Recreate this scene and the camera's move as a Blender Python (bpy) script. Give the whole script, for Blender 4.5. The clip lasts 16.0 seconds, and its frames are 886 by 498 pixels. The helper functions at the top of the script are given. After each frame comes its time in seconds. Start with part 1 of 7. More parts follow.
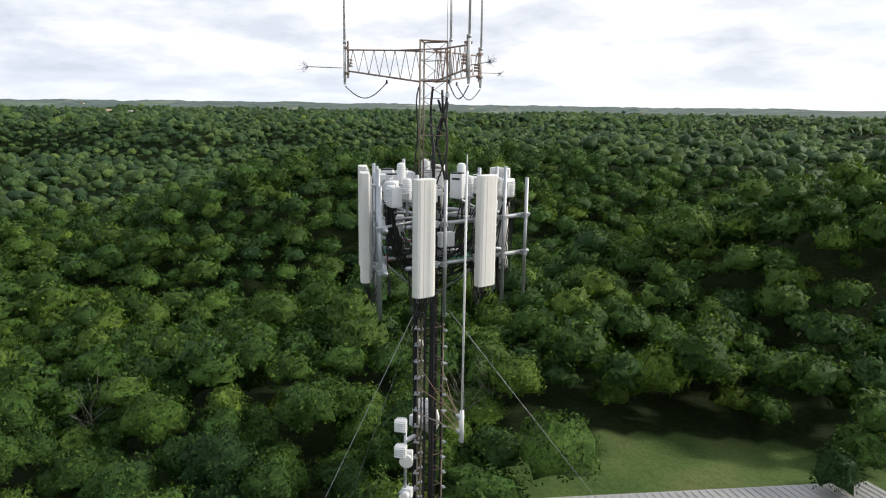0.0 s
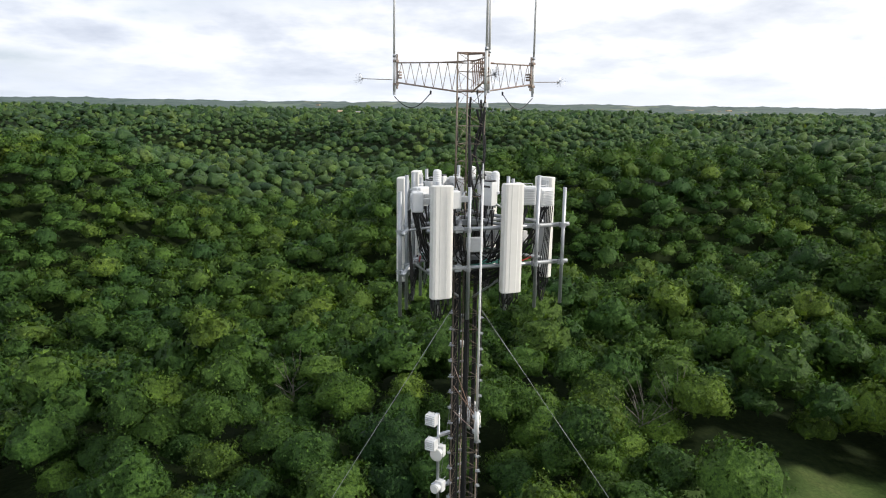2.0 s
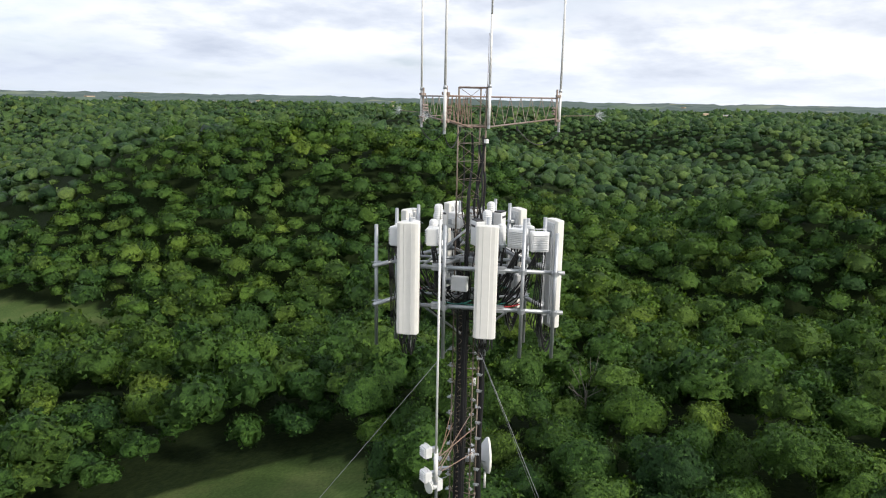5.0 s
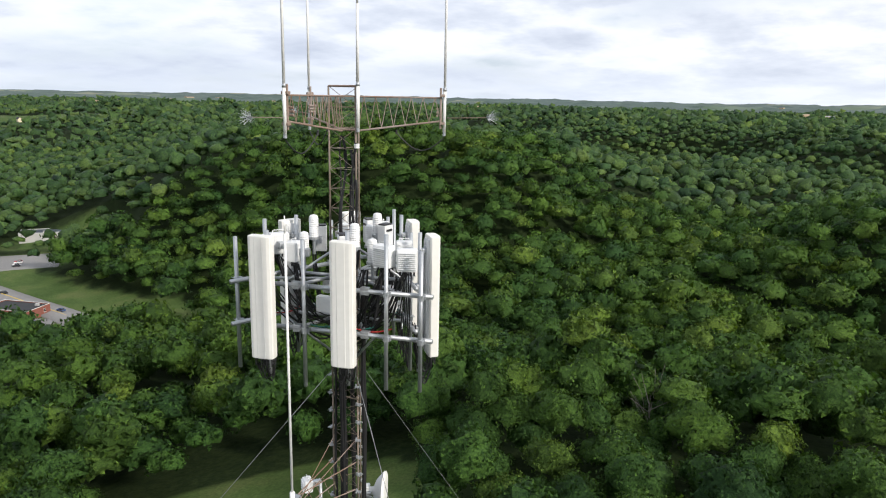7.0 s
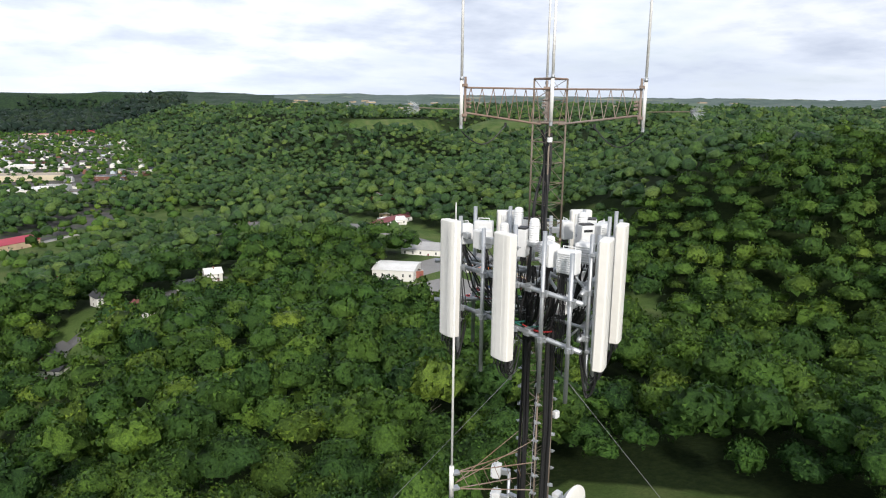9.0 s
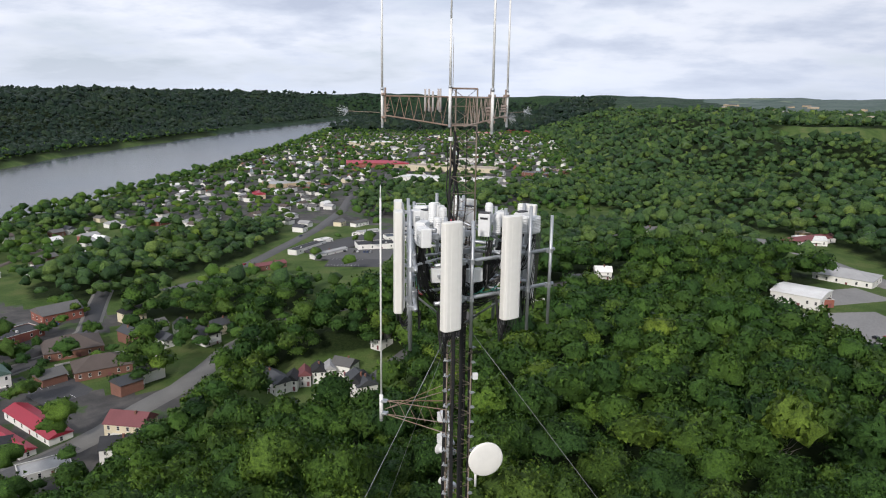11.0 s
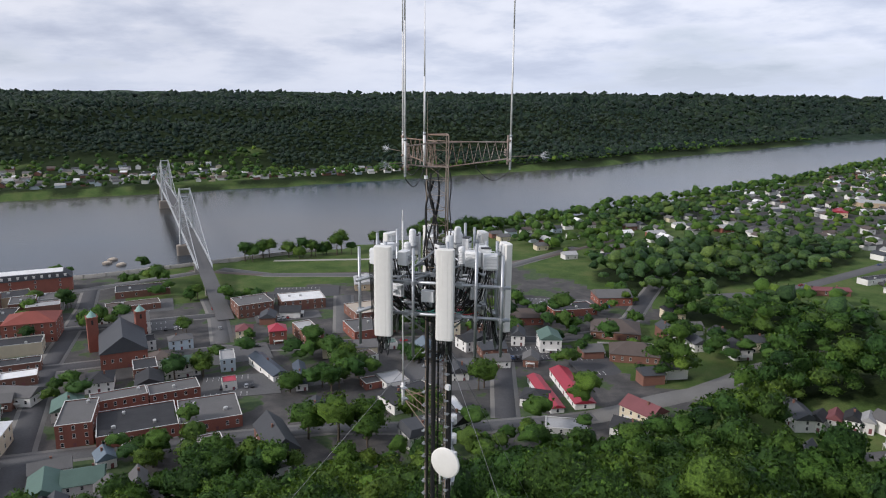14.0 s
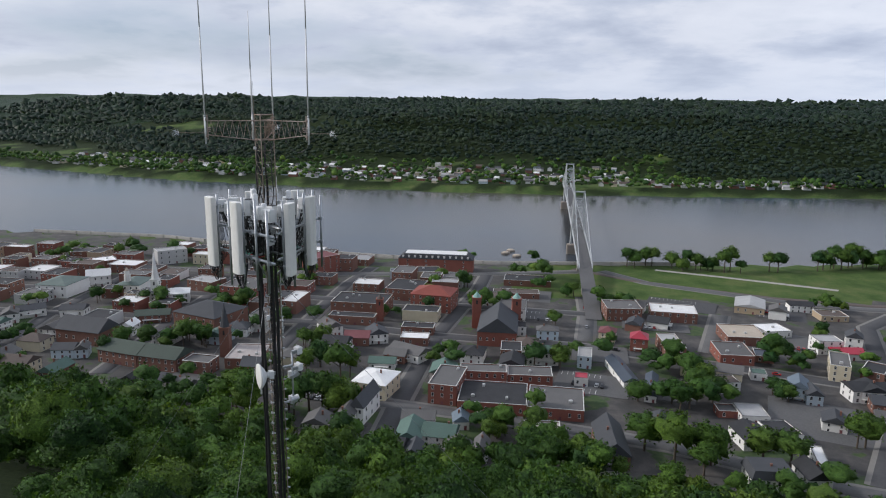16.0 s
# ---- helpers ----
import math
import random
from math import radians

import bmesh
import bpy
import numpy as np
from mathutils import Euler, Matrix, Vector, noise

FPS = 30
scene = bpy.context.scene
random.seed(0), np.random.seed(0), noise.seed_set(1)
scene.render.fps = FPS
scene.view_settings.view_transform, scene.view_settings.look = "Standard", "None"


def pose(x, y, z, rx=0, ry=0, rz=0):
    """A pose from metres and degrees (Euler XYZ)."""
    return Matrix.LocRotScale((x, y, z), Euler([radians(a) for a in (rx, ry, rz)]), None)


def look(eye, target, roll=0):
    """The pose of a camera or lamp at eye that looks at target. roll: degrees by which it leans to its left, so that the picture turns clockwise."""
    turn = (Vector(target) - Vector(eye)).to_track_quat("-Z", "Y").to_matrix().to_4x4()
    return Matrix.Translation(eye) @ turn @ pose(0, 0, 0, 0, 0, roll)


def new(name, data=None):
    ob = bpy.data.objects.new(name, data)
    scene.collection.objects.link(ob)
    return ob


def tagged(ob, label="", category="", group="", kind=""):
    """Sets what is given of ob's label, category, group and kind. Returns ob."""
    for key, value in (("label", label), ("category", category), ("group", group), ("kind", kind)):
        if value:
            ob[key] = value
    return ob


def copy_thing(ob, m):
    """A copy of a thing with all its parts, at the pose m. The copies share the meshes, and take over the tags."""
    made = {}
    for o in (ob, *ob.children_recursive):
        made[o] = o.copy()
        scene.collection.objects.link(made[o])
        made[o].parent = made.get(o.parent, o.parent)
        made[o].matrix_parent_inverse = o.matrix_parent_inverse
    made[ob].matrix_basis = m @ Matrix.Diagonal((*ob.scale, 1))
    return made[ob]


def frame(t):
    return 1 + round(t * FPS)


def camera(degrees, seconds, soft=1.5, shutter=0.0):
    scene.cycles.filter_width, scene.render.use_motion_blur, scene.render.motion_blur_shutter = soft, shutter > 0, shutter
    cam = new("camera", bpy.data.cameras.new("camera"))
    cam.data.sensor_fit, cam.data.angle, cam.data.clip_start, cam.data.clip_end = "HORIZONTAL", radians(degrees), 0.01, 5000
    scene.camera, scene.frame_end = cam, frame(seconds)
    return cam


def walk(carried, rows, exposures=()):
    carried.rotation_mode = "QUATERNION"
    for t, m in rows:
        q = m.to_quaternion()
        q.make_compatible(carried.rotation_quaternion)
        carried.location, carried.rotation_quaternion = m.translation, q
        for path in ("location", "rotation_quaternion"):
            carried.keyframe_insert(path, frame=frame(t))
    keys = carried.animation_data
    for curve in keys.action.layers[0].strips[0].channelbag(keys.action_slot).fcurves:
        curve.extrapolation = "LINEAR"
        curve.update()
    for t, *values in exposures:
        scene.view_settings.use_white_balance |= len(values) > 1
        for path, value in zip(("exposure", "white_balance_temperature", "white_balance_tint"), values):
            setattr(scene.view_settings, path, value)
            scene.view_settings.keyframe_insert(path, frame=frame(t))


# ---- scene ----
# ---- camera ----
cam = camera(64.0, 16.0, soft=1.1)
PATH = [
    (0, (-13.971, 4.875, 149.851), (-4.815, 1.384, 147.856), 0.85),
    (0.5, (-14.169, 4.346, 149.850), (-4.864, 1.274, 147.855), 0.81),
    (1, (-14.509, 3.553, 149.932), (-4.880, 1.759, 147.917), 0.87),
    (1.5, (-14.950, 2.598, 149.993), (-5.209, 1.579, 147.974), 0.88),
    (2, (-15.266, 1.476, 150.077), (-5.497, 0.780, 148.057), 0.82),
    (2.5, (-15.394, 0.197, 150.205), (-5.601, 0.265, 148.183), 0.80),
    (3, (-15.368, -1.153, 150.327), (-5.602, -0.437, 148.300), 0.88),
    (3.5, (-15.170, -2.535, 150.453), (-5.453, -1.326, 148.425), 0.85),
    (4, (-14.852, -3.799, 150.580), (-5.418, -1.198, 148.523), 1.07),
    (4.5, (-14.336, -4.822, 150.733), (-5.191, -1.345, 148.667), 1.11),
    (5, (-13.715, -5.659, 150.867), (-4.790, -1.653, 148.793), 1.15),
    (7.5, (-9.427, -9.340, 150.930), (-1.583, -3.503, 148.830), 1.00),
    (8, (-8.418, -10.241, 150.784), (-2.140, -2.752, 148.660), 0.93),
    (10.5, (0.009, -14.326, 150.900), (-0.299, -4.562, 148.763), 0.76),
    (11, (3.258, -15.445, 150.996), (1.039, -5.934, 148.850), 0.84),
    (11.5, (6.498, -16.182, 151.140), (2.686, -7.192, 148.981), 0.85),
    (12, (9.513, -16.406, 151.389), (4.528, -8.011, 149.228), 0.77),
    (12.5, (11.624, -15.466, 151.633), (5.739, -7.672, 149.484), 0.43),
    (13, (13.199, -13.883, 151.761), (6.000, -7.261, 149.682), -0.15),
    (13.5, (14.086, -11.861, 152.082), (6.053, -6.320, 149.901), 0.39),
    (14, (15.218, -9.456, 152.124), (6.922, -4.306, 149.967), 0.58),
    (14.5, (16.954, -6.565, 152.111), (7.903, -2.904, 149.949), 0.56),
    (15, (18.987, -3.037, 152.042), (9.419, -1.063, 149.909), 0.69),
    (15.5, (21.101, 1.164, 151.990), (11.350, 1.827, 149.870), 0.88),
    (16, (22.768, 5.871, 151.725), (12.993, 5.759, 149.620), 0.60),
]
walk(cam, [(t, look(eye, target, roll)) for t, eye, target, roll in PATH],
     exposures=[(0.0, 0.12, 6350, 11), (3.0, 0.17, 6320, 11), (5.0, 0.16, 6300, 11), (8.0, 0.14, 6250, 11), (10.5, -0.02, 6150, 13), (11.5, -0.30, 6080, 14), (12.0, -0.30, 6040, 15), (12.5, -0.24, 6000, 15), (14.0, -0.30, 5975, 15), (16.0, -0.35, 5900, 13)])

# ---- world: an overcast evening with broken cloud, the sun veiled low in the north-west (-x, -y) ----
SUN_EL, SUN_YAW = radians(29), radians(172)
sun_dir = Vector((-math.sin(SUN_YAW) * math.cos(SUN_EL), math.cos(SUN_YAW) * math.cos(SUN_EL), math.sin(SUN_EL)))


class Nodes:
    """A short way to write node trees."""

    def __init__(self, tree):
        self.t = tree
        self.t.nodes.clear()

    def add(self, kind):
        return self.t.nodes.new(kind)

    def link(self, a, b):
        self.t.links.new(a, b)

    def ramp(self, fac, stops):
        n = self.t.nodes.new("ShaderNodeValToRGB")
        while len(n.color_ramp.elements) < len(stops):
            n.color_ramp.elements.new(0.5)
        for e, (p, c) in zip(n.color_ramp.elements, stops):
            e.position = p
            e.color = (*c, 1) if len(c) == 3 else c
        self.link(fac, n.inputs[0])
        return n.outputs[0]

    def noise(self, vec, scale, detail=3.0, rough=0.55, out="Fac"):
        n = self.t.nodes.new("ShaderNodeTexNoise")
        n.inputs["Scale"].default_value = scale
        n.inputs["Detail"].default_value = detail
        n.inputs["Roughness"].default_value = rough
        if vec is not None:
            self.link(vec, n.inputs["Vector"])
        return n.outputs[out]

    def math(self, op, a, b=None, clamp=False):
        n = self.t.nodes.new("ShaderNodeMath")
        n.operation, n.use_clamp = op, clamp
        for i, v in enumerate((a, b)):
            if v is None:
                continue
            if isinstance(v, (int, float)):
                n.inputs[i].default_value = v
            else:
                self.link(v, n.inputs[i])
        return n.outputs[0]

    def mix(self, fac, a, b, blend="MIX"):
        n = self.t.nodes.new("ShaderNodeMix")
        n.data_type, n.blend_type = "RGBA", blend
        for i, v in ((0, fac), (6, a), (7, b)):
            if isinstance(v, (int, float)):
                n.inputs[i].default_value = v
            elif isinstance(v, tuple):
                n.inputs[i].default_value = (*v, 1)
            else:
                self.link(v, n.inputs[i])
        return n.outputs[2]


def build_world():
    w = bpy.data.worlds.new("evening_sky")
    scene.world = w
    w.use_nodes = True
    k = Nodes(w.node_tree)
    sky = k.add("ShaderNodeTexSky")
    sky.sky_type, sky.sun_disc = "NISHITA", False
    sky.sun_elevation, sky.sun_rotation = SUN_EL, math.atan2(sun_dir.x, sun_dir.y)
    blue = k.mix(1.0, sky.outputs[0], (0.085, 0.085, 0.085), "MULTIPLY")
    co = k.add("ShaderNodeTexCoord").outputs["Generated"]
    sep = k.add("ShaderNodeSeparateXYZ")
    k.link(co, sep.inputs[0])
    # clouds lie on a sheet overhead: directions are laid onto it, so that they crowd towards the horizon
    high = k.math("ADD", k.math("MAXIMUM", sep.outputs[2], 0.0), 0.20)
    comb = k.add("ShaderNodeCombineXYZ")
    k.link(k.math("DIVIDE", sep.outputs[0], high), comb.inputs[0])
    k.link(k.math("DIVIDE", sep.outputs[1], high), comb.inputs[1])
    sheet = comb.outputs[0]
    wide = k.noise(sheet, 0.38, 6.0, 0.52)
    body = k.noise(sheet, 1.25, 7.0, 0.56)
    cover = k.ramp(k.math("ADD", k.math("MULTIPLY", wide, 0.65), k.math("MULTIPLY", body, 0.35)),
                   [(0.39, (0, 0, 0)), (0.49, (1, 1, 1))])
    tone = k.ramp(body, [(0.34, (1.10, 1.09, 1.07)), (0.46, (1.0, 1.0, 1.0)), (0.54, (0.80, 0.83, 0.88)), (0.66, (0.60, 0.64, 0.72))])
    # the veiled sun brightens the western half
    west = k.add("ShaderNodeVectorMath")
    west.operation = "DOT_PRODUCT"
    k.link(co, west.inputs[0])
    west.inputs[1].default_value = (sun_dir.x * 0.3, -0.9, 0.3)
    glow = k.ramp(k.math("ADD", k.math("MULTIPLY", west.outputs["Value"], 0.5), 0.5),
                  [(0.0, (0.88, 0.91, 0.96)), (0.45, (0.93, 0.94, 0.96)), (0.75, (1.06, 1.05, 1.03)), (1.0, (1.15, 1.13, 1.10))])
    # sunlit cumulus up the river
    north = k.add("ShaderNodeVectorMath")
    north.operation = "DOT_PRODUCT"
    k.link(co, north.inputs[0])
    north.inputs[1].default_value = (-0.42, 0.90, 0.10)
    lobe = k.ramp(north.outputs["Value"], [(0.70, (1, 1, 1)), (0.97, (1.16, 1.155, 1.14))])
    glow = k.mix(1.0, glow, lobe, "MULTIPLY")
    cloud = k.mix(1.0, tone, glow, "MULTIPLY")
    full = k.mix(cover, k.mix(0.55, blue, (0.62, 0.72, 0.86)), cloud)
    # a pale band along the horizon
    band = k.ramp(sep.outputs[2], [(0.0, (0.65, 0.65, 0.65)), (0.06, (0.15, 0.15, 0.15)), (0.15, (0, 0, 0))])
    pale = k.mix(1.0, (0.90, 0.94, 0.99), glow, "MULTIPLY")
    full = k.mix(band, full, pale)
    bg = k.add("ShaderNodeBackground")
    k.link(full, bg.inputs[0])
    bg.inputs[1].default_value = 1.0
    k.link(bg.outputs[0], k.add("ShaderNodeOutputWorld").inputs[0])


build_world()
sun = new("sun", bpy.data.lights.new("sun", "SUN"))
sun.data.energy, sun.data.angle, sun.data.color = 3.3, radians(6), (1.0, 0.92, 0.80)
sun.matrix_world = look(sun_dir * 100, (0, 0, 0))

# ---- materials ----
def material(name, base, rough=0.6, metal=0.0, spots=None, scale=1.0, bump=0.0, bump_scale=8.0, rnd=0.0, space="Object", grain=0.12, spec=None, mixs=0.5):
    """A surface with two scales of variation: broad stains (spots) and fine grain, with a little relief."""
    m = bpy.data.materials.new(name)
    m.use_nodes = True
    k = Nodes(m.node_tree)
    b = k.add("ShaderNodeBsdfPrincipled")
    if space == "World":
        co = k.add("ShaderNodeNewGeometry").outputs["Position"]
    else:
        co = k.add("ShaderNodeTexCoord").outputs["Object"]
    col = base
    broad = k.ramp(k.noise(co, 0.35 * scale, 5.0, 0.6), [(0.38, (0, 0, 0)), (0.68, (1, 1, 1))])
    other = spots or tuple(c * 0.72 for c in base)
    col = k.mix(k.math("MULTIPLY", broad, mixs), base, other)
    fine = k.ramp(k.noise(co, 9.0 * scale, 4.0, 0.65), [(0.3, (1 - grain,) * 3), (0.7, (1 + grain,) * 3)])
    col = k.mix(1.0, col, fine, "MULTIPLY")
    if rnd:
        r = k.add("ShaderNodeObjectInfo").outputs["Random"]
        col = k.mix(1.0, col, k.ramp(r, [(0.0, (1 - rnd,) * 3), (1.0, (1 + rnd,) * 3)]), "MULTIPLY")
    k.link(col, b.inputs["Base Color"])
    b.inputs["Roughness"].default_value = rough
    b.inputs["Metallic"].default_value = metal
    if spec is not None:
        b.inputs["Specular IOR Level"].default_value = spec
    if bump:
        bn = k.add("ShaderNodeBump")
        bn.inputs["Strength"].default_value = bump
        bn.inputs["Distance"].default_value = 0.02 / scale if scale > 1 else 0.02
        k.link(k.noise(co, bump_scale, 4.0), bn.inputs["Height"])
        k.link(bn.outputs[0], b.inputs["Normal"])
    k.link(b.outputs[0], k.add("ShaderNodeOutputMaterial").inputs[0])
    return m


def leaf_material(name, cool, green, warm, single=False, patch=0.02, grain=2.4, deep=0.6, vary=1.0):
    """Foliage: every tree has its own green, every spray differs a little, stands of trees differ over some tens of metres."""
    m = bpy.data.materials.new(name)
    m.use_nodes = True
    k = Nodes(m.node_tree)
    b = k.add("ShaderNodeBsdfPrincipled")
    geo = k.add("ShaderNodeNewGeometry")
    pos = geo.outputs["Position"]
    if single:
        own = k.add("ShaderNodeObjectInfo").outputs["Random"]
    else:
        att = k.add("ShaderNodeAttribute")
        att.attribute_name = "tint"
        own = att.outputs["Fac"]

    def spread(*rgb):
        return tuple(1 + (c - 1) * vary for c in rgb)

    col = k.ramp(own, [(0.0, cool), (0.55, green), (1.0, warm)])
    spray = k.ramp(geo.outputs["Random Per Island"], [(0.0, spread(0.55, 0.60, 0.62)), (0.5, (1, 1, 1)), (1.0, spread(1.48, 1.40, 1.15))])
    col = k.mix(1.0, col, spray, "MULTIPLY")
    fine = k.ramp(k.noise(pos, grain, 4.0, 0.7), [(0.36, spread(0.55, 0.58, 0.62)), (0.5, (1, 1, 1)), (0.64, spread(1.45, 1.38, 1.15))])
    col = k.mix(1.0, col, fine, "MULTIPLY")
    stand = k.ramp(k.noise(pos, patch, 3.0), [(0.34, (0.74, 0.83, 0.86)), (0.5, (1, 1, 1)), (0.66, (1.24, 1.14, 0.9))])
    col = k.mix(1.0, col, stand, "MULTIPLY")
    k.link(col, b.inputs["Base Color"])
    b.inputs["Roughness"].default_value = 0.55
    b.inputs["Specular IOR Level"].default_value = 0.12
    if deep:
        bump = k.add("ShaderNodeBump")
        bump.inputs["Strength"].default_value = 1.0
        bump.inputs["Distance"].default_value = deep
        k.link(k.noise(pos, grain * 0.6, 4.0, 0.7), bump.inputs["Height"])
        k.link(bump.outputs[0], b.inputs["Normal"])
    tr = k.add("ShaderNodeBsdfTranslucent")
    k.link(k.mix(1.0, col, (1.25, 1.3, 0.5), "MULTIPLY"), tr.inputs[0])
    mx = k.add("ShaderNodeMixShader")
    mx.inputs[0].default_value = 0.22
    k.link(b.outputs[0], mx.inputs[1])
    k.link(tr.outputs[0], mx.inputs[2])
    k.link(mx.outputs[0], k.add("ShaderNodeOutputMaterial").inputs[0])
    return m


GREENS = ((0.034, 0.080, 0.024), (0.060, 0.123, 0.027), (0.102, 0.165, 0.033))
LEAF = leaf_material("leaf_single", *GREENS, single=True)
LEAF_MID = leaf_material("leaf_woods", *GREENS)
# far leaves: GREENS shifted bluer, so distance haze sits in the colour
LEAF_HAZED = leaf_material("leaf_far_woods", (0.034, 0.074, 0.032), (0.058, 0.110, 0.038), (0.096, 0.150, 0.046), grain=0.8, deep=0.9, vary=1.0)
# cloud shade and haze over the river hills, both put into the leaf colour
LEAF_SHADED_HAZE = leaf_material("leaf_distant", (0.0150, 0.0290, 0.0225), (0.0230, 0.0420, 0.0280), (0.0330, 0.0550, 0.0320), patch=0.006, grain=0.25, deep=0.6, vary=0.4)
# colour darkened for shade between crowns that smooth ground lacks, and blued for haze
LEAF_RIM_SHADED = leaf_material("leaf_horizon", (0.016, 0.034, 0.022), (0.030, 0.054, 0.032), (0.058, 0.090, 0.044), patch=0.004, grain=0.08, deep=6.0)
BARK = material("bark", (0.10, 0.08, 0.06), 0.9, spots=(0.05, 0.04, 0.03), bump=0.6)
DEADWOOD = material("dead_wood", (0.17, 0.155, 0.135), 0.9, bump=0.4)
ASPHALT = material("asphalt", (0.062, 0.062, 0.066), 0.9, spots=(0.042, 0.042, 0.045), scale=0.12, grain=0.18, space="World")
OLD_ASPHALT = material("worn_asphalt", (0.105, 0.104, 0.105), 0.92, spots=(0.066, 0.066, 0.068), scale=0.12, grain=0.15, space="World")
VALLEY_ROAD = material("sun_bleached_asphalt", (0.235, 0.23, 0.225), 0.92, spots=(0.16, 0.158, 0.155), scale=0.12, grain=0.12, space="World")
CONCRETE = material("concrete", (0.36, 0.34, 0.31), 0.85, spots=(0.25, 0.24, 0.22), scale=0.3, bump=0.2, space="World")
PAINT_W = material("road_paint", (0.72, 0.71, 0.68), 0.7, spots=(0.5, 0.5, 0.48))
PAINT_Y = material("road_paint_yellow", (0.62, 0.45, 0.08), 0.7)
GALV = material("galvanised_steel", (0.46, 0.48, 0.50), 0.48, 0.75, spots=(0.36, 0.38, 0.40), scale=4.0, bump=0.08)
RUST = material("rusty_lattice_steel", (0.22, 0.14, 0.095), 0.8, 0.25, spots=(0.40, 0.36, 0.33), scale=2.5, bump=0.25, mixs=0.8)
DKLAT = material("weathered_lattice_steel", (0.24, 0.205, 0.165), 0.65, 0.35, spots=(0.17, 0.115, 0.075), scale=2.5, bump=0.2, mixs=0.7)
RADOME = material("white_radome", (0.76, 0.75, 0.71), 0.45, spots=(0.68, 0.66, 0.60), scale=0.8, grain=0.03)
RADOME_BACK = material("grey_radome_back", (0.62, 0.63, 0.63), 0.5, spots=(0.52, 0.53, 0.53), scale=1.0, grain=0.04)
RRU = material("white_radio_paint", (0.70, 0.71, 0.71), 0.5, spots=(0.60, 0.61, 0.61), scale=2.0, grain=0.04, rnd=0.06)
FIBRE = material("white_fibreglass", (0.74, 0.74, 0.72), 0.4, spots=(0.64, 0.64, 0.62), scale=3.0)
STRAND = material("dull_steel_strand", (0.26, 0.27, 0.28), 0.6, 0.3)
CABLE = material("black_cable", (0.012, 0.012, 0.013), 0.55)
BLACK = material("black_plastic", (0.02, 0.02, 0.022), 0.5)
TEAL = material("teal_cable", (0.03, 0.16, 0.13), 0.5)
REDC = material("red_cable", (0.35, 0.03, 0.03), 0.5)

# ---- land ----
LATTICE = {}


def vnoise(x, y, seed=0):
    """Smooth value noise, one lattice cell to the unit, -1 to 1."""
    if seed not in LATTICE:
        LATTICE[seed] = np.random.RandomState(seed).rand(256, 256) * 2 - 1
    g = LATTICE[seed]
    xi, yi = np.floor(x).astype(int), np.floor(y).astype(int)
    u, v = x - xi, y - yi
    u, v = u * u * (3 - 2 * u), v * v * (3 - 2 * v)
    a, b = g[xi % 256, yi % 256], g[(xi + 1) % 256, yi % 256]
    c, d = g[xi % 256, (yi + 1) % 256], g[(xi + 1) % 256, (yi + 1) % 256]
    return (a * (1 - u) + b * u) * (1 - v) + (c * (1 - u) + d * u) * v


def fbm(x, y, scale, seed=0, octaves=3):
    total, amp, norm = 0, 1.0, 0
    for o in range(octaves):
        total = total + amp * vnoise(x / scale * 2**o + 31 * o, y / scale * 2**o + 17 * o, seed + o)
        norm += amp
        amp *= 0.5
    return total / norm


def step(a, b, v):
    t = np.clip((v - a) / (b - a), 0, 1)
    return t * t * (3 - 2 * t)


# the river's two banks and the foot of the hills behind the town, as x over y
BANK_Y = (-2500, -900, -470, -290, -98, 39, 330, 690, 1130, 1880, 2440, 3380, 4200, 5000)
NEAR_X = (-1900, -920, -730, -705, -635, -604, -612, -655, -720, -880, -1036, -1275, -1290, -700)
FAR_Y = (-2500, -917, -496, -159, 64, 365, 1078, 1370, 1800, 2500, 3600, 4300, 5000)
FAR_X = (-2600, -1441, -1238, -1141, -1111, -1089, -1100, -1184, -1250, -1360, -1425, -1470, -1000)
FOOT_Y = (-2500, -900, -400, -187, -106, -28, 61, 117, 180, 300, 425, 640, 800, 1000, 1300, 2000, 3000, 4000, 5000)
FOOT_X = (-1500, -600, -330, -268, -236, -206, -186, -162, -142, -165, -130, -85, -10, 10, -40, -130, -420, -560, -300)


def bank(y):
    return np.interp(y, BANK_Y, NEAR_X)


def far_bank(y):
    return np.interp(y, FAR_Y, FAR_X)


def foot(y):
    return np.interp(y, FOOT_Y, FOOT_X)


def along(x, y, line):
    """Distance to a line of (x, y, floor) and the floor at the nearest place on it."""
    best, floor = np.full(np.shape(x), 1e9), np.zeros(np.shape(x))
    for (ax, ay, az), (bx, by, bz) in zip(line[:-1], line[1:]):
        dx, dy = bx - ax, by - ay
        t = np.clip(((x - ax) * dx + (y - ay) * dy) / (dx * dx + dy * dy), 0, 1)
        d = np.hypot(x - ax - t * dx, y - ay - t * dy)
        near = d < best
        best, floor = np.where(near, d, best), np.where(near, az + t * (bz - az), floor)
    return best, floor


ROAD_VALLEY = [(196, 110, 66), (186, 200, 60), (176, 279, 54), (160, 400, 50), (140, 480, 47), (70, 680, 36), (-30, 850, 24)]
SIDE_VALLEY = [(150, 480, 48), (320, 640, 58), (480, 900, 66), (560, 1300, 75)]
EAST_VALLEY = [(196, 110, 66), (215, 72, 66), (330, 68, 70), (450, 62, 76), (680, 40, 82)]
SOUTH_VALLEY = [(215, 72, 66), (222, 0, 66), (222, -60, 68), (232, -128, 72), (260, -230, 80), (230, -400, 86)]
FAR_VALLEY = [(680, 60, 82), (560, -60, 80), (620, -150, 78), (720, -260, 80), (900, -440, 84), (1200, -560, 88)]
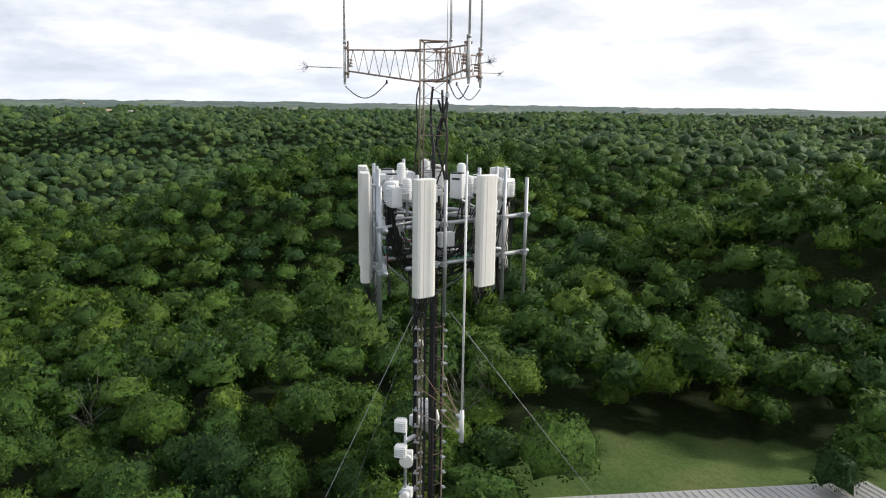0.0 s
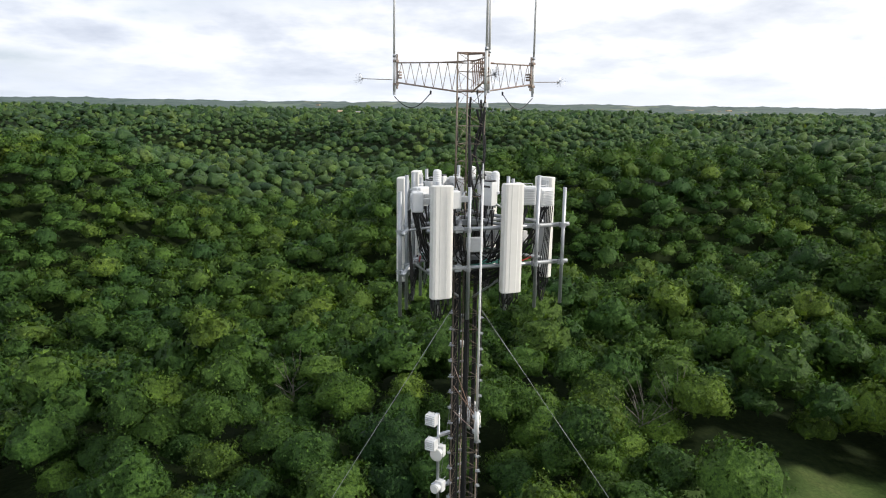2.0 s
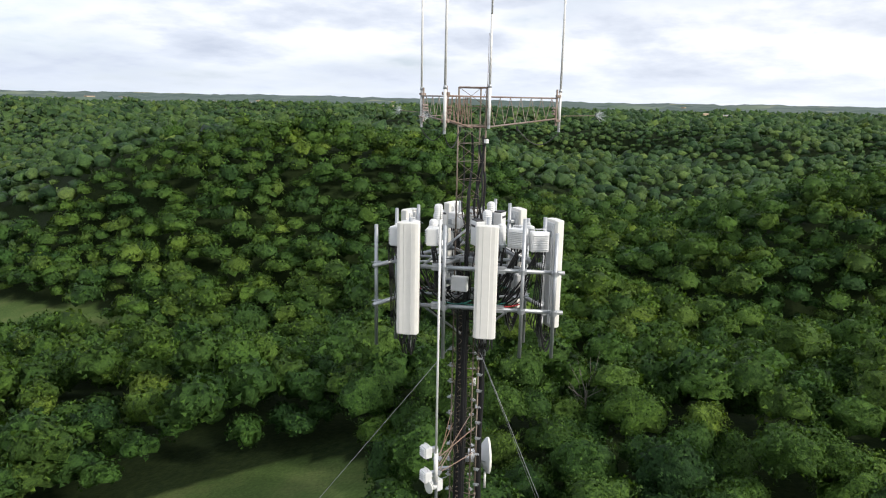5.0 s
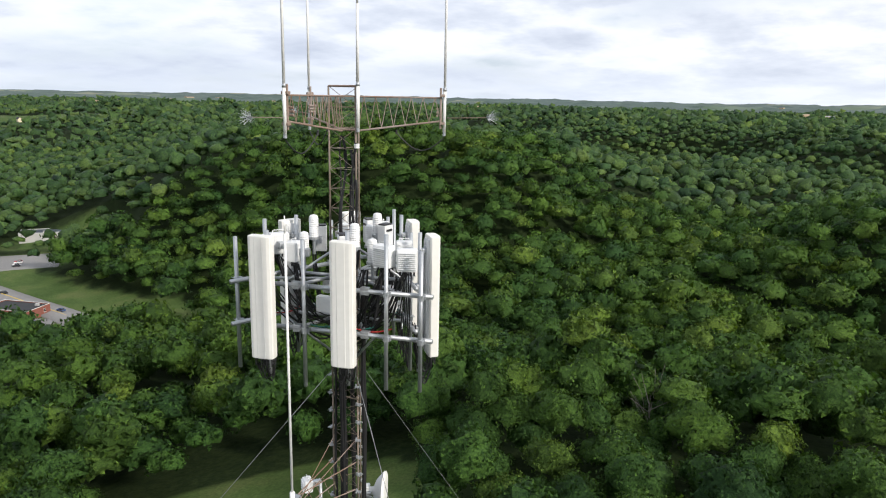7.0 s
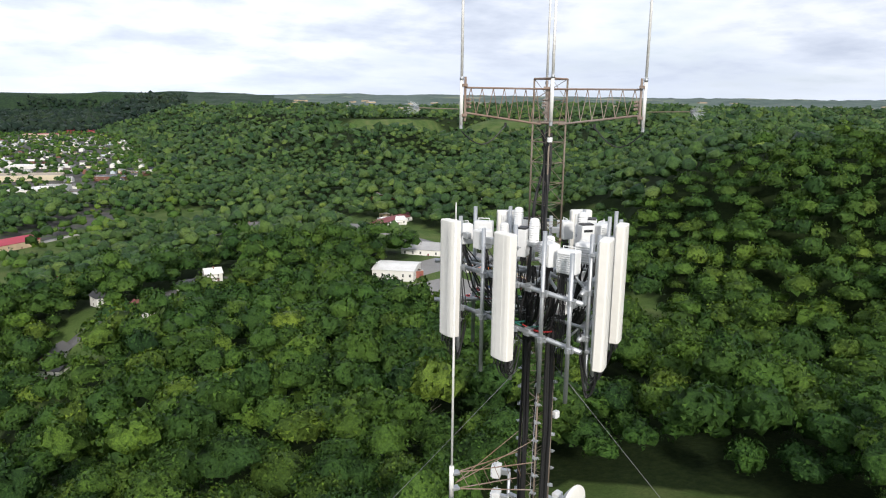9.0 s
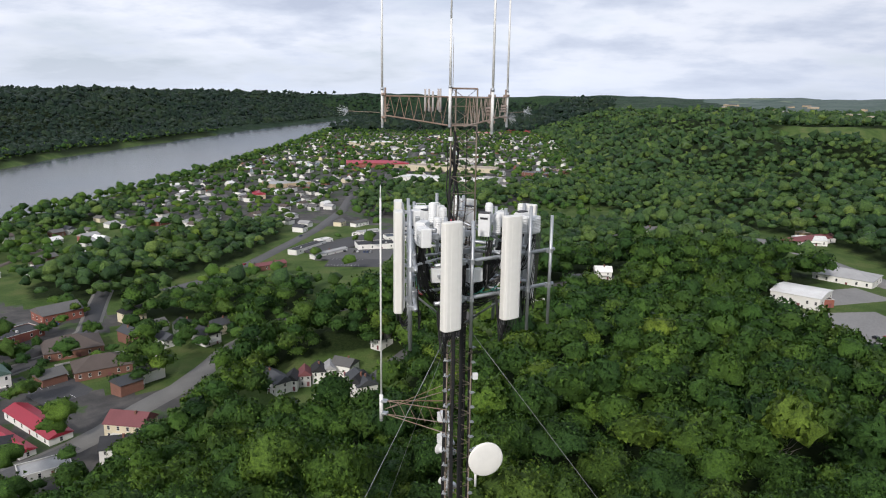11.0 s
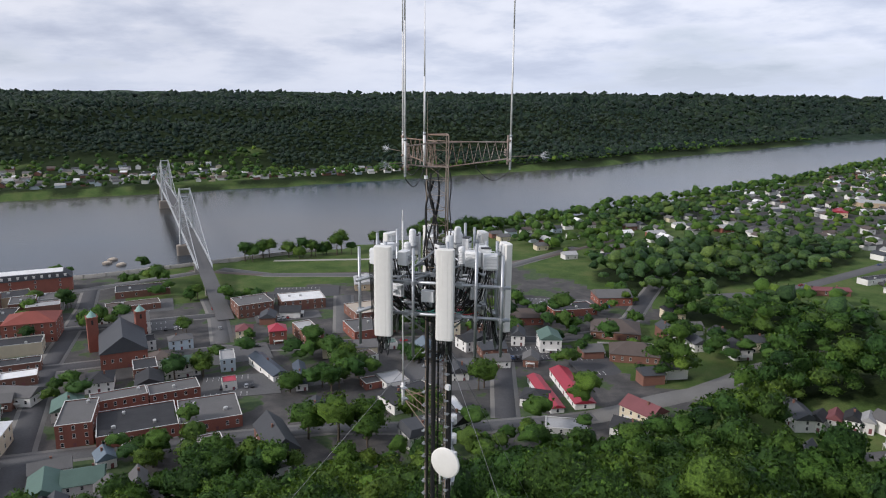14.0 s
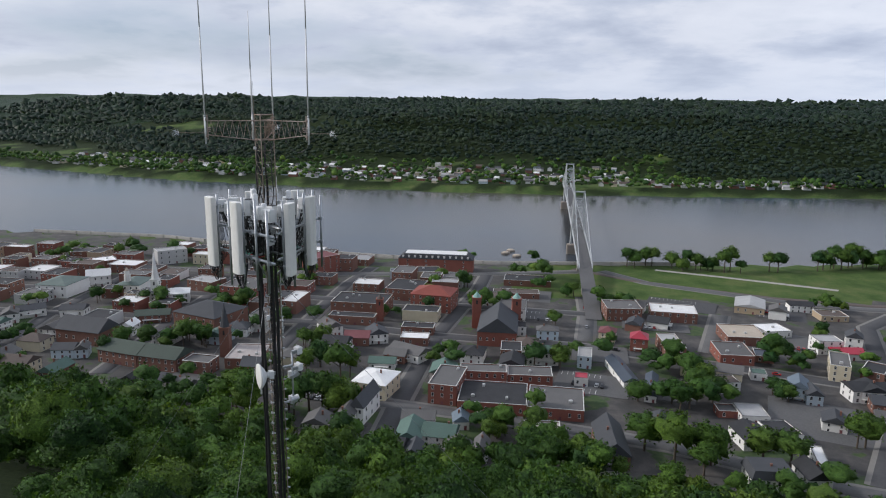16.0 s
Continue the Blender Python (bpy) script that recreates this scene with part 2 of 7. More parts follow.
NORTH_VALLEY = [(560, 120, 88), (640, 240, 84), (820, 360, 84), (1000, 600, 88)]
RAVINE = [(175, 170, 54), (140, 235, 47), (112, 278, 46)]
# the ridges between them: crest line and half-width
RIDGES = [([(250, 30, 82), (282, 10, 95), (305, -40, 105), (335, -80, 106), (345, -130, 106), (345, -180, 106), (400, -300, 110), (560, -430, 110)], 105),
          ([(205, 262, 88), (250, 248, 108), (320, 240, 118), (410, 262, 120), (540, 310, 117), (700, 420, 112)], 135),
          ([(262, 128, 88), (320, 150, 108), (420, 185, 115), (540, 215, 112)], 80),
          ([(560, 20, 98), (700, 30, 111), (860, -60, 112), (1000, -180, 112)], 120),
          ([(560, -160, 90), (700, -130, 104), (850, -220, 108), (1050, -330, 110)], 90)]


def height(x, y):
    x, y = np.asarray(x, float), np.asarray(y, float)
    r = np.hypot(x, y)
    flat = 1 - 0.8 * step(1500, 2500, r)
    z = 106 + flat * (15 * fbm(x, y, 420, 3) + 11 * fbm(x, y, 120, 8)) + step(1500, 4700, r) * (30 + 6 * fbm(x, y, 900, 5))
    # creeks cut the plateau into ridges
    z = z - 52 * flat * (1 - step(0.0, 0.26, np.abs(fbm(x, y, 430, 91, 2)))) * step(420, 640, r)
    for line, wide in RIDGES:
        d, crest = along(x, y, line)
        z = z + (crest + 4 * fbm(x, y, 60, 12) - z) * (1 - step(10, wide, d + 12 * fbm(x, y, 70, 23)))
    # the tower's own hill
    z = z + (93 - 0.075 * np.maximum(r - 45, 0) + 4 * fbm(x, y, 60, 11) - z) * (1 - step(140, 235, r))
    for line, near, wide in ((ROAD_VALLEY, 26, 140), (SIDE_VALLEY, 25, 230), (EAST_VALLEY, 8, 110), (SOUTH_VALLEY, 8, 105), (FAR_VALLEY, 10, 170), (NORTH_VALLEY, 10, 150)):
        d, floor = along(x, y, line)
        z = floor + (z - floor) * step(near, wide, d + 10 * fbm(x, y, 80, 21))
    d, floor = along(x, y, RAVINE)
    z = np.where(d < 80, np.minimum(z, floor + (z - floor) * step(14, 80, d)), z)
    # the spur that runs down from the tower towards the valley's mouth
    d, crest = along(x, y, [(0, 40, 88), (10, 180, 64), (0, 320, 48), (20, 480, 54), (-10, 640, 34)])
    z = np.maximum(z * 0 - 50, np.where(d < 170, z + np.clip(crest - z, -60, 60) * (1 - step(70, 170, d)), z))
    # levelled yards and lots in the valley
    for px, py, pz, near, wide in ((222, 416, 52.5, 36, 66), (128, 340, 51.5, 44, 84)):
        z = pz + (z - pz) * step(near, wide, np.hypot(x - px, y - py))
    # down to the town's shelf and the river, then the farther shore
    b, f, fb = bank(y), foot(y), far_bank(y)
    shelf = 8 + 11 * np.clip((x - b) / np.maximum(f - b, 50), 0, 1)
    z = z - 14 * step(600, 1100, y) * (1 - step(500, 1100, x))
    rise = step(0, 160 - 68 * step(130, 185, y) * (1 - step(330, 420, y)) + 190 * step(600, 1100, y), x - f + 14 * fbm(x, y, 90, 31))
    z = np.where(x < f + 400, shelf + (z - shelf) * rise, z)
    # the bench that carries the street of small houses
    d, floor = along(x, y, [(-150, 232, 22), (-120, 252, 26), (-103, 278, 28), (-88, 304, 33)])
    z = floor + (z - floor) * step(15, 62, d)
    d, floor = along(x, y, [(-112, 222, 22), (-90, 198, 27), (-77, 174, 38), (-66, 150, 54)])
    z = np.minimum(z, floor + (z - floor) * step(24, 72, d))
    z = np.where(x < b + 12, np.minimum(z, 8 - 13 * step(-14, 12, b + 12 - x)), z)
    far = fb - x
    cut = 44 * (1 - step(0.0, 0.24, np.abs(fbm(x, y, 520, 95, 2))))
    hills = 100 - cut * flat + 14 * fbm(x, y, 500, 41) + 8 * fbm(x, y, 160, 43) + step(1800, 4700, r) * (20 + 5 * fbm(x, y, 900, 5))
    gentle = step(-150, -700, y) * 330
    over = 9 + (hills - 9) * step(150 + gentle * 0.6, 620 + gentle * 2.2, far + 60 * fbm(x, y, 300, 47))
    over = np.where(far < 24, -5 + 14 * step(-4, 24, far), over)
    out = np.where(x < (b + fb) / 2, over, z)
    # hills close the far end of the valley
    rim = 128 + 14 * fbm(x, y, 700, 57) + 6 * fbm(x, y, 180, 58)
    return np.maximum(out, out + (rim - out) * step(4640, 4900, r))


def hz(x, y):
    return float(height(np.array([x]), np.array([y]))[0])


def mesh_from(name, verts, faces_loops, faces_sizes, mats, smooth=False):
    """A mesh from flat arrays, without bmesh, for the large ones."""
    me = bpy.data.meshes.new(name)
    nv, nf = len(verts), len(faces_sizes)
    me.vertices.add(nv)
    me.vertices.foreach_set("co", np.asarray(verts, np.float32).ravel())
    me.loops.add(len(faces_loops))
    me.loops.foreach_set("vertex_index", np.asarray(faces_loops, np.int32))
    me.polygons.add(nf)
    starts = np.concatenate([[0], np.cumsum(faces_sizes)[:-1]])
    me.polygons.foreach_set("loop_start", starts.astype(np.int32))
    if smooth:
        me.polygons.foreach_set("use_smooth", np.ones(nf, bool))
    for m in mats:
        me.materials.append(m)
    me.update(calc_edges=True)
    me.validate()
    return me


def ground_material():
    m = bpy.data.materials.new("ground_cover")
    m.use_nodes = True
    k = Nodes(m.node_tree)
    b = k.add("ShaderNodeBsdfPrincipled")
    geo = k.add("ShaderNodeNewGeometry")
    pos = geo.outputs["Position"]
    grass = k.ramp(k.noise(pos, 0.05, 6.0, 0.6), [(0.3, (0.044, 0.078, 0.020)), (0.5, (0.072, 0.112, 0.032)), (0.72, (0.118, 0.135, 0.052))])
    grass = k.mix(1.0, grass, k.ramp(k.noise(pos, 1.6, 4.0, 0.7), [(0.3, (0.75, 0.75, 0.75)), (0.7, (1.2, 1.2, 1.2))]), "MULTIPLY")
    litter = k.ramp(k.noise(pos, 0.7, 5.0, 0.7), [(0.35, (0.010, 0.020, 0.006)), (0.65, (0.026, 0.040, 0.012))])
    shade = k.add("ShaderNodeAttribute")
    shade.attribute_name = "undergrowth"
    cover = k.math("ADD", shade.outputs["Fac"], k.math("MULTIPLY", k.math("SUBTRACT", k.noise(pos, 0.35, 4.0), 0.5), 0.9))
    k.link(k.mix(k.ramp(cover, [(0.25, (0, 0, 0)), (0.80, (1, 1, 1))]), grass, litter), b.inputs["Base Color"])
    b.inputs["Roughness"].default_value = 0.9
    b.inputs["Specular IOR Level"].default_value = 0.1
    bump = k.add("ShaderNodeBump")
    bump.inputs["Strength"].default_value = 0.5
    bump.inputs["Distance"].default_value = 0.5
    k.link(k.noise(pos, 0.8, 5.0), bump.inputs["Height"])
    k.link(bump.outputs[0], b.inputs["Normal"])
    k.link(b.outputs[0], k.add("ShaderNodeOutputMaterial").inputs[0])
    return m


GROUND = ground_material()


def urban_material():
    m = bpy.data.materials.new("town_ground")
    m.use_nodes = True
    k = Nodes(m.node_tree)
    b = k.add("ShaderNodeBsdfPrincipled")
    pos = k.add("ShaderNodeNewGeometry").outputs["Position"]
    grass = k.ramp(k.noise(pos, 0.4, 4.0), [(0.3, (0.026, 0.056, 0.015)), (0.7, (0.058, 0.086, 0.027))])
    paved = k.ramp(k.noise(pos, 0.09, 4.0, 0.6), [(0.3, (0.036, 0.035, 0.035)), (0.5, (0.060, 0.057, 0.055)), (0.7, (0.105, 0.095, 0.088))])
    paved = k.mix(1.0, paved, k.ramp(k.noise(pos, 1.8, 4.0, 0.7), [(0.3, (0.8, 0.8, 0.8)), (0.7, (1.18, 1.18, 1.18))]), "MULTIPLY")
    k.link(k.mix(k.ramp(k.noise(pos, 0.045, 3.0), [(0.55, (0, 0, 0)), (0.58, (1, 1, 1))]), paved, grass), b.inputs["Base Color"])
    b.inputs["Roughness"].default_value = 0.92
    k.link(b.outputs[0], k.add("ShaderNodeOutputMaterial").inputs[0])
    return m


def hazed_rim_material():
    """Far plateau: woods with bluish haze mixed into their colour, broken by pale hay and green crop fields."""
    m = bpy.data.materials.new("far_plateau")
    m.use_nodes = True
    k = Nodes(m.node_tree)
    b = k.add("ShaderNodeBsdfPrincipled")
    pos = k.add("ShaderNodeNewGeometry").outputs["Position"]
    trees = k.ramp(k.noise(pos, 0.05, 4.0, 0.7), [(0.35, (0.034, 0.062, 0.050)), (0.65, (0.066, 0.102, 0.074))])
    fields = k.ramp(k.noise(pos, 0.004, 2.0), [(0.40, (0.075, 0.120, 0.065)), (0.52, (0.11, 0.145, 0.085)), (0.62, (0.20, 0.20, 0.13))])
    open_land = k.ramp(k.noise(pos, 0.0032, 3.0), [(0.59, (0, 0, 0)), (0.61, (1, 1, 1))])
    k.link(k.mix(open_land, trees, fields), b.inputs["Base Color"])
    b.inputs["Roughness"].default_value = 0.6
    k.link(b.outputs[0], k.add("ShaderNodeOutputMaterial").inputs[0])
    return m


def build_ground():
    radii = np.concatenate([[0.5, 6, 12], np.geomspace(18, 2500, 170), np.linspace(2525, 4960, 64)])
    n = 330
    ang = np.linspace(0, 2 * np.pi, n, endpoint=False)
    R, A = np.meshgrid(radii, ang, indexing="ij")
    x, y = -R * np.sin(A), R * np.cos(A)
    z = height(x, y)
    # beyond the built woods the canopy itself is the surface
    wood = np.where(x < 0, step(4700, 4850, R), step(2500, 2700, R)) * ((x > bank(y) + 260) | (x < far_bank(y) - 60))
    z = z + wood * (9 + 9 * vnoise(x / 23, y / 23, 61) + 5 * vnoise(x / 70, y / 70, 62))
    verts = np.stack([x, y, z], -1).reshape(-1, 3)
    i, j = np.meshgrid(np.arange(len(radii) - 1), np.arange(n), indexing="ij")
    a, bq = i * n + j, i * n + (j + 1) % n
    quads = np.stack([a, a + n, bq + n, bq], -1)[:, :, ::-1]
    me = mesh_from("ground", verts, quads.ravel(), np.full(quads.shape[0] * n, 4), [GROUND, hazed_rim_material(), urban_material(), LEAF_RIM_SHADED], smooth=True)
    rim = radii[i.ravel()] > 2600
    cx, cy = x[:-1].ravel(), y[:-1].ravel()
    east = (cy > 60) & (cx < -455)
    urban = (cx > bank(cy) + 34) & (cx < foot(cy) - 12) & (cy > -480) & (cy < 345) & ~east & ~((cx > -262) & (cy > 238))
    homes = (cx > bank(cy) + 70) & (cx < foot(cy) - 60) & (cy > 660) & (cy < 2400)
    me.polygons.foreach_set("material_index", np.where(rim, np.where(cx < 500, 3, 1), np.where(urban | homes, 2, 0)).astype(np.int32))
    ob = new("ground", me)
    tagged(ob, "rolling grassy ground with hills, valleys and a flat river shelf", "ground", kind="structure")


build_ground()


def build_water():
    m = bpy.data.materials.new("river_water")
    m.use_nodes = True
    k = Nodes(m.node_tree)
    b = k.add("ShaderNodeBsdfPrincipled")
    pos = k.add("ShaderNodeNewGeometry").outputs["Position"]
    # brown stop is silt; the blue stop paints reflected sky into the water
    silt_and_sky = k.ramp(k.noise(pos, 0.0022, 3.0), [(0.35, (0.034, 0.054, 0.078)), (0.65, (0.070, 0.066, 0.060))])
    k.link(silt_and_sky, b.inputs["Base Color"])
    b.inputs["Roughness"].default_value = 0.2
    b.inputs["IOR"].default_value = 1.33
    bump = k.add("ShaderNodeBump")
    bump.inputs["Strength"].default_value = 0.18
    bump.inputs["Distance"].default_value = 0.25
    wave = k.math("ADD", k.noise(pos, 0.35, 4.0), k.math("MULTIPLY", k.noise(pos, 0.03, 3.0), 1.5))
    k.link(wave, bump.inputs["Height"])
    k.link(bump.outputs[0], b.inputs["Normal"])
    k.link(b.outputs[0], k.add("ShaderNodeOutputMaterial").inputs[0])
    ys = np.linspace(-2400, 4900, 220)
    v, q = [], []
    for yv in ys:
        v += [(float(far_bank(yv)) - 12, yv, 0.0), (float(bank(yv)) + 12, yv, 0.0)]
    for i in range(len(ys) - 1):
        q += [2 * i, 2 * i + 1, 2 * i + 3, 2 * i + 2]
    ob = new("water", mesh_from("water", v, q, [4] * (len(ys) - 1), [m]))
    tagged(ob, "wide calm grey-blue river with faint ripples", "river", kind="structure")


build_water()

# ---- woods ----
OCT_V = np.array([(1, 0, 0), (-1, 0, 0), (0, 1, 0), (0, -1, 0), (0, 0, 1), (0, 0, -1)], float)
OCT_F = np.array([0, 2, 4, 2, 1, 4, 1, 3, 4, 3, 0, 4, 2, 0, 5, 1, 2, 5, 3, 1, 5, 0, 3, 5]).reshape(8, 3)


def ball(level):
    """A unit sphere of triangles, split so many times from an octahedron, and turned off its axes."""
    V, F = [tuple(v) for v in OCT_V], [tuple(f) for f in OCT_F]
    for i in range(level):
        mid, G = {}, []

        def half(a, b):
            key = (min(a, b), max(a, b))
            if key not in mid:
                m = np.array(V[a]) + np.array(V[b])
                V.append(tuple(m / np.linalg.norm(m)))
                mid[key] = len(V) - 1
            return mid[key]
        for a, b, c in F:
            ab, bc, ca = half(a, b), half(b, c), half(c, a)
            G += [(a, ab, ca), (ab, b, bc), (ca, bc, c), (ab, bc, ca)]
        F = G
    q = np.array(pose(0, 0, 0, 24, 17, 0).to_3x3())
    return np.array(V) @ q.T, np.array(F)


BALLS = [ball(i) for i in range(5)]


def crown_arrays(rs, width, tall, level, lumps, cards, card, low=0.32, cut=-0.4, calm=0.0):
    """A crown of many round boughs that swell out of one body, roughened by small leaf sprays. Verts, triangles, normals."""
    axes = np.array((width / 2, width / 2 * (0.85 + 0.3 * rs.rand()), min(width * (0.38 + 0.1 * rs.rand()), tall * (1 - low) * 0.6)))
    mid = np.array((0, 0, tall - axes[2]))
    # boughs lie evenly over the dome
    i = np.arange(lumps) + 0.5
    cz = 1 - (1 - cut * 0.8) * i / lumps
    th = i * 2.39996 + rs.rand() * 6.28
    c = np.stack([np.sqrt(1 - cz**2) * np.cos(th), np.sqrt(1 - cz**2) * np.sin(th), cz], -1) + 0.18 * rs.randn(lumps, 3)
    c /= np.linalg.norm(c, axis=1)[:, None]
    reach = 0.60 + 0.26 * rs.rand(lumps)
    wide = 1.35 / math.sqrt(lumps) * (0.75 + 0.5 * rs.rand(lumps))

    def skin(u):
        """How far out the skin lies in the directions u, and how it is turned there."""
        cos = u @ c.T
        disc = wide**2 - reach**2 * (1 - cos**2)
        r = np.where((disc > 0) & (cos > 0), reach * cos + np.sqrt(np.maximum(disc, 0)), 0.5)
        best = r.argmax(1)
        r = r.max(1)
        n = np.where((r > 0.501)[:, None], (u * r[:, None] - c[best] * reach[best][:, None]) / wide[best][:, None], -u * 0.2)
        n = (n * 0.75 + u * 0.45) / axes * width / 2 + np.array((0, 0, calm))
        return r, n / np.linalg.norm(n, axis=1)[:, None]

    U, F = BALLS[level]
    F = F[U[F].mean(1)[:, 2] > cut]
    used, inv = np.unique(F, return_inverse=True)
    F, U = inv.reshape(-1, 3), U[used]
    r, N = skin(U)
    V = U * (r * ((0.95 if cards > 20 else 1.0) + 0.035 * rs.randn(len(r))))[:, None] * axes + mid
    if cards:
        d = rs.randn(cards * 3, 3) + (0, 0, 0.45)
        d /= np.linalg.norm(d, axis=1)[:, None]
        d = d[d[:, 2] > cut][:cards]
        k = len(d)
        r, soft = skin(d)
        p = d * (r * (0.93 + 0.20 * rs.rand(k)))[:, None] * axes + mid
        nrm = soft + 0.7 * rs.randn(k, 3)
        nrm /= np.linalg.norm(nrm, axis=1)[:, None]
        t = np.cross(nrm, rs.randn(k, 3))
        t /= np.linalg.norm(t, axis=1)[:, None]
        bt = np.cross(nrm, t)
        s = card * (0.6 + 0.8 * rs.rand(k, 3))
        tri = np.stack([p + t * s[:, :1], p + (-0.5 * t + 0.87 * bt) * s[:, 1:2], p + (-0.5 * t - 0.87 * bt) * s[:, 2:]], 1)
        i0 = len(V) + 3 * np.arange(k)[:, None]
        V = np.concatenate([V, tri.reshape(-1, 3)])
        F = np.concatenate([F, i0 + [0, 1, 2]])
        soft = soft + 0.42 * rs.randn(k, 3)
        N = np.concatenate([N, np.repeat(soft / np.linalg.norm(soft, axis=1)[:, None], 3, axis=0)])
    return V, F, N


def tri_mesh(name, V, F, mat, smooth=False, normals=None):
    me = mesh_from(name, V, F.ravel(), np.full(len(F), 3), [mat], smooth)
    if normals is not None and len(me.vertices) == len(normals):
        # foliage is lit by the round of its crown, not by each spray's own flat face
        me.attributes.new("custom_normal", "FLOAT_VECTOR", "POINT").data.foreach_set("vector", np.asarray(normals, np.float32).ravel())
    return me


def limb(V, F, p0, p1, r0, r1, sides=6):
    p0, p1 = Vector(p0), Vector(p1)
    q = (p1 - p0).to_track_quat("Z", "Y")
    n = sum(len(v) for v in V)
    ring = [(math.cos(2 * math.pi * i / sides), math.sin(2 * math.pi * i / sides)) for i in range(sides)]
    V.append(np.array([p0 + q @ Vector((c * r0, s * r0, 0)) for c, s in ring] + [p1 + q @ Vector((c * r1, s * r1, 0)) for c, s in ring]))
    F.append(np.array([f for i in range(sides) for f in ((n + i, n + (i + 1) % sides, n + sides + (i + 1) % sides),
                                                         (n + i, n + sides + (i + 1) % sides, n + sides + i))]))


def trunk_arrays(rs, tall, thick=0.28, limbs=5):
    V, F = [], []
    lean = (rs.rand(2) - 0.5) * 0.8
    top = (lean[0], lean[1], tall * 0.72)
    mid = (lean[0] * 0.3, lean[1] * 0.3, tall * 0.38)
    limb(V, F, (0, 0, -0.6), mid, thick * 1.3, thick)
    limb(V, F, mid, top, thick, thick * 0.35)
    for i in range(limbs):
        a = i * 2.4 + rs.rand()
        h = tall * (0.32 + 0.3 * i / limbs)
        s = h / tall
        start = (lean[0] * s, lean[1] * s, h)
        reach = tall * (0.2 + 0.12 * rs.rand())
        limb(V, F, start, (start[0] + reach * math.cos(a), start[1] + reach * math.sin(a), h + reach * 0.8), thick * 0.5, thick * 0.15, 5)
    return np.concatenate(V), np.concatenate(F)


rs = np.random.RandomState(4)
NEAR_KINDS, TOWN_KINDS, NEAR_ARRAYS = [], [], []
for i in range(9):
    wide, tall = 9.4 + 3.0 * rs.rand(), 13.5 + 4.0 * rs.rand()
    cv, cf, cn = crown_arrays(rs, wide, tall, 3, 40, 2300, 0.24)
    NEAR_ARRAYS.append(crown_arrays(rs, wide, tall, 2, 34, 900, 0.30))
    tv, tf = trunk_arrays(rs, tall)
    NEAR_KINDS.append((tri_mesh("crown", cv, cf, LEAF, normals=cn), tri_mesh("trunk", tv, tf, BARK, True)))
for i in range(6):
    wide, tall = 7.5 + 2.5 * rs.rand(), 9.0 + 3.0 * rs.rand()
    cv, cf, cn = crown_arrays(rs, wide, tall, 2, 22, 360, 0.40, low=0.06, cut=-0.7)
    tv, tf = trunk_arrays(rs, tall, 0.26, 3)
    TOWN_KINDS.append((tri_mesh("crown", cv, cf, LEAF, normals=cn), tri_mesh("trunk", tv, tf, BARK, True)))


def tree(kinds, x, y, size, turn, which, label, group):
    t = new("tree")
    crown, trunk = kinds[which % len(kinds)]
    for nm, me in (("trunk", trunk), ("crown", crown)):
        o = new(nm, me)
        o.parent = t
    t.matrix_world = pose(x, y, hz(x, y) - 0.1, 0, 0, turn) @ Matrix.Diagonal((size, size, size * (0.9 + 0.2 * ((which * 7) % 5) / 5), 1))
    return tagged(t, label, "tree", group)


# open ground among the woods: meadows, lawns, yards; (x, y, half-length, half-width, turn)
CLEARINGS = []


def clearing(x, y, a, b, turn=0):
    CLEARINGS.append((x, y, a, b, radians(turn)))


def open_ground(x, y):
    out = np.zeros(np.shape(x), bool)
    for cx, cy, a, b, th in CLEARINGS:
        dx, dy = x - cx, y - cy
        u, v = dx * math.cos(th) + dy * math.sin(th), -dx * math.sin(th) + dy * math.cos(th)
        wob = 1 + 0.18 * fbm(x, y, 25, 71)
        out |= (u / a) ** 2 + (v / b) ** 2 < wob
    return out


clearing(0, 0, 13, 13)            # the tower's own yard
clearing(46, 52, 26, 20, 0)
clearing(60, 68, 28, 22, -35)      # mown meadow below the tower
clearing(76, -71, 40, 13, 76)
clearing(48, -63, 34, 17, 76)     # fenced lawn
clearing(150, 480, 18, 60, 12)
clearing(-40, 800, 60, 50)
clearing(-195, 530, 70, 62)
clearing(-145, 680, 40, 44)
clearing(-230, 280, 34, 30)
clearing(128, 335, 46, 60, -8)    # yards beside the valley road
clearing(28, 492, 26, 9, -25)
clearing(160, 143, 15, 12, 0)     # a lone house among trees
clearing(-225, 486, 42, 34, 0)
clearing(-200, 302, 30, 24, 0)    # park lawn
clearing(-121, 262, 17, 30, -38)
clearing(-96, 224, 15, 27, -38)
clearing(-103, 243, 20, 42, -28)   # street of small houses on the slope
clearing(208, 408, 21, 18, 60)
clearing(150, 300, 20, 42, 0)
clearing(112, 270, 34, 26, -10)
clearing(184, 378, 14, 26, 30)
clearing(244, 446, 30, 18, -35)
clearing(-54, 296, 13, 52, 0)     # houses along the lane below the spur
clearing(-28, 318, 15, 22, 0)
clearing(-8, 346, 15, 24, 0)
clearing(4, 368, 14, 22, 0)
clearing(36, 536, 18, 38, 0)
clearing(-30, 770, 60, 70)        # playing field


GROVES = [(-348, 500, 62, 150, -8), (-215, 860, 100, 140, 10), (-212, 385, 34, 46, 0), (-206, 348, 34, 22, 0),
          (-60, 960, 70, 120, 0), (-560, 640, 26, 90, 10), (-205, 255, 16, 14, 0), (-318, 392, 36, 34, 0), (-262, 352, 30, 24, 0)]


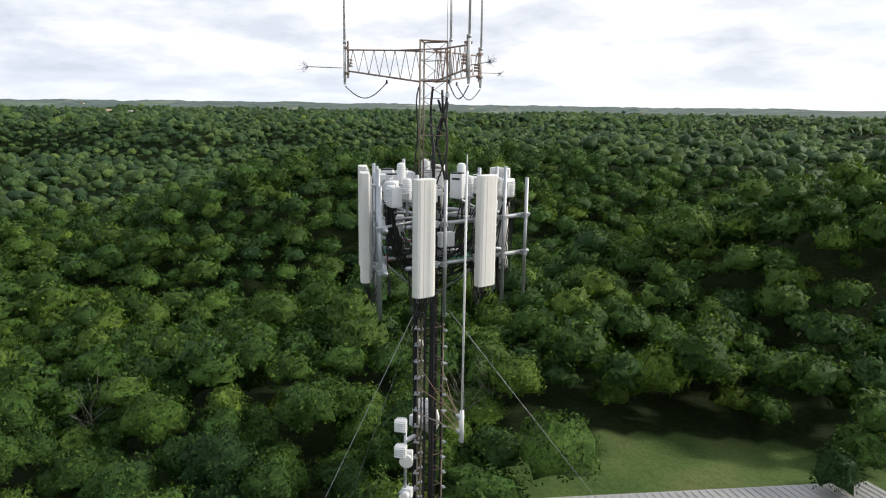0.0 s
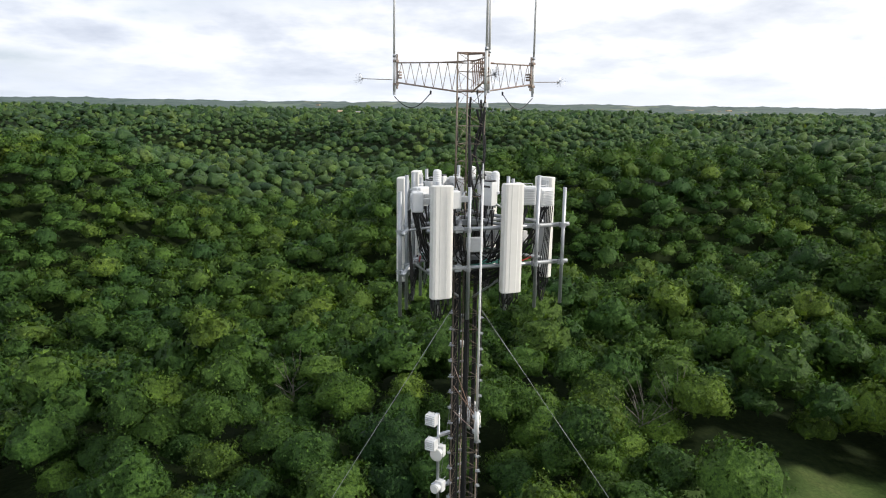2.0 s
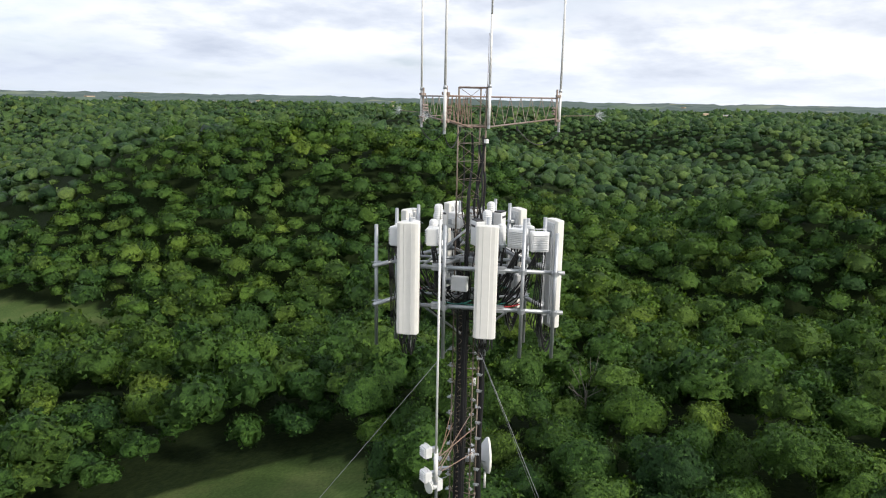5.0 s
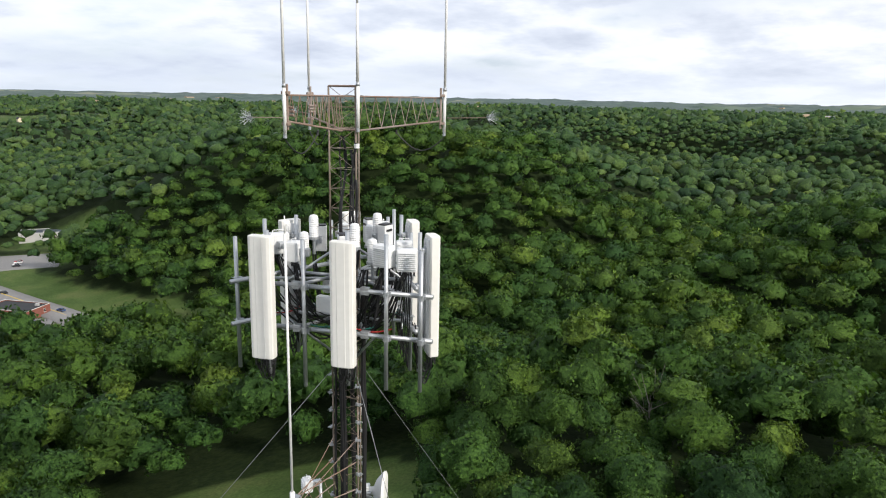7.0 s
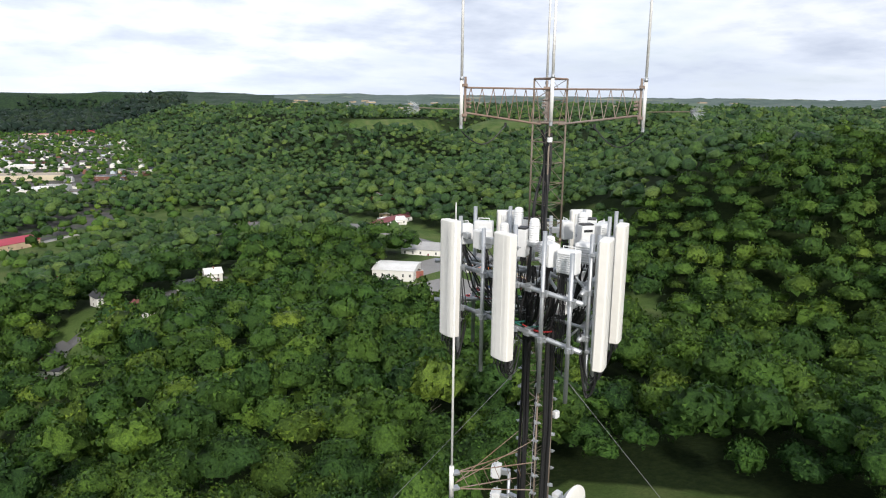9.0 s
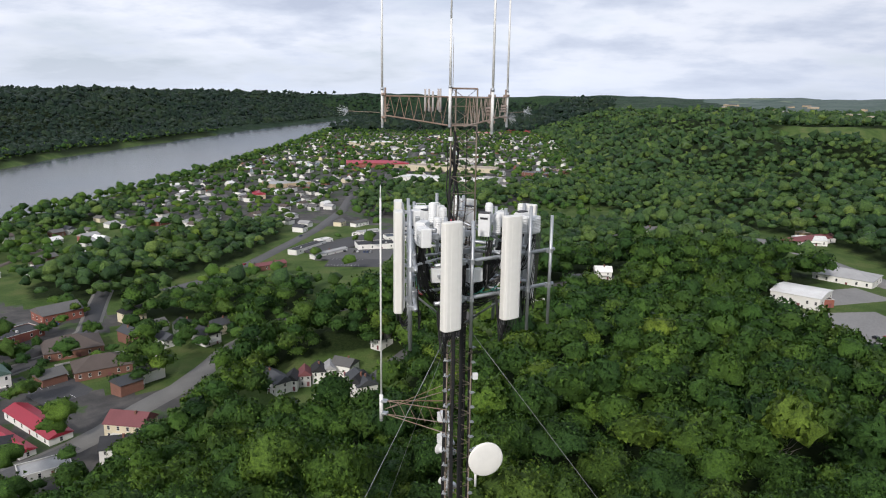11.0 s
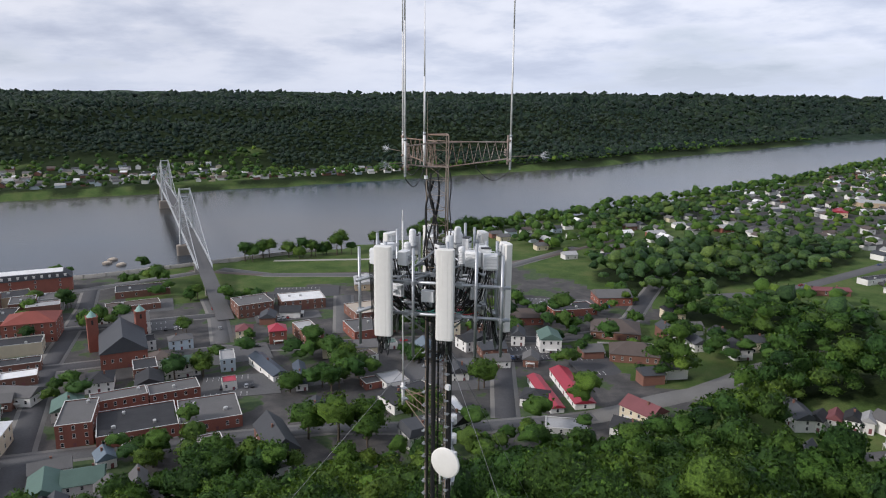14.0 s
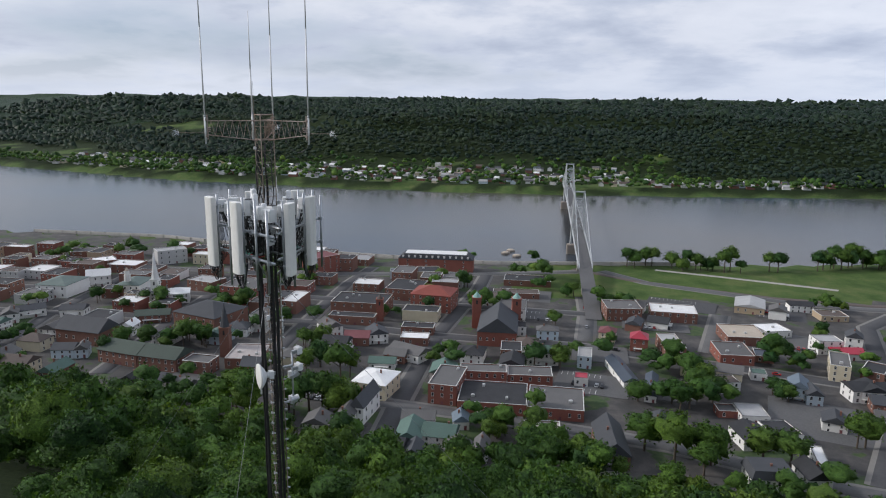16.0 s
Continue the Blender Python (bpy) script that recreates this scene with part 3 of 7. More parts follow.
def wooded(x, y):
    """Where closed woods grow."""
    b, f, fb = bank(y), foot(y), far_bank(y)
    far = fb - x
    fields = fbm(x, y, 260, 83) > 0.34
    over_town = (far > 150) & ((far > 300 + 60 * fbm(x, y, 120, 84)) | (y > 420)) & ~((y < -330) & (far < 1300) & fields)
    over_town |= (far > 30) & (y > 640)
    near_side = x > f - 8 + 12 * fbm(x, y, 40, 81)
    d, _ = along(x, y, ROAD_VALLEY)
    hw, _ = along(x, y, [(186, 200, 0), (163, 253, 0), (165, 327, 0), (168, 382, 0), (154, 427, 0), (136, 459, 0), (100, 540, 0)])
    grove = np.zeros(np.shape(x), bool)
    for cx, cy, ga, gb, th in GROVES:
        u, v = x - cx, y - cy
        grove |= (u / ga) ** 2 + (v / gb) ** 2 < 1 + 0.3 * fbm(x, y, 30, 85)
    road = np.hypot(np.interp(y, (397, 450, 520, 640, 760, 900, 1100), (-289, -270, -273, -280, -300, -340, -360)) - x, 0) < 13
    plateau_fields = (np.hypot(x, y) > 1500) & (fbm(x, y, 330, 87) > 0.30) & (x > f + 300)
    return np.where(x < (b + fb) / 2, over_town, ((near_side & (d > np.where(y > 235, 21, -1)) & ((hw > 30) | (y < 235) | (y > 480))) | (grove & ~road)) & ~plateau_fields) & ~open_ground(x, y)


def scatter(rs, r0, r1, gap, yaw0=-150, yaw1=128):
    """Places on a jittered grid between two distances from the tower, within the yaw range that has open view."""
    k = int(2 * r1 / gap)
    g = (np.arange(k) - k / 2) * gap
    x, y = np.meshgrid(g, g)
    x = (x + (np.arange(k)[:, None] % 2) * gap * 0.5 + (rs.rand(k, k) - 0.5) * gap * 0.8).ravel()
    y = (y + (rs.rand(k, k) - 0.5) * gap * 0.8).ravel()
    r, yaw = np.hypot(x, y), np.degrees(np.arctan2(-x, y))
    keep = (r >= r0) & (r < r1) & (yaw > yaw0) & (yaw < yaw1)
    x, y = x[keep], y[keep]
    keep = wooded(x, y)
    return x[keep], y[keep]


def woods(name, rs, x, y, kinds, lo, hi, mat, label):
    """One joined canopy of many crowns."""
    z = height(x, y)
    V, F, N, T, n = [], [], [], [], 0
    which = rs.randint(0, len(kinds), len(x))
    for w, (kv, kf, kn) in enumerate(kinds):
        idx = np.nonzero(which == w)[0]
        if not len(idx):
            continue
        s = lo + (hi - lo) * rs.rand(len(idx)) ** 1.3
        a = rs.rand(len(idx)) * 2 * np.pi
        c, sn = np.cos(a) * s, np.sin(a) * s
        hs = s * (0.72 + 0.55 * rs.rand(len(idx)))
        px = kv[None, :, 0] * c[:, None] - kv[None, :, 1] * sn[:, None] + x[idx, None]
        py = kv[None, :, 0] * sn[:, None] + kv[None, :, 1] * c[:, None] + y[idx, None]
        pz = kv[None, :, 2] * hs[:, None] + z[idx, None]
        V.append(np.stack([px, py, pz], -1).reshape(-1, 3))
        ca, sa = np.cos(a)[:, None], np.sin(a)[:, None]
        N.append(np.stack([kn[None, :, 0] * ca - kn[None, :, 1] * sa, kn[None, :, 0] * sa + kn[None, :, 1] * ca, kn[None, :, 2] + 0 * ca], -1).reshape(-1, 3))
        F.append((kf[None] + (n + np.arange(len(idx)) * len(kv))[:, None, None]).reshape(-1, 3))
        T.append(np.repeat(np.clip(0.5 + 0.24 * rs.randn(len(idx)), 0, 1), len(kv)))
        n += len(idx) * len(kv)
    me = tri_mesh(name, np.concatenate(V), np.concatenate(F), mat, normals=np.concatenate(N))
    me.attributes.new("tint", "FLOAT", "POINT").data.foreach_set("value", np.concatenate(T).astype(np.float32))
    ob = new(name, me)
    return tagged(ob, label, "woods", kind="stuff")


def build_woods():
    rs = np.random.RandomState(12)
    x, y = scatter(rs, 13, 112, 7.3, -150, 128)
    order = np.argsort(np.hypot(x, y))
    x, y = x[order], y[order]
    single = 92
    for n in range(single):
        tree(NEAR_KINDS, x[n], y[n], 0.70 + 0.40 * rs.rand(), rs.rand() * 360, n * 5 + rs.randint(9),
             "broadleaf tree in full green leaf on the wooded hill", "trees on the tower hill")
    woods("hill_woods", rs, x[single:], y[single:], NEAR_ARRAYS, 0.66, 1.12, LEAF_MID, "dense leafy woods close below the mast")
    mids = [crown_arrays(rs, 9.9, 12.0 + i * 0.8, 2, 26, 250, 0.52, cut=-0.35) for i in range(9)]
    x, y = scatter(rs, 112, 225, 7.2)
    woods("near_woods", rs, x, y, mids, 0.72, 1.22, LEAF_MID, "leafy broadleaf woods on the slopes round the tower hill")
    mids = [crown_arrays(rs, 10.2, 12.0 + i * 0.8, 1, 18, 120, 0.68, cut=-0.2, calm=0.25) for i in range(9)]
    x, y = scatter(rs, 225, 430, 7.0)
    woods("woods", rs, x, y, mids, 0.70, 1.25, LEAF_MID, "dense green broadleaf woods on the hillsides")
    fars = [crown_arrays(rs, 9.8, 10.5 + i * 0.6, 1, 10, 14, 0.7, cut=-0.2, calm=0.1) for i in range(9)]
    x, y = scatter(rs, 430, 1150, 9.0)
    woods("far_woods", rs, x, y, fars, 0.70, 1.25, LEAF_HAZED, "green woods over far ridges and valleys")
    x, y = scatter(rs, 1150, 1750, 13.5, 25, 128)
    over = x < far_bank(y)
    woods("shore_woods", rs, x[over], y[over], fars, 0.8, 1.4, LEAF_SHADED_HAZE, "woods on the hills across the river, cloud shade in their colour")
    dist = [crown_arrays(rs, 16.0, 12.0 + i * 0.8, 0, 7, 0, 3.0, low=0.2, cut=-0.3, calm=1.0) for i in range(7)]
    x, y = scatter(rs, 1150, 2650, 15.5)
    keep = (x > far_bank(y)) | (np.hypot(x, y) > 1740)
    x, y = x[keep], y[keep]
    near = x > far_bank(y)
    woods("distant_woods", rs, x[near], y[near], dist, 0.75, 1.35, LEAF_HAZED, "green woods on the distant plateau")
    woods("shore_hill_woods", rs, x[~near], y[~near], dist, 0.75, 1.35, LEAF_SHADED_HAZE, "woods on hills beyond the river, haze and shade in their colour")
    x, y = scatter(rs, 2640, 3700, 27.0, 0, 128)
    x2, y2 = scatter(rs, 3690, 4850, 30.0, 8, 62)
    # wooded flats along the river's far reach
    y3 = rs.uniform(2450, 4750, 2600)
    x3 = bank(y3) + 40 + (foot(y3) - bank(y3) - 40) * rs.rand(2600)
    x, y = np.concatenate([x, x2, x3]), np.concatenate([y, y2, y3])
    woods("horizon_woods", rs, x, y, dist, 1.3, 2.2, LEAF_SHADED_HAZE, "woods on the hills up the river, shade in their colour")
    # leaf litter and undergrowth beneath the trees; darkens most of the far shore too
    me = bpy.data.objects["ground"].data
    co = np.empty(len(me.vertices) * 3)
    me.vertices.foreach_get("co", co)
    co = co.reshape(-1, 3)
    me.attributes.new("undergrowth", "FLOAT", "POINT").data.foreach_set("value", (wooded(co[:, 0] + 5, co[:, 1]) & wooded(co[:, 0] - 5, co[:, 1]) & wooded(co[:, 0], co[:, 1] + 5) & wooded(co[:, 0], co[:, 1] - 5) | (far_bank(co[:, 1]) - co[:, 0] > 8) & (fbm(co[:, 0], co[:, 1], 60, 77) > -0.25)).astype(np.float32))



build_woods()

# ---- tower ----
def part(name, bm, mat, parent=None, label="", smooth=False):
    """Links a bmesh as one mesh object under a thing or a part."""
    me = bpy.data.meshes.new(name)
    bm.to_mesh(me)
    bm.free()
    if smooth:
        for p in me.polygons:
            p.use_smooth = True
    me.materials.append(mat)
    o = new(name, me)
    if parent:
        o.parent = parent
    if label:
        tagged(o, label)
    return o


def tube(bm, p0, p1, r, sides=8, r2=None):
    p0, p1 = Vector(p0), Vector(p1)
    d = p1 - p0
    m = Matrix.Translation((p0 + p1) / 2) @ d.to_track_quat("Z", "Y").to_matrix().to_4x4()
    bmesh.ops.create_cone(bm, cap_ends=True, segments=sides, radius1=r, radius2=r if r2 is None else r2, depth=d.length, matrix=m)
    return bm


def box(bm, sx, sy, sz, m=None, bevel=0.0):
    b2 = bmesh.new()
    bmesh.ops.create_cube(b2, size=1.0, matrix=Matrix.Diagonal((sx, sy, sz, 1)))
    if bevel:
        bmesh.ops.bevel(b2, geom=list(b2.edges), offset=bevel, segments=2, affect="EDGES", profile=0.6)
    if m is not None:
        bmesh.ops.transform(b2, matrix=m, verts=b2.verts)
    me = bpy.data.meshes.new("t")
    b2.to_mesh(me)
    b2.free()
    bm.from_mesh(me)
    bpy.data.meshes.remove(me)
    return bm



def sweep(bm, pts, r, sides=5):
    """A round cable along a line of points."""
    pts = [Vector(p) for p in pts]
    rings = []
    for i, p in enumerate(pts):
        d = (pts[min(i + 1, len(pts) - 1)] - pts[max(i - 1, 0)]).normalized()
        a = d.orthogonal().normalized() if i == 0 else (a - d * a.dot(d)).normalized()
        b = d.cross(a)
        rings.append([bm.verts.new(p + (a * math.cos(2 * math.pi * j / sides) + b * math.sin(2 * math.pi * j / sides)) * r) for j in range(sides)])
    for u, v in zip(rings[:-1], rings[1:]):
        for j in range(sides):
            bm.faces.new((u[j], u[(j + 1) % sides], v[(j + 1) % sides], v[j]))
    return bm


def sag(p0, p1, drop, n=9, side=(0, 0, 0)):
    """Points of a hanging loop between two places."""
    p0, p1, side = Vector(p0), Vector(p1), Vector(side)
    return [p0.lerp(p1, i / n) + (Vector((0, 0, -drop)) + side) * math.sin(math.pi * i / n) for i in range(n + 1)]


def yawed(yaw, r=1.0, z=0.0):
    return Vector((-math.sin(radians(yaw)) * r, math.cos(radians(yaw)) * r, z))


AXIS = Vector((0.05, -0.14, 0))
BASE_Z = hz(0.05, -0.14)
LEGS = [yawed(a, 0.345) for a in (33, 153, -87)]
SECTION = 3.0
TOP_Z = 151.1


def rod(line, r, sides=5):
    """A bent rod as one closed mesh: straight lengths that share their end rings at the bends."""
    bm, rings = bmesh.new(), []
    for i, p in enumerate(line):
        out = Vector((p.x, p.y, 0)).normalized()
        up = Vector((0, 0, 1))
        rings.append([bm.verts.new(p + (out * math.cos(2 * math.pi * k / sides) + up * math.sin(2 * math.pi * k / sides)) * r * 1.35) for k in range(sides)])
    for p, q in zip(rings[:-1], rings[1:]):
        for k in range(sides):
            bm.faces.new((p[k], p[(k + 1) % sides], q[(k + 1) % sides], q[k]))
    bm.faces.new(rings[0][::-1])
    bm.faces.new(rings[-1])
    bmesh.ops.recalc_face_normals(bm, faces=bm.faces)
    return bm


def build_mast():
    mast = new("guyed_mast")
    mast.location = (AXIS.x, AXIS.y, BASE_Z)
    tagged(mast, "slim triangular lattice mast of weathered brown steel", "radio mast")
    n = 19
    low = TOP_Z - n * SECTION
    part("base_pier", box(bmesh.new(), 1.3, 1.3, low - BASE_Z + 1.0, pose(0, 0, (low - BASE_Z - 1.0) / 2), 0.05), CONCRETE, mast)
    bays = 8
    h = SECTION / bays
    leg_mesh = tube(bmesh.new(), (0, 0, 0), (0, 0, SECTION), 0.018, 8)
    tube(leg_mesh, (0, 0, 0), (0, 0, 0.07), 0.028, 8)
    brace_meshes, leg = [], None
    for f in range(3):
        a, b = LEGS[f], LEGS[(f + 1) % 3]
        # one bent rod zigzags up the face: across, then slanting up, and across again
        line = []
        for i in range(bays):
            line += [a + Vector((0, 0, i * h)), b + Vector((0, 0, i * h))]
        line.append(a + Vector((0, 0, SECTION)))
        bm = rod(line, 0.0046)
        brace_meshes.append(bm)
    first = None
    for i in range(n):
        z = low - BASE_Z + i * SECTION
        if first is None:
            sec = part("mast_section", tube(bmesh.new(), LEGS[0] * 0.98, LEGS[1] * 0.98, 0.012), DKLAT, mast)
            legs = [part("leg", leg_mesh, DKLAT, sec, smooth=True)]
            legs[0].location = LEGS[0]
            for k in (1, 2):
                o = new("leg", legs[0].data)
                o.parent, o.location = sec, LEGS[k]
            for bm in brace_meshes:
                part("bracing", bm, DKLAT, sec)
            first = sec
        else:
            sec = new("mast_section", first.data)
            sec.parent = mast
            for c in first.children:
                o = new(c.name.split(".")[0], c.data)
                o.parent, o.location = sec, c.location
        sec.location = (0, 0, z)
    # clamps that carry the feeders, on two faces
    clamp = bmesh.new()
    box(clamp, 0.11, 0.05, 0.03, pose(0, 0.02, 0), 0.006)
    for x in (-0.045, 0.0, 0.045):
        tube(clamp, (x, 0.0, 0.0), (x, 0.075, 0.0), 0.014, 6)
    box(clamp, 0.035, 0.06, 0.055, pose(0.035, 0.0, 0.02), 0.008)
    first = None
    for k, leg in enumerate(LEGS):
        for i in range(26):
            if first is None:
                first = part("cable_clamp", clamp, GALV, mast)
                o = first
            else:
                o = new("cable_clamp", first.data)
                o.parent = mast
            o.matrix_local = pose(leg.x * 1.05, leg.y * 1.05, 145.5 - i * 0.375 - 0.12 * k - BASE_Z, 0, 0, (33, 153, -87)[k] + (25 if i % 3 else -30))
    # the light fitting and small box below the antennas
    part("junction_box", box(bmesh.new(), 0.13, 0.10, 0.15, pose(*(LEGS[2] * 1.3)[:2], 144.55 - BASE_Z, 0, 0, 20), 0.02), RRU, mast, "small white junction box")
    spike = tube(bmesh.new(), LEGS[1] + Vector((0.03, 0, 151.0 - BASE_Z)), LEGS[1] + Vector((0.03, 0, 152.15 - BASE_Z)), 0.008, 6, 0.003)
    part("lightning_rod", spike, DKLAT, mast)
    ring = bmesh.new()
    for a, b in ((0, 1), (1, 2), (2, 0)):
        tube(ring, LEGS[a] + Vector((0, 0, TOP_Z - BASE_Z)), LEGS[b] + Vector((0, 0, TOP_Z - BASE_Z)), 0.018)
        tube(ring, LEGS[a] + Vector((0, 0, 150.32 - BASE_Z)), LEGS[b] + Vector((0, 0, 150.32 - BASE_Z)), 0.016)
    part("top_ring", ring, RUST, mast)
    return mast


build_mast()


def build_guys():
    for a in (30, 150, -90):
        for h, far in ((145.6, 47), (131.0, 46.5)):
            top = AXIS + yawed(a, 0.36, h)
            end = AXIS + yawed(a, far)
            end.z = hz(end.x, end.y) + 0.3
            g = new("guy_wire")
            g.location = end
            bm = bmesh.new()
            tube(bm, (0, 0, 0), top - end, 0.0055, 6)
            part("strand", bm, STRAND, g)
            d = (top - end).normalized()
            part("preform_grip", tube(bmesh.new(), top - end - d * 1.3, top - end - d * 0.15, 0.008, 6), STRAND, g)
            part("turnbuckle", tube(bmesh.new(), d * 0.3, d * 1.2, 0.05, 8), GALV, g)
            part("anchor_rod", tube(bmesh.new(), d * 0.35, -d * 1.6, 0.04, 8), GALV, g)
            tagged(g, "taut grey steel guy wire anchored in the ground", "guy wire", "guy wires of the mast")


build_guys()

# -- sector mounts: three faces, each with two bars, upright pipes and two panels --
BAR_HI, BAR_LO = 147.55, 146.74


def face(k):
    """The pose of a face: x along its bars, y outwards, origin on the mast's axis at z = 0."""
    n = yawed(107 - 120 * k)
    u = Vector((n.y, -n.x, 0))
    return Matrix(((u.x, n.x, 0, AXIS.x), (u.y, n.y, 0, AXIS.y), (0, 0, 1, 0), (0, 0, 0, 1)))


def clamp_ring(bm, x, y, z, r=0.055):
    tube(bm, (x, y, z - 0.05), (x, y, z + 0.05), r, 10)
    box(bm, 0.15, 0.05, 0.11, pose(x, y - 0.05, z), 0.012)
    for sx in (-0.055, 0.055):
        tube(bm, (x + sx, y - 0.14, z + 0.03), (x + sx, y + 0.08, z + 0.03), 0.008, 5)


def build_mount():
    m = new("antenna_mount")
    for z in (BAR_HI, BAR_LO):
        bar = tube(bmesh.new(), (1.30, 1.02, z), (-1.95, 1.02, z), 0.044, 12)
        part("crossbar", bar, GALV, m, smooth=True)
        for s in (0.62, -0.70):
            arm = tube(bmesh.new(), (s * 0.35, 0.18, z), (s, 1.0, z), 0.036, 10)
            part("stand_off_arm", arm, GALV, m, smooth=True)
        for s in (0.62, -0.70):
            part("clamp_plate", box(bmesh.new(), 0.16, 0.12, 0.14, pose(s, 1.0, z), 0.015), GALV, m)
    part("tie_brace", tube(bmesh.new(), (-1.45, 1.0, BAR_HI), (-0.25, 0.1, BAR_HI - 0.05), 0.03, 8), GALV, m, smooth=True)
    part("tie_brace", tube(bmesh.new(), (0.9, 1.0, BAR_HI), (0.1, 0.05, BAR_HI + 0.62), 0.026, 8), GALV, m, smooth=True)
    part("tie_brace", tube(bmesh.new(), (-0.9, 1.0, BAR_LO), (-0.1, 0.15, BAR_LO - 0.9), 0.026, 8), GALV, m, smooth=True)
    for s, lo, hi in ((0.43, 145.66, 148.42), (-1.13, 145.78, 148.62), (-1.76, 145.82, 148.36), (1.12, 145.9, 148.55), (-0.42, 145.9, 148.62)):
        pipe = tube(bmesh.new(), (s, 1.12, lo), (s, 1.12, hi), 0.038, 12)
        p = part("mounting_pipe", pipe, GALV, m, smooth=True)
        for z in (BAR_HI, BAR_LO):
            ring = bmesh.new()
            clamp_ring(ring, s, 1.12, z)
            part("pipe_clamp", ring, GALV, p)
    for z in (BAR_HI, BAR_LO):
        part("tower_collar", box(bmesh.new(), 0.62, 0.05, 0.12, pose(0, 0.2, z), 0.01), GALV, m)
    tagged(m, "galvanised steel sector frame with upright pipes clamped to the mast", "antenna mount", "antenna mounts")
    m.matrix_world = face(0)
    for k in (1, 2):
        copy_thing(m, face(k))


build_mount()

P_TOP, P_LOW = 148.50, 146.24


def build_panel():
    pan = new("panel_antenna")
    w, h = 0.44, P_TOP - P_LOW
    prof = [(-0.22, -0.05), (-0.22, 0.07), (-0.205, 0.10), (-0.155, 0.118), (-0.085, 0.122), (-0.07, 0.127), (0.07, 0.127), (0.085, 0.122),
            (0.155, 0.118), (0.205, 0.10), (0.22, 0.07), (0.22, -0.05), (0.19, -0.075), (-0.19, -0.075)]
    bm = bmesh.new()
    rings = []
    for z, s in ((0.0, 0.94), (0.015, 1.0), (h - 0.015, 1.0), (h, 0.94)):
        rings.append([bm.verts.new((x * s, y * s, z)) for x, y in prof])
    for a, b in zip(rings[:-1], rings[1:]):
        for i in range(len(prof)):
            j = (i + 1) % len(prof)
            bm.faces.new((a[j], a[i], b[i], b[j]))
    bm.faces.new(rings[-1][::-1])
    bm.faces.new(rings[0])
    bmesh.ops.recalc_face_normals(bm, faces=bm.faces)
    part("radome", bm, RADOME, pan, "cream-white ribbed fibreglass radome")
    back = box(bmesh.new(), 0.30, 0.03, h - 0.12, pose(0, -0.085, h / 2), 0.008)
    for x in (-0.1, 0.1):
        box(back, 0.03, 0.03, h - 0.2, pose(x, -0.105, h / 2))
    part("back_plate", back, RADOME_BACK, pan)
    for z in (0.28, h - 0.28):
        br = box(bmesh.new(), 0.16, 0.14, 0.07, pose(0, -0.16, z), 0.01)
        box(br, 0.20, 0.03, 0.12, pose(0, -0.115, z), 0.008)
        for x in (-0.06, 0.06):
            tube(br, (x, -0.10, z), (x, -0.30, z), 0.008, 5)
        part("tilt_bracket", br, GALV, pan)
    for i in range(8):
        x, y = -0.16 + 0.32 * (i % 4) / 3, -0.02 + 0.07 * (i // 4)
        c = tube(bmesh.new(), (x, y, 0.0), (x, y, -0.07), 0.016, 8)
        tube(c, (x, y, -0.07), (x, y, -0.16), 0.011, 8)
        part("connector", c, BLACK, pan)
    stem = tube(bmesh.new(), (0.0, -0.2, -0.45), (0.0, -0.2, 0.3), 0.034, 10)
    part("support_pipe", stem, GALV, pan, smooth=True)
    tagged(pan, "tall cream-white panel antenna on a steel pipe", "panel antenna", "panel antennas round the mast")
    first = True
    for k in range(3):
        for s in (1.12, -0.42):
            m = face(k) @ pose(s, 1.34, P_LOW, 0, 0, 0)
            if first:
                pan.matrix_world = m
                first = False
            else:
                copy_thing(pan, m)


build_panel()


# -- radio units --
def radio_finned(w, d, h, label, fins=9):
    r = new("radio_unit")
    part("body", box(bmesh.new(), w, d, h, pose(0, 0, h / 2), 0.03), RRU, r)
    for side, sy in ((1, d / 2 + 0.012),):
        for i in range(fins):
            z = h * (0.14 + 0.72 * i / (fins - 1))
            part("cooling_fin", box(bmesh.new(), w * 0.84, 0.035, 0.012, pose(0, sy, z), 0.003), RRU, r)
    ha = bmesh.new()
    for x in (-w * 0.3, w * 0.3):
        tube(ha, (x, 0, h - 0.01), (x, 0, h + 0.05), 0.008, 6)
    tube(ha, (-w * 0.3, 0, h + 0.05), (w * 0.3, 0, h + 0.05), 0.008, 6)
    part("handle", ha, RRU, r)
    con = bmesh.new()
    for i in range(5):
        tube(con, (-w * 0.35 + w * 0.7 * i / 4, 0, 0.02), (-w * 0.35 + w * 0.7 * i / 4, 0, -0.08), 0.016, 7)
    part("connector_row", con, BLACK, r)
    part("bracket", box(bmesh.new(), 0.1, 0.22, 0.12, pose(0, -d / 2 - 0.08, h * 0.5), 0.01), GALV, r)
    return tagged(r, label, "radio unit", "radio units behind the panels")


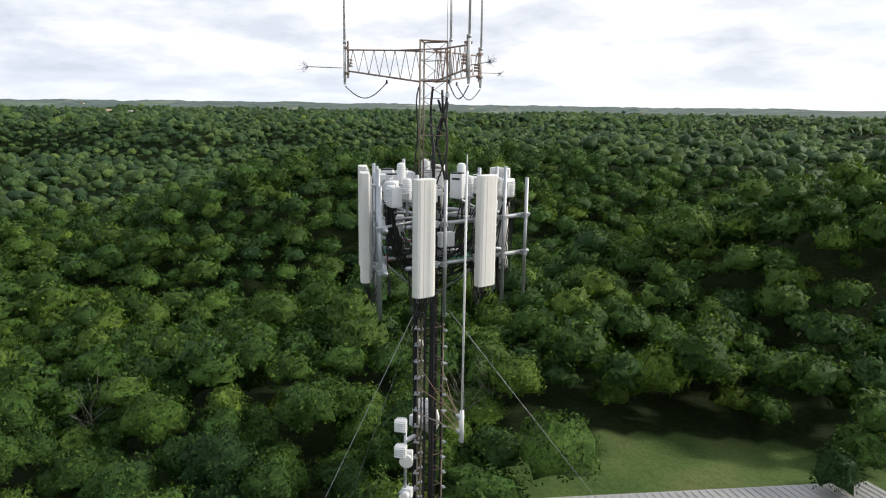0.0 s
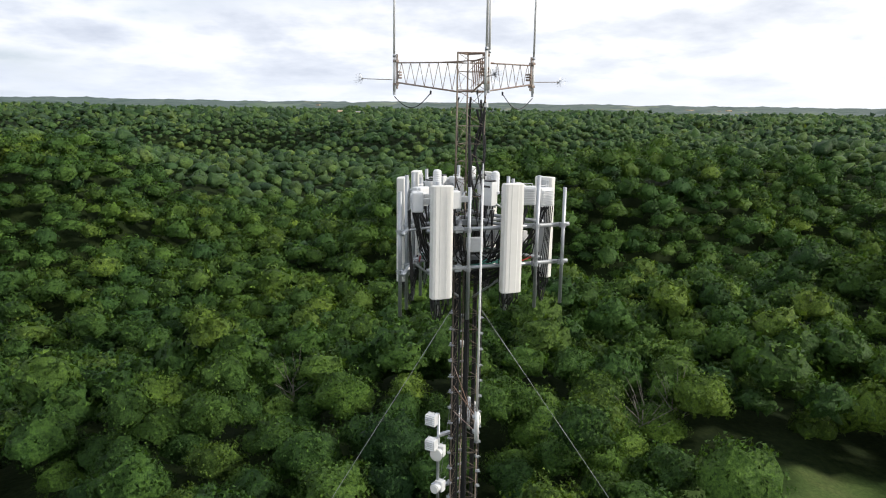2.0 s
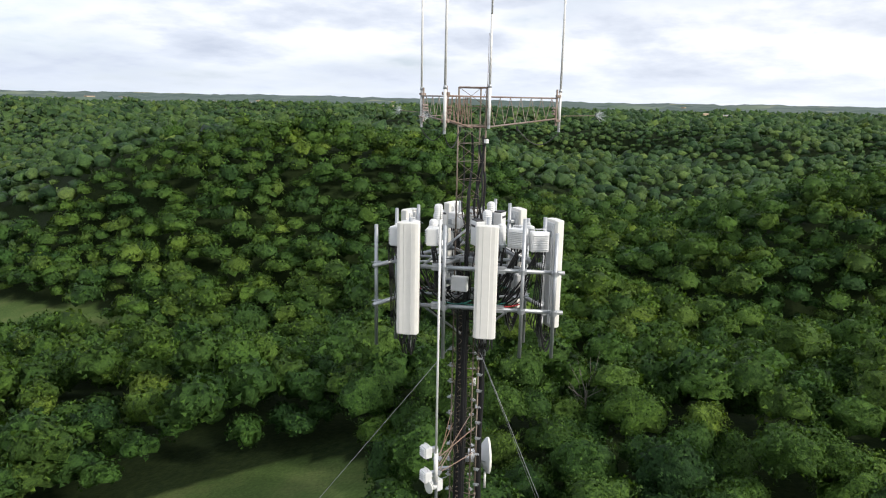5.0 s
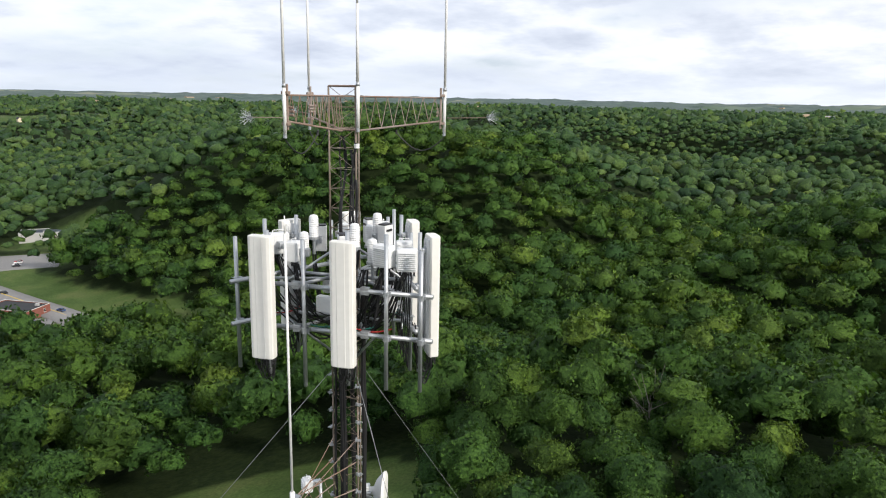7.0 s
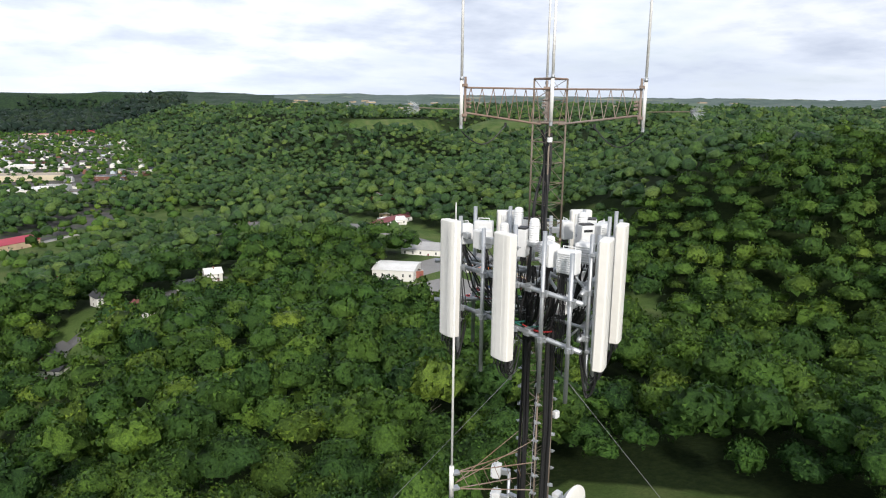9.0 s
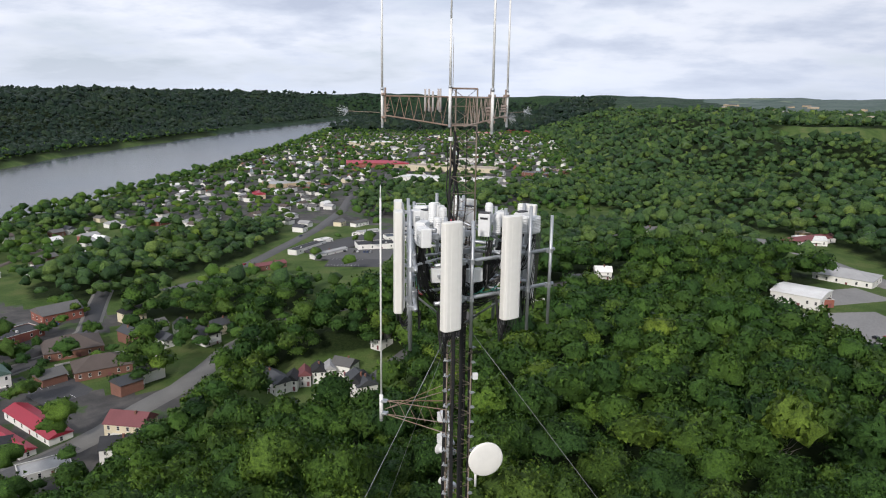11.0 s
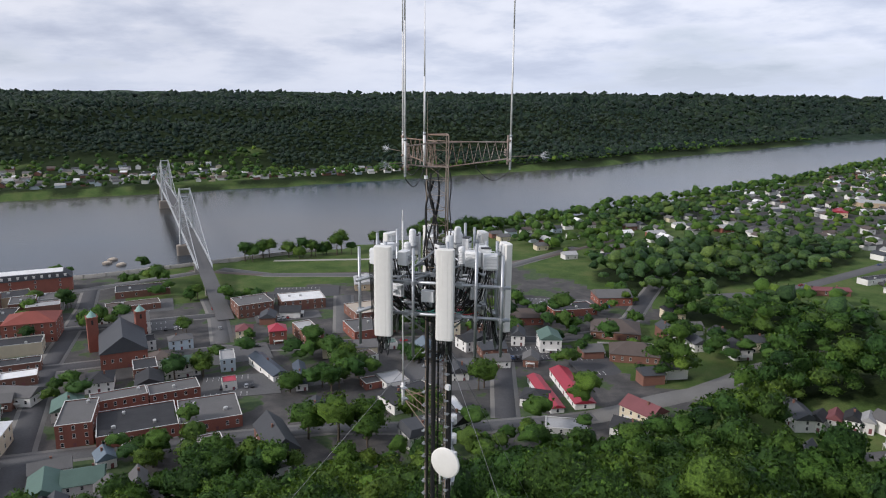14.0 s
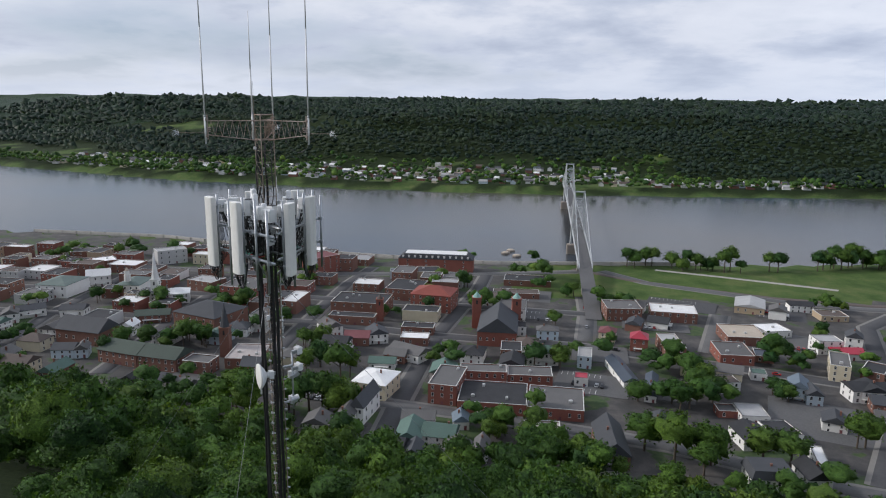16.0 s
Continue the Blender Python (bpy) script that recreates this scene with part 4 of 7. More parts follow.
def radio_slotted():
    r = new("radio_unit")
    part("body", box(bmesh.new(), 0.26, 0.19, 0.50, pose(0, 0, 0.25), 0.018), RRU, r)
    part("vent_slot", box(bmesh.new(), 0.17, 0.02, 0.045, pose(0, 0.095, 0.40), 0.004), BLACK, r)
    part("top_cover", box(bmesh.new(), 0.24, 0.17, 0.03, pose(0, 0, 0.512), 0.01), BLACK, r)
    part("bracket", box(bmesh.new(), 0.1, 0.2, 0.12, pose(0, -0.16, 0.25), 0.01), GALV, r)
    con = bmesh.new()
    for i in range(4):
        tube(con, (-0.09 + 0.06 * i, 0, 0.02), (-0.09 + 0.06 * i, 0, -0.08), 0.015, 7)
    part("connector_row", con, BLACK, r)
    return tagged(r, "tall white radio unit with a dark slot near its top", "radio unit", "radio units behind the panels")


def radio_round():
    r = new("surge_arrester_dome")
    bm = bmesh.new()
    z, prev = 0.0, None
    prof = []
    for i in range(9):
        prof += [(0.095, i * 0.042), (0.086, i * 0.042 + 0.03)]
    prof += [(0.085, 0.385), (0.07, 0.41), (0.03, 0.425), (0.001, 0.428)]
    rings = [[bm.verts.new((x * math.cos(a), x * math.sin(a), zz)) for a in [2 * math.pi * j / 14 for j in range(14)]] for x, zz in prof]
    for a, b in zip(rings[:-1], rings[1:]):
        for j in range(14):
            bm.faces.new((a[j], a[(j + 1) % 14], b[(j + 1) % 14], b[j]))
    bm.faces.new(rings[0][::-1])
    part("dome", bm, RRU, r, "white ribbed dome")
    part("base_flange", tube(bmesh.new(), (0, 0, -0.05), (0, 0, 0.0), 0.11, 14), GALV, r)
    part("bracket", tube(bmesh.new(), (0, 0, -0.35), (0, 0, -0.05), 0.03, 8), GALV, r)
    return tagged(r, "white ribbed dome enclosure on a pipe", "enclosure", "domes on the mount")


def flat_box():
    r = new("power_box")
    part("case", box(bmesh.new(), 0.34, 0.15, 0.30, pose(0, 0, 0.15), 0.012), RRU, r)
    part("lid", box(bmesh.new(), 0.31, 0.02, 0.27, pose(0, 0.08, 0.15), 0.008), RRU, r)
    part("bracket", box(bmesh.new(), 0.12, 0.14, 0.06, pose(0, -0.13, 0.15), 0.008), GALV, r)
    return tagged(r, "flat white cable box among black cables", "junction box", "boxes on the mount")


def place(build, spots):
    first = None
    for k, s, n, z, turn in spots:
        m = face(k) @ pose(-s, n, z, 0, 0, -turn)
        if first is None:
            first = build()
            first.matrix_world = m
        else:
            copy_thing(first, m)


place(lambda: radio_finned(0.36, 0.22, 0.40, "white finned radio unit with a carrying handle"),
      [(k, s, n, z, a) for k in range(3) for s, n, z, a in ((1.00, 0.86, 147.98, 20), (1.42, 0.84, 147.93, -15))])
place(lambda: radio_finned(0.30, 0.24, 0.36, "small white finned radio unit beside a panel", 7),
      [(0, -0.70, 0.92, 147.98, 90), (1, -0.66, 0.90, 148.0, 80), (2, -0.70, 0.92, 147.96, 100)])
place(radio_slotted, [(0, 0.18, 0.72, 147.98, 60), (1, 0.10, 0.78, 147.92, 40), (2, 0.16, 0.74, 147.98, 50), (1, -1.18, 0.80, 147.9, -70)])
place(radio_round, [(k, s, n, z, 0) for k in range(3) for s, n, z in ((0.66, 0.52, 147.98), (0.36, 0.62, 148.26))])
place(flat_box, [(0, -0.15, 0.78, 147.02, 10), (1, -0.10, 0.72, 147.06, -15), (2, -0.12, 0.78, 147.0, 5), (2, 0.95, 0.55, 147.1, 70), (0, 1.05, 0.50, 147.08, 80)])


# -- cables --
def build_cables():
    rs = random.Random(9)
    for k in range(3):
        m = face(k)
        def at(s, n, z):
            return m @ Vector((-s, n, z))
        for s in (-1.12, 0.42):
            loom = new("jumper_cables")
            tagged(loom, "black jumper cables looping below a panel antenna", "cables", "cable looms")
            for i in range(12):
                x = s - 0.17 + 0.34 * rs.random()
                deep = 0.28 + 0.34 * rs.random()
                bm = sweep(bmesh.new(), sag(at(x, 1.30 + 0.06 * rs.random(), P_LOW - 0.14), at(s + 0.28 * (rs.random() - 0.5), 1.02, P_LOW + 0.15 + 0.5 * rs.random()), deep, 10), 0.011)
                part("cable", bm, CABLE, loom)
        loom = new("radio_cables")
        tagged(loom, "tangle of black cables running from the radios to the mast", "cables", "cable looms")
        for i in range(34):
            s = rs.choice((1.0, 1.42, -0.7, 0.18, 0.66)) + 0.12 * (rs.random() - 0.5)
            top = at(s, 0.84 + 0.1 * rs.random(), 147.9)
            knee = at(s * 0.8 + 0.25 * (rs.random() - 0.5), 0.72 + 0.25 * rs.random(), 146.9 + 0.6 * rs.random())
            inner = at(0.28 * (rs.random() - 0.5), 0.22 + 0.1 * rs.random(), 146.2 + 0.9 * rs.random())
            pts = [top + (knee - top) * (j / 5) for j in range(5)] + sag(knee, inner, 0.12 + 0.3 * rs.random(), 8)
            part("cable", sweep(bmesh.new(), pts, 0.012 + 0.006 * (i % 3 == 0)), CABLE, loom)
        for i in range(4):
            pts = sag(at(-0.4 + 0.3 * i, 0.95, BAR_LO + 0.07), at(0.1 + 0.35 * i, 0.85, BAR_LO + 0.1), 0.06, 7)
            part("ground_lead", sweep(bmesh.new(), pts, 0.014), TEAL if i < 3 else REDC, loom, "green ground lead" if i < 3 else "red lead")
        for i in range(5):
            pts = [at(1.35 + 0.05 * i, 1.0, 147.95)] + sag(at(1.4 + 0.03 * i, 0.98, 147.4), at(1.2 + 0.06 * i, 0.9, 146.5), 0.32 + 0.1 * i, 10, (0, 0, 0))
            part("cable", sweep(bmesh.new(), pts, 0.011), CABLE, loom)
    # feeders down the mast
    feed = new("feeder_cables")
    tagged(feed, "thick black feeder cables strapped down the mast", "cables")
    spots = [yawed(a, r) for a, r in ((93, 0.24), (96, 0.29), (88, 0.28), (99, 0.25), (84, 0.25), (-27, 0.25), (-24, 0.29), (-31, 0.28), (-147, 0.25), (-150, 0.29), (-143, 0.28),
                                      (60, 0.31), (-60, 0.33), (-57, 0.36), (-63, 0.36), (178, 0.34), (182, 0.36))]
    for i, p in enumerate(spots):
        pts = []
        for j in range(60):
            z = 147.2 - 0.9 * j
            if z < BASE_Z + 1:
                break
            pts.append(AXIS + Vector((p.x + 0.012 * math.sin(j * 1.7 + i), p.y + 0.012 * math.cos(j * 2.1 + i), z)))
        part("feeder", sweep(bmesh.new(), pts, 0.026 if i % 3 else 0.036, 6), CABLE, feed)
    # feeders up to the whips
    up = new("whip_feeders")
    tagged(up, "black feeder cables climbing the upper mast to the whips", "cables")
    for i, (a, end) in enumerate(((93, 150.2), (150, 150.1), (160, 150.15), (140, 149.9), (-20, 150.2), (152, 149.95), (85, 149.9))):
        pts = []
        for j in range(22):
            t = j / 21
            z = 147.0 + (end - 147.0) * t
            w = 0.10 * math.sin(t * 5.5 + i) + 0.05 * math.sin(t * 13 + 2 * i)
            pts.append(AXIS + yawed(a + 30 * w, 0.20 + 0.10 * (i % 2) + w, z))
        part("feeder", sweep(bmesh.new(), pts, 0.026 if i < 3 or i == 5 else 0.016, 6), CABLE, up)
    part("feeder_collar", tube(bmesh.new(), AXIS + yawed(155, 0.36, 150.0), AXIS + yawed(155, 0.36, 150.08), 0.05, 10), RRU, up)


build_cables()


# -- whips, their arms and static dissipators --
def build_whip(place_at, base, top, thick, label):
    w = new("whip_antenna")
    w.location = (place_at[0], place_at[1], base)
    L = top - base
    part("base_tube", tube(bmesh.new(), (0, 0, 0), (0, 0, 0.75), thick * 1.25, 12), FIBRE, w, smooth=True)
    part("ferrule", tube(bmesh.new(), (0, 0, 0.74), (0, 0, 0.80), thick * 1.4, 12), GALV, w, smooth=True)
    part("rod", tube(bmesh.new(), (0, 0, 0.8), (0, 0, L * 0.55), thick, 10, thick * 0.9), FIBRE, w, smooth=True)
    part("tip", tube(bmesh.new(), (0, 0, L * 0.55), (0, 0, L), thick * 0.8, 8, thick * 0.35), FIBRE, w, smooth=True)
    part("bottom_cap", tube(bmesh.new(), (0, 0, -0.07), (0, 0, 0.0), thick * 1.2, 10), GALV, w)
    return tagged(w, label, "whip antenna", "whip antennas on top")


def build_top():
    ends = {}
    for a, tip in ((93, (-1.71, -0.25)), (-27, (0.81, 1.46)), (-147, (0.98, -1.66))):
        e = Vector((tip[0], tip[1], 0))
        d = (e - AXIS).normalized()
        side = Vector((-d.y, d.x, 0))
        arm = new("outrigger_arm")
        arm.location = AXIS + d * 0.19 + Vector((0, 0, 150.3))
        o = arm.location
        L = (e - AXIS).length - 0.19 - 0.07
        part("top_chord", tube(bmesh.new(), (0, 0, 0.62), d * L + Vector((0, 0, 0.62)), 0.016, 8), RUST, arm)
        part("bottom_chord", tube(bmesh.new(), (0, 0, 0.0), d * L + Vector((0, 0, 0.2)), 0.018, 8), RUST, arm)
        n = 7
        pts = []
        for i in range(n * 2 + 1):
            t = i / (n * 2)
            lowz = 0.2 * t
            pts.append(d * L * t + Vector((0, 0, 0.62 if i % 2 else lowz)))
        for p, q in zip(pts[:-1], pts[1:]):
            part("lattice_bar", tube(bmesh.new(), p, q, 0.007, 5), RUST, arm)
        part("end_post", tube(bmesh.new(), d * L + Vector((0, 0, 0.06)), d * L + Vector((0, 0, 0.8)), 0.022, 8), RUST, arm)
        for s in (-1, 1):
            part("root_strut", tube(bmesh.new(), side * s * 0.28 + Vector((0, 0, 0.62)), d * 0.55 + Vector((0, 0, 0.62)), 0.013, 6), RUST, arm)
        for z in (0.16, 0.66):
            part("whip_clamp", box(bmesh.new(), 0.13, 0.09, 0.05, Matrix.Translation(d * (L + 0.03) + Vector((0, 0, z))) @ pose(0, 0, 0, 0, 0, a), 0.008), RUST, arm)
        for z in (0.30, 0.36, 0.42):
            part("insulator", tube(bmesh.new(), d * (L - 0.06) + Vector((0, 0, z)) - side * 0.08, d * (L - 0.06) + Vector((0, 0, z)) + side * 0.08, 0.022, 6), RUST, arm)
        tagged(arm, "rusty steel lattice outrigger arm at the mast top", "outrigger", "outrigger arms")
        # the feeder that hangs from the whip back to the mast
        lead = new("whip_lead")
        part("lead", sweep(bmesh.new(), sag(e + Vector((0, 0, 150.2)), AXIS + d * 0.9 + Vector((0, 0, 150.28)), 0.28, 10), 0.011), CABLE, lead)
        part("clip", tube(bmesh.new(), AXIS + d * 0.9 + Vector((0, 0, 150.25)), AXIS + d * 0.9 + Vector((0, 0, 150.33)), 0.02, 6), CABLE, lead)
        tagged(lead, "black lead drooping from a whip to its arm", "cable", "whip leads")
        build_whip((e.x, e.y), 150.3, 156.4, 0.024, "tall white whip antenna clamped to an outrigger")
        # dissipator
        dz = new("static_dissipator")
        dz.location = e + Vector((0, 0, 150.56))
        root, tipv = d * 0.05, d * 0.78 + Vector((0, 0, 0.02))
        part("boom", tube(bmesh.new(), root, tipv, 0.008, 6), DKLAT, dz)
        rs = random.Random(int(a) + 500)
        br = bmesh.new()
        for i in range(70):
            v = Vector((rs.gauss(0, 1), rs.gauss(0, 1), rs.gauss(0, 1))).normalized() * 0.9 + d * 0.75
            tube(br, tipv, tipv + v * (0.10 + 0.08 * rs.random()), 0.0022, 3, 0.001)
        part("bristles", br, GALV, dz, "spray of fine steel bristles")
        tagged(dz, "thin boom with a spray of fine steel bristles", "dissipator", "static dissipators")
    build_whip((-0.12, -0.51), 150.36, 154.25, 0.026, "white whip antenna clamped to the mast top")


build_top()


# -- the long omni below its side arm, the dish and small links --
def build_side_gear():
    om = Vector((-1.768, -0.234, 0))
    w = new("omni_antenna")
    w.location = (om.x, om.y, 143.25)
    part("base_tube", tube(bmesh.new(), (0, 0, 0), (0, 0, 0.62), 0.046, 12), FIBRE, w, smooth=True)
    part("rod", tube(bmesh.new(), (0, 0, 0.6), (0, 0, 5.4), 0.023, 10), FIBRE, w, smooth=True)
    part("tip", tube(bmesh.new(), (0, 0, 5.4), (0, 0, 5.7), 0.018, 8, 0.008), FIBRE, w, smooth=True)
    part("bottom_cap", tube(bmesh.new(), (0, 0, -0.06), (0, 0, 0), 0.045, 10), GALV, w)
    tagged(w, "long slender white omni antenna on a side arm", "omni antenna")
    arm = new("side_arm")
    d = (om - AXIS).normalized()
    arm.location = AXIS + Vector((0, 0, 143.3))
    L = (om - AXIS).length - 0.08
    side = Vector((-d.y, d.x, 0))
    for s in (-1, 1):
        part("chord", tube(bmesh.new(), d * 0.15 + side * s * 0.26 + Vector((0, 0, 0.45)), d * L + Vector((0, 0, 0.42)), 0.012, 6), RUST, arm)
        part("chord", tube(bmesh.new(), d * 0.15 + side * s * 0.26 + Vector((0, 0, -0.15)), d * L + Vector((0, 0, 0.08)), 0.012, 6), RUST, arm)
        part("diagonal", tube(bmesh.new(), d * 0.15 + side * s * 0.26 + Vector((0, 0, 0.95)), d * L + Vector((0, 0, 0.2)), 0.008, 6), RUST, arm)
    for i in range(6):
        t0 = 0.25 + (L - 0.3) * i / 6
        part("lattice_bar", tube(bmesh.new(), d * t0 + Vector((0, 0, -0.1 + 0.03 * i)), d * (t0 + 0.2) + Vector((0, 0, 0.44)), 0.006, 5), RUST, arm)
    cl = bmesh.new()
    for z in (0.1, 0.42):
        box(cl, 0.15, 0.15, 0.05, Matrix.Translation(d * L + Vector((0, 0, z))), 0.01)
    part("clamp", cl, GALV, arm)
    tagged(arm, "brown steel lattice side arm holding an omni antenna", "side arm")

    def dish(pos, yaw, dia, drum, label):
        b = new("dish_antenna")
        m = Matrix.Translation(pos) @ pose(0, 0, 0, 0, 0, yaw)
        prof = [(0.0, 0.03), (0.3, 0.028), (0.47, 0.012), (0.5, 0.0), (0.5, -0.05 * drum), (0.46, -0.09 * drum), (0.3, -0.22), (0.12, -0.30), (0.0, -0.31)]
        for nm, sl, mat in (("radome", prof[:5], RADOME), ("reflector", prof[4:], RRU)):
            bm = bmesh.new()
            seg = 40
            rings = [[bm.verts.new((r * dia * math.cos(2 * math.pi * j / seg), y * dia, r * dia * math.sin(2 * math.pi * j / seg))) for j in range(seg)] for r, y in sl]
            for p, q in zip(rings[:-1], rings[1:]):
                for j in range(seg):
                    bm.faces.new((p[j], q[j], q[(j + 1) % seg], p[(j + 1) % seg]))
            bmesh.ops.remove_doubles(bm, verts=bm.verts, dist=0.0005)
            bmesh.ops.recalc_face_normals(bm, faces=bm.faces)
            part(nm, bm, mat, b, smooth=True)
        hub = tube(bmesh.new(), (0, -0.28 * dia, 0), (0, -0.28 * dia - 0.22, 0), 0.09, 12)
        box(hub, 0.20, 0.16, 0.26, pose(0, -0.28 * dia - 0.18, 0.0), 0.02)
        part("hub", hub, RRU, b)
        part("mount_bracket", box(bmesh.new(), 0.10, 0.30, 0.12, pose(0.12, -0.28 * dia - 0.2, -0.02), 0.01), GALV, b)
        part("side_strut", tube(bmesh.new(), (0.4 * dia, -0.08 * dia, 0), (0.1, -0.6, 0.02), 0.012, 6), GALV, b)
        b.matrix_world = m
        return tagged(b, label, "dish antenna", "dish antennas")

    dish((0.86, -0.42, 142.62), -152, 0.84, 1.0, "round white microwave dish on the mast")
    dish((-0.50, 0.52, 142.25), 62, 0.30, 1.0, "small white microwave dish on a pipe")
    dish((-0.42, 0.55, 141.35), 50, 0.22, 1.0, "small cream microwave dish on a pipe")
    pipe = new("link_pipe")
    pipe.location = (-0.22, 0.45, 141.0)
    part("pipe", tube(bmesh.new(), (0, 0, 0), (0, 0, 2.1), 0.035, 10), GALV, pipe, smooth=True)
    st = bmesh.new()
    for z in (0.3, 1.6):
        box(st, 0.10, 0.34, 0.06, pose(0.08, -0.14, z, 0, 0, 30), 0.008)
    part("stand_off", st, GALV, pipe)
    tagged(pipe, "galvanised pipe on the mast holding small dishes", "pipe")
    for z in (142.95, 142.35):
        u = radio_finned(0.26, 0.18, 0.26, "small white radio unit above a microwave dish", 5)
        u["group"] = "link radios"
        u.matrix_world = pose(-0.42, 0.62, z, 0, 0, 55)
    pole = new("short_omni")
    pole.location = (0.62, -0.42, 142.0)
    part("tube", tube(bmesh.new(), (0, 0, -0.1), (0, 0, 0.32), 0.03, 10), FIBRE, pole, smooth=True)
    part("cap", tube(bmesh.new(), (0, 0, 0.3), (0, 0, 0.4), 0.02, 8), GALV, pole)
    tagged(pole, "short white tube antenna below the dish", "antenna")


build_side_gear()

# ---- town kit ----
def wall_mat(name, base, spots, grain=0.10, scale=0.6):
    return material(name, base, 0.85, spots=spots, scale=scale, grain=grain, rnd=0.14)


BRICK = wall_mat("brown_brick", (0.20, 0.095, 0.068), (0.13, 0.070, 0.052), 0.2)
BRICK_RED = wall_mat("red_brick", (0.25, 0.088, 0.062), (0.17, 0.066, 0.050), 0.2)
SIDING = wall_mat("white_siding", (0.72, 0.71, 0.68), (0.58, 0.57, 0.54), 0.05)
CREAM = wall_mat("cream_stucco", (0.62, 0.55, 0.40), (0.50, 0.44, 0.32), 0.06)
TANW = wall_mat("tan_brick", (0.46, 0.36, 0.24), (0.36, 0.28, 0.19), 0.12)
BLUEW = wall_mat("pale_blue_siding", (0.48, 0.55, 0.60), (0.40, 0.46, 0.50), 0.05)
GREYW = wall_mat("grey_wall", (0.45, 0.45, 0.44), (0.36, 0.36, 0.35), 0.07)
ORANGE = wall_mat("orange_awning", (0.75, 0.20, 0.05), (0.62, 0.16, 0.05), 0.05)


def roof_mat(name, base, rough=0.8, spots=None, metal=0.0):
    return material(name, base, rough, metal, spots=spots, scale=0.5, grain=0.14, rnd=0.12)


R_GREY = roof_mat("grey_membrane", (0.115, 0.112, 0.11))
R_LIGHT = roof_mat("light_grey_roof", (0.36, 0.36, 0.36), spots=(0.24, 0.24, 0.24))
R_WHITE = roof_mat("white_membrane", (0.74, 0.74, 0.73), spots=(0.55, 0.54, 0.52))
R_BLACK = roof_mat("black_membrane", (0.024, 0.025, 0.028), spots=(0.045, 0.045, 0.05))
R_NAVY = roof_mat("dark_blue_metal_roof", (0.05, 0.065, 0.09), 0.5)
R_TAN = roof_mat("tan_gravel_roof", (0.42, 0.36, 0.29), spots=(0.30, 0.26, 0.21))
R_BROWN = roof_mat("brown_shingle", (0.095, 0.074, 0.064))
R_SLATE = roof_mat("slate_shingle", (0.058, 0.062, 0.070))
R_BLUE = roof_mat("blue_grey_roof", (0.14, 0.18, 0.22))
R_GREEN = roof_mat("green_shingle", (0.09, 0.15, 0.125))
R_GGREY = roof_mat("green_grey_shingle", (0.13, 0.17, 0.155))
R_DGREEN = roof_mat("dark_green_shingle", (0.055, 0.075, 0.06))
R_RED = roof_mat("red_metal_roof", (0.36, 0.028, 0.052), 0.5, spots=(0.28, 0.028, 0.045))
R_MAROON = roof_mat("maroon_shingle", (0.17, 0.06, 0.065))
R_TERRA = roof_mat("red_tile_roof", (0.25, 0.062, 0.045))
R_METAL = roof_mat("ribbed_metal_roof", (0.40, 0.40, 0.39), 0.55, spots=(0.30, 0.29, 0.28), metal=0.2)
R_MOTTLED = roof_mat("patched_roof", (0.42, 0.38, 0.36), spots=(0.16, 0.13, 0.12))
GLASS = material("window_glass", (0.02, 0.024, 0.03), 0.08, grain=0.02)
TRIM = material("painted_trim", (0.66, 0.65, 0.62), 0.6)
COPPER = material("green_copper", (0.22, 0.38, 0.33), 0.6)
UNIT = material("roof_unit_metal", (0.55, 0.55, 0.54), 0.5, 0.3)

SHARED = {}
ROOF_WORDS = {"flat": "flat", "gable": "gabled", "hip": "hipped", "mansard": "mansard"}


def plain(mat):
    return mat.name.split(".")[0].replace("_", " ")


def window_mesh():
    if "w" not in SHARED:
        bm = box(bmesh.new(), 1.15, 0.12, 1.75, pose(0, 0, 0))
        n = len(bm.faces)
        box(bm, 0.95, 0.05, 0.72, pose(0, -0.06, 0.40))
        box(bm, 0.95, 0.05, 0.72, pose(0, -0.06, -0.40))
        me = bpy.data.meshes.new("window")
        bm.faces.ensure_lookup_table()
        for i, fc in enumerate(bm.faces):
            fc.material_index = 1 if i >= n else 0
        box(bm, 1.35, 0.22, 0.12, pose(0, -0.05, -0.93))
        bm.to_mesh(me)
        bm.free()
        me.materials.append(TRIM)
        me.materials.append(GLASS)
        SHARED["w"] = me
    return SHARED["w"]


def shared(key, make, mat):
    if key not in SHARED:
        bm = make()
        me = bpy.data.meshes.new(key)
        bm.to_mesh(me)
        bm.free()
        me.materials.append(mat)
        SHARED[key] = me
    return SHARED[key]


def under(name, me, parent, m):
    o = new(name, me)
    o.parent = parent
    o.matrix_local = m
    return o


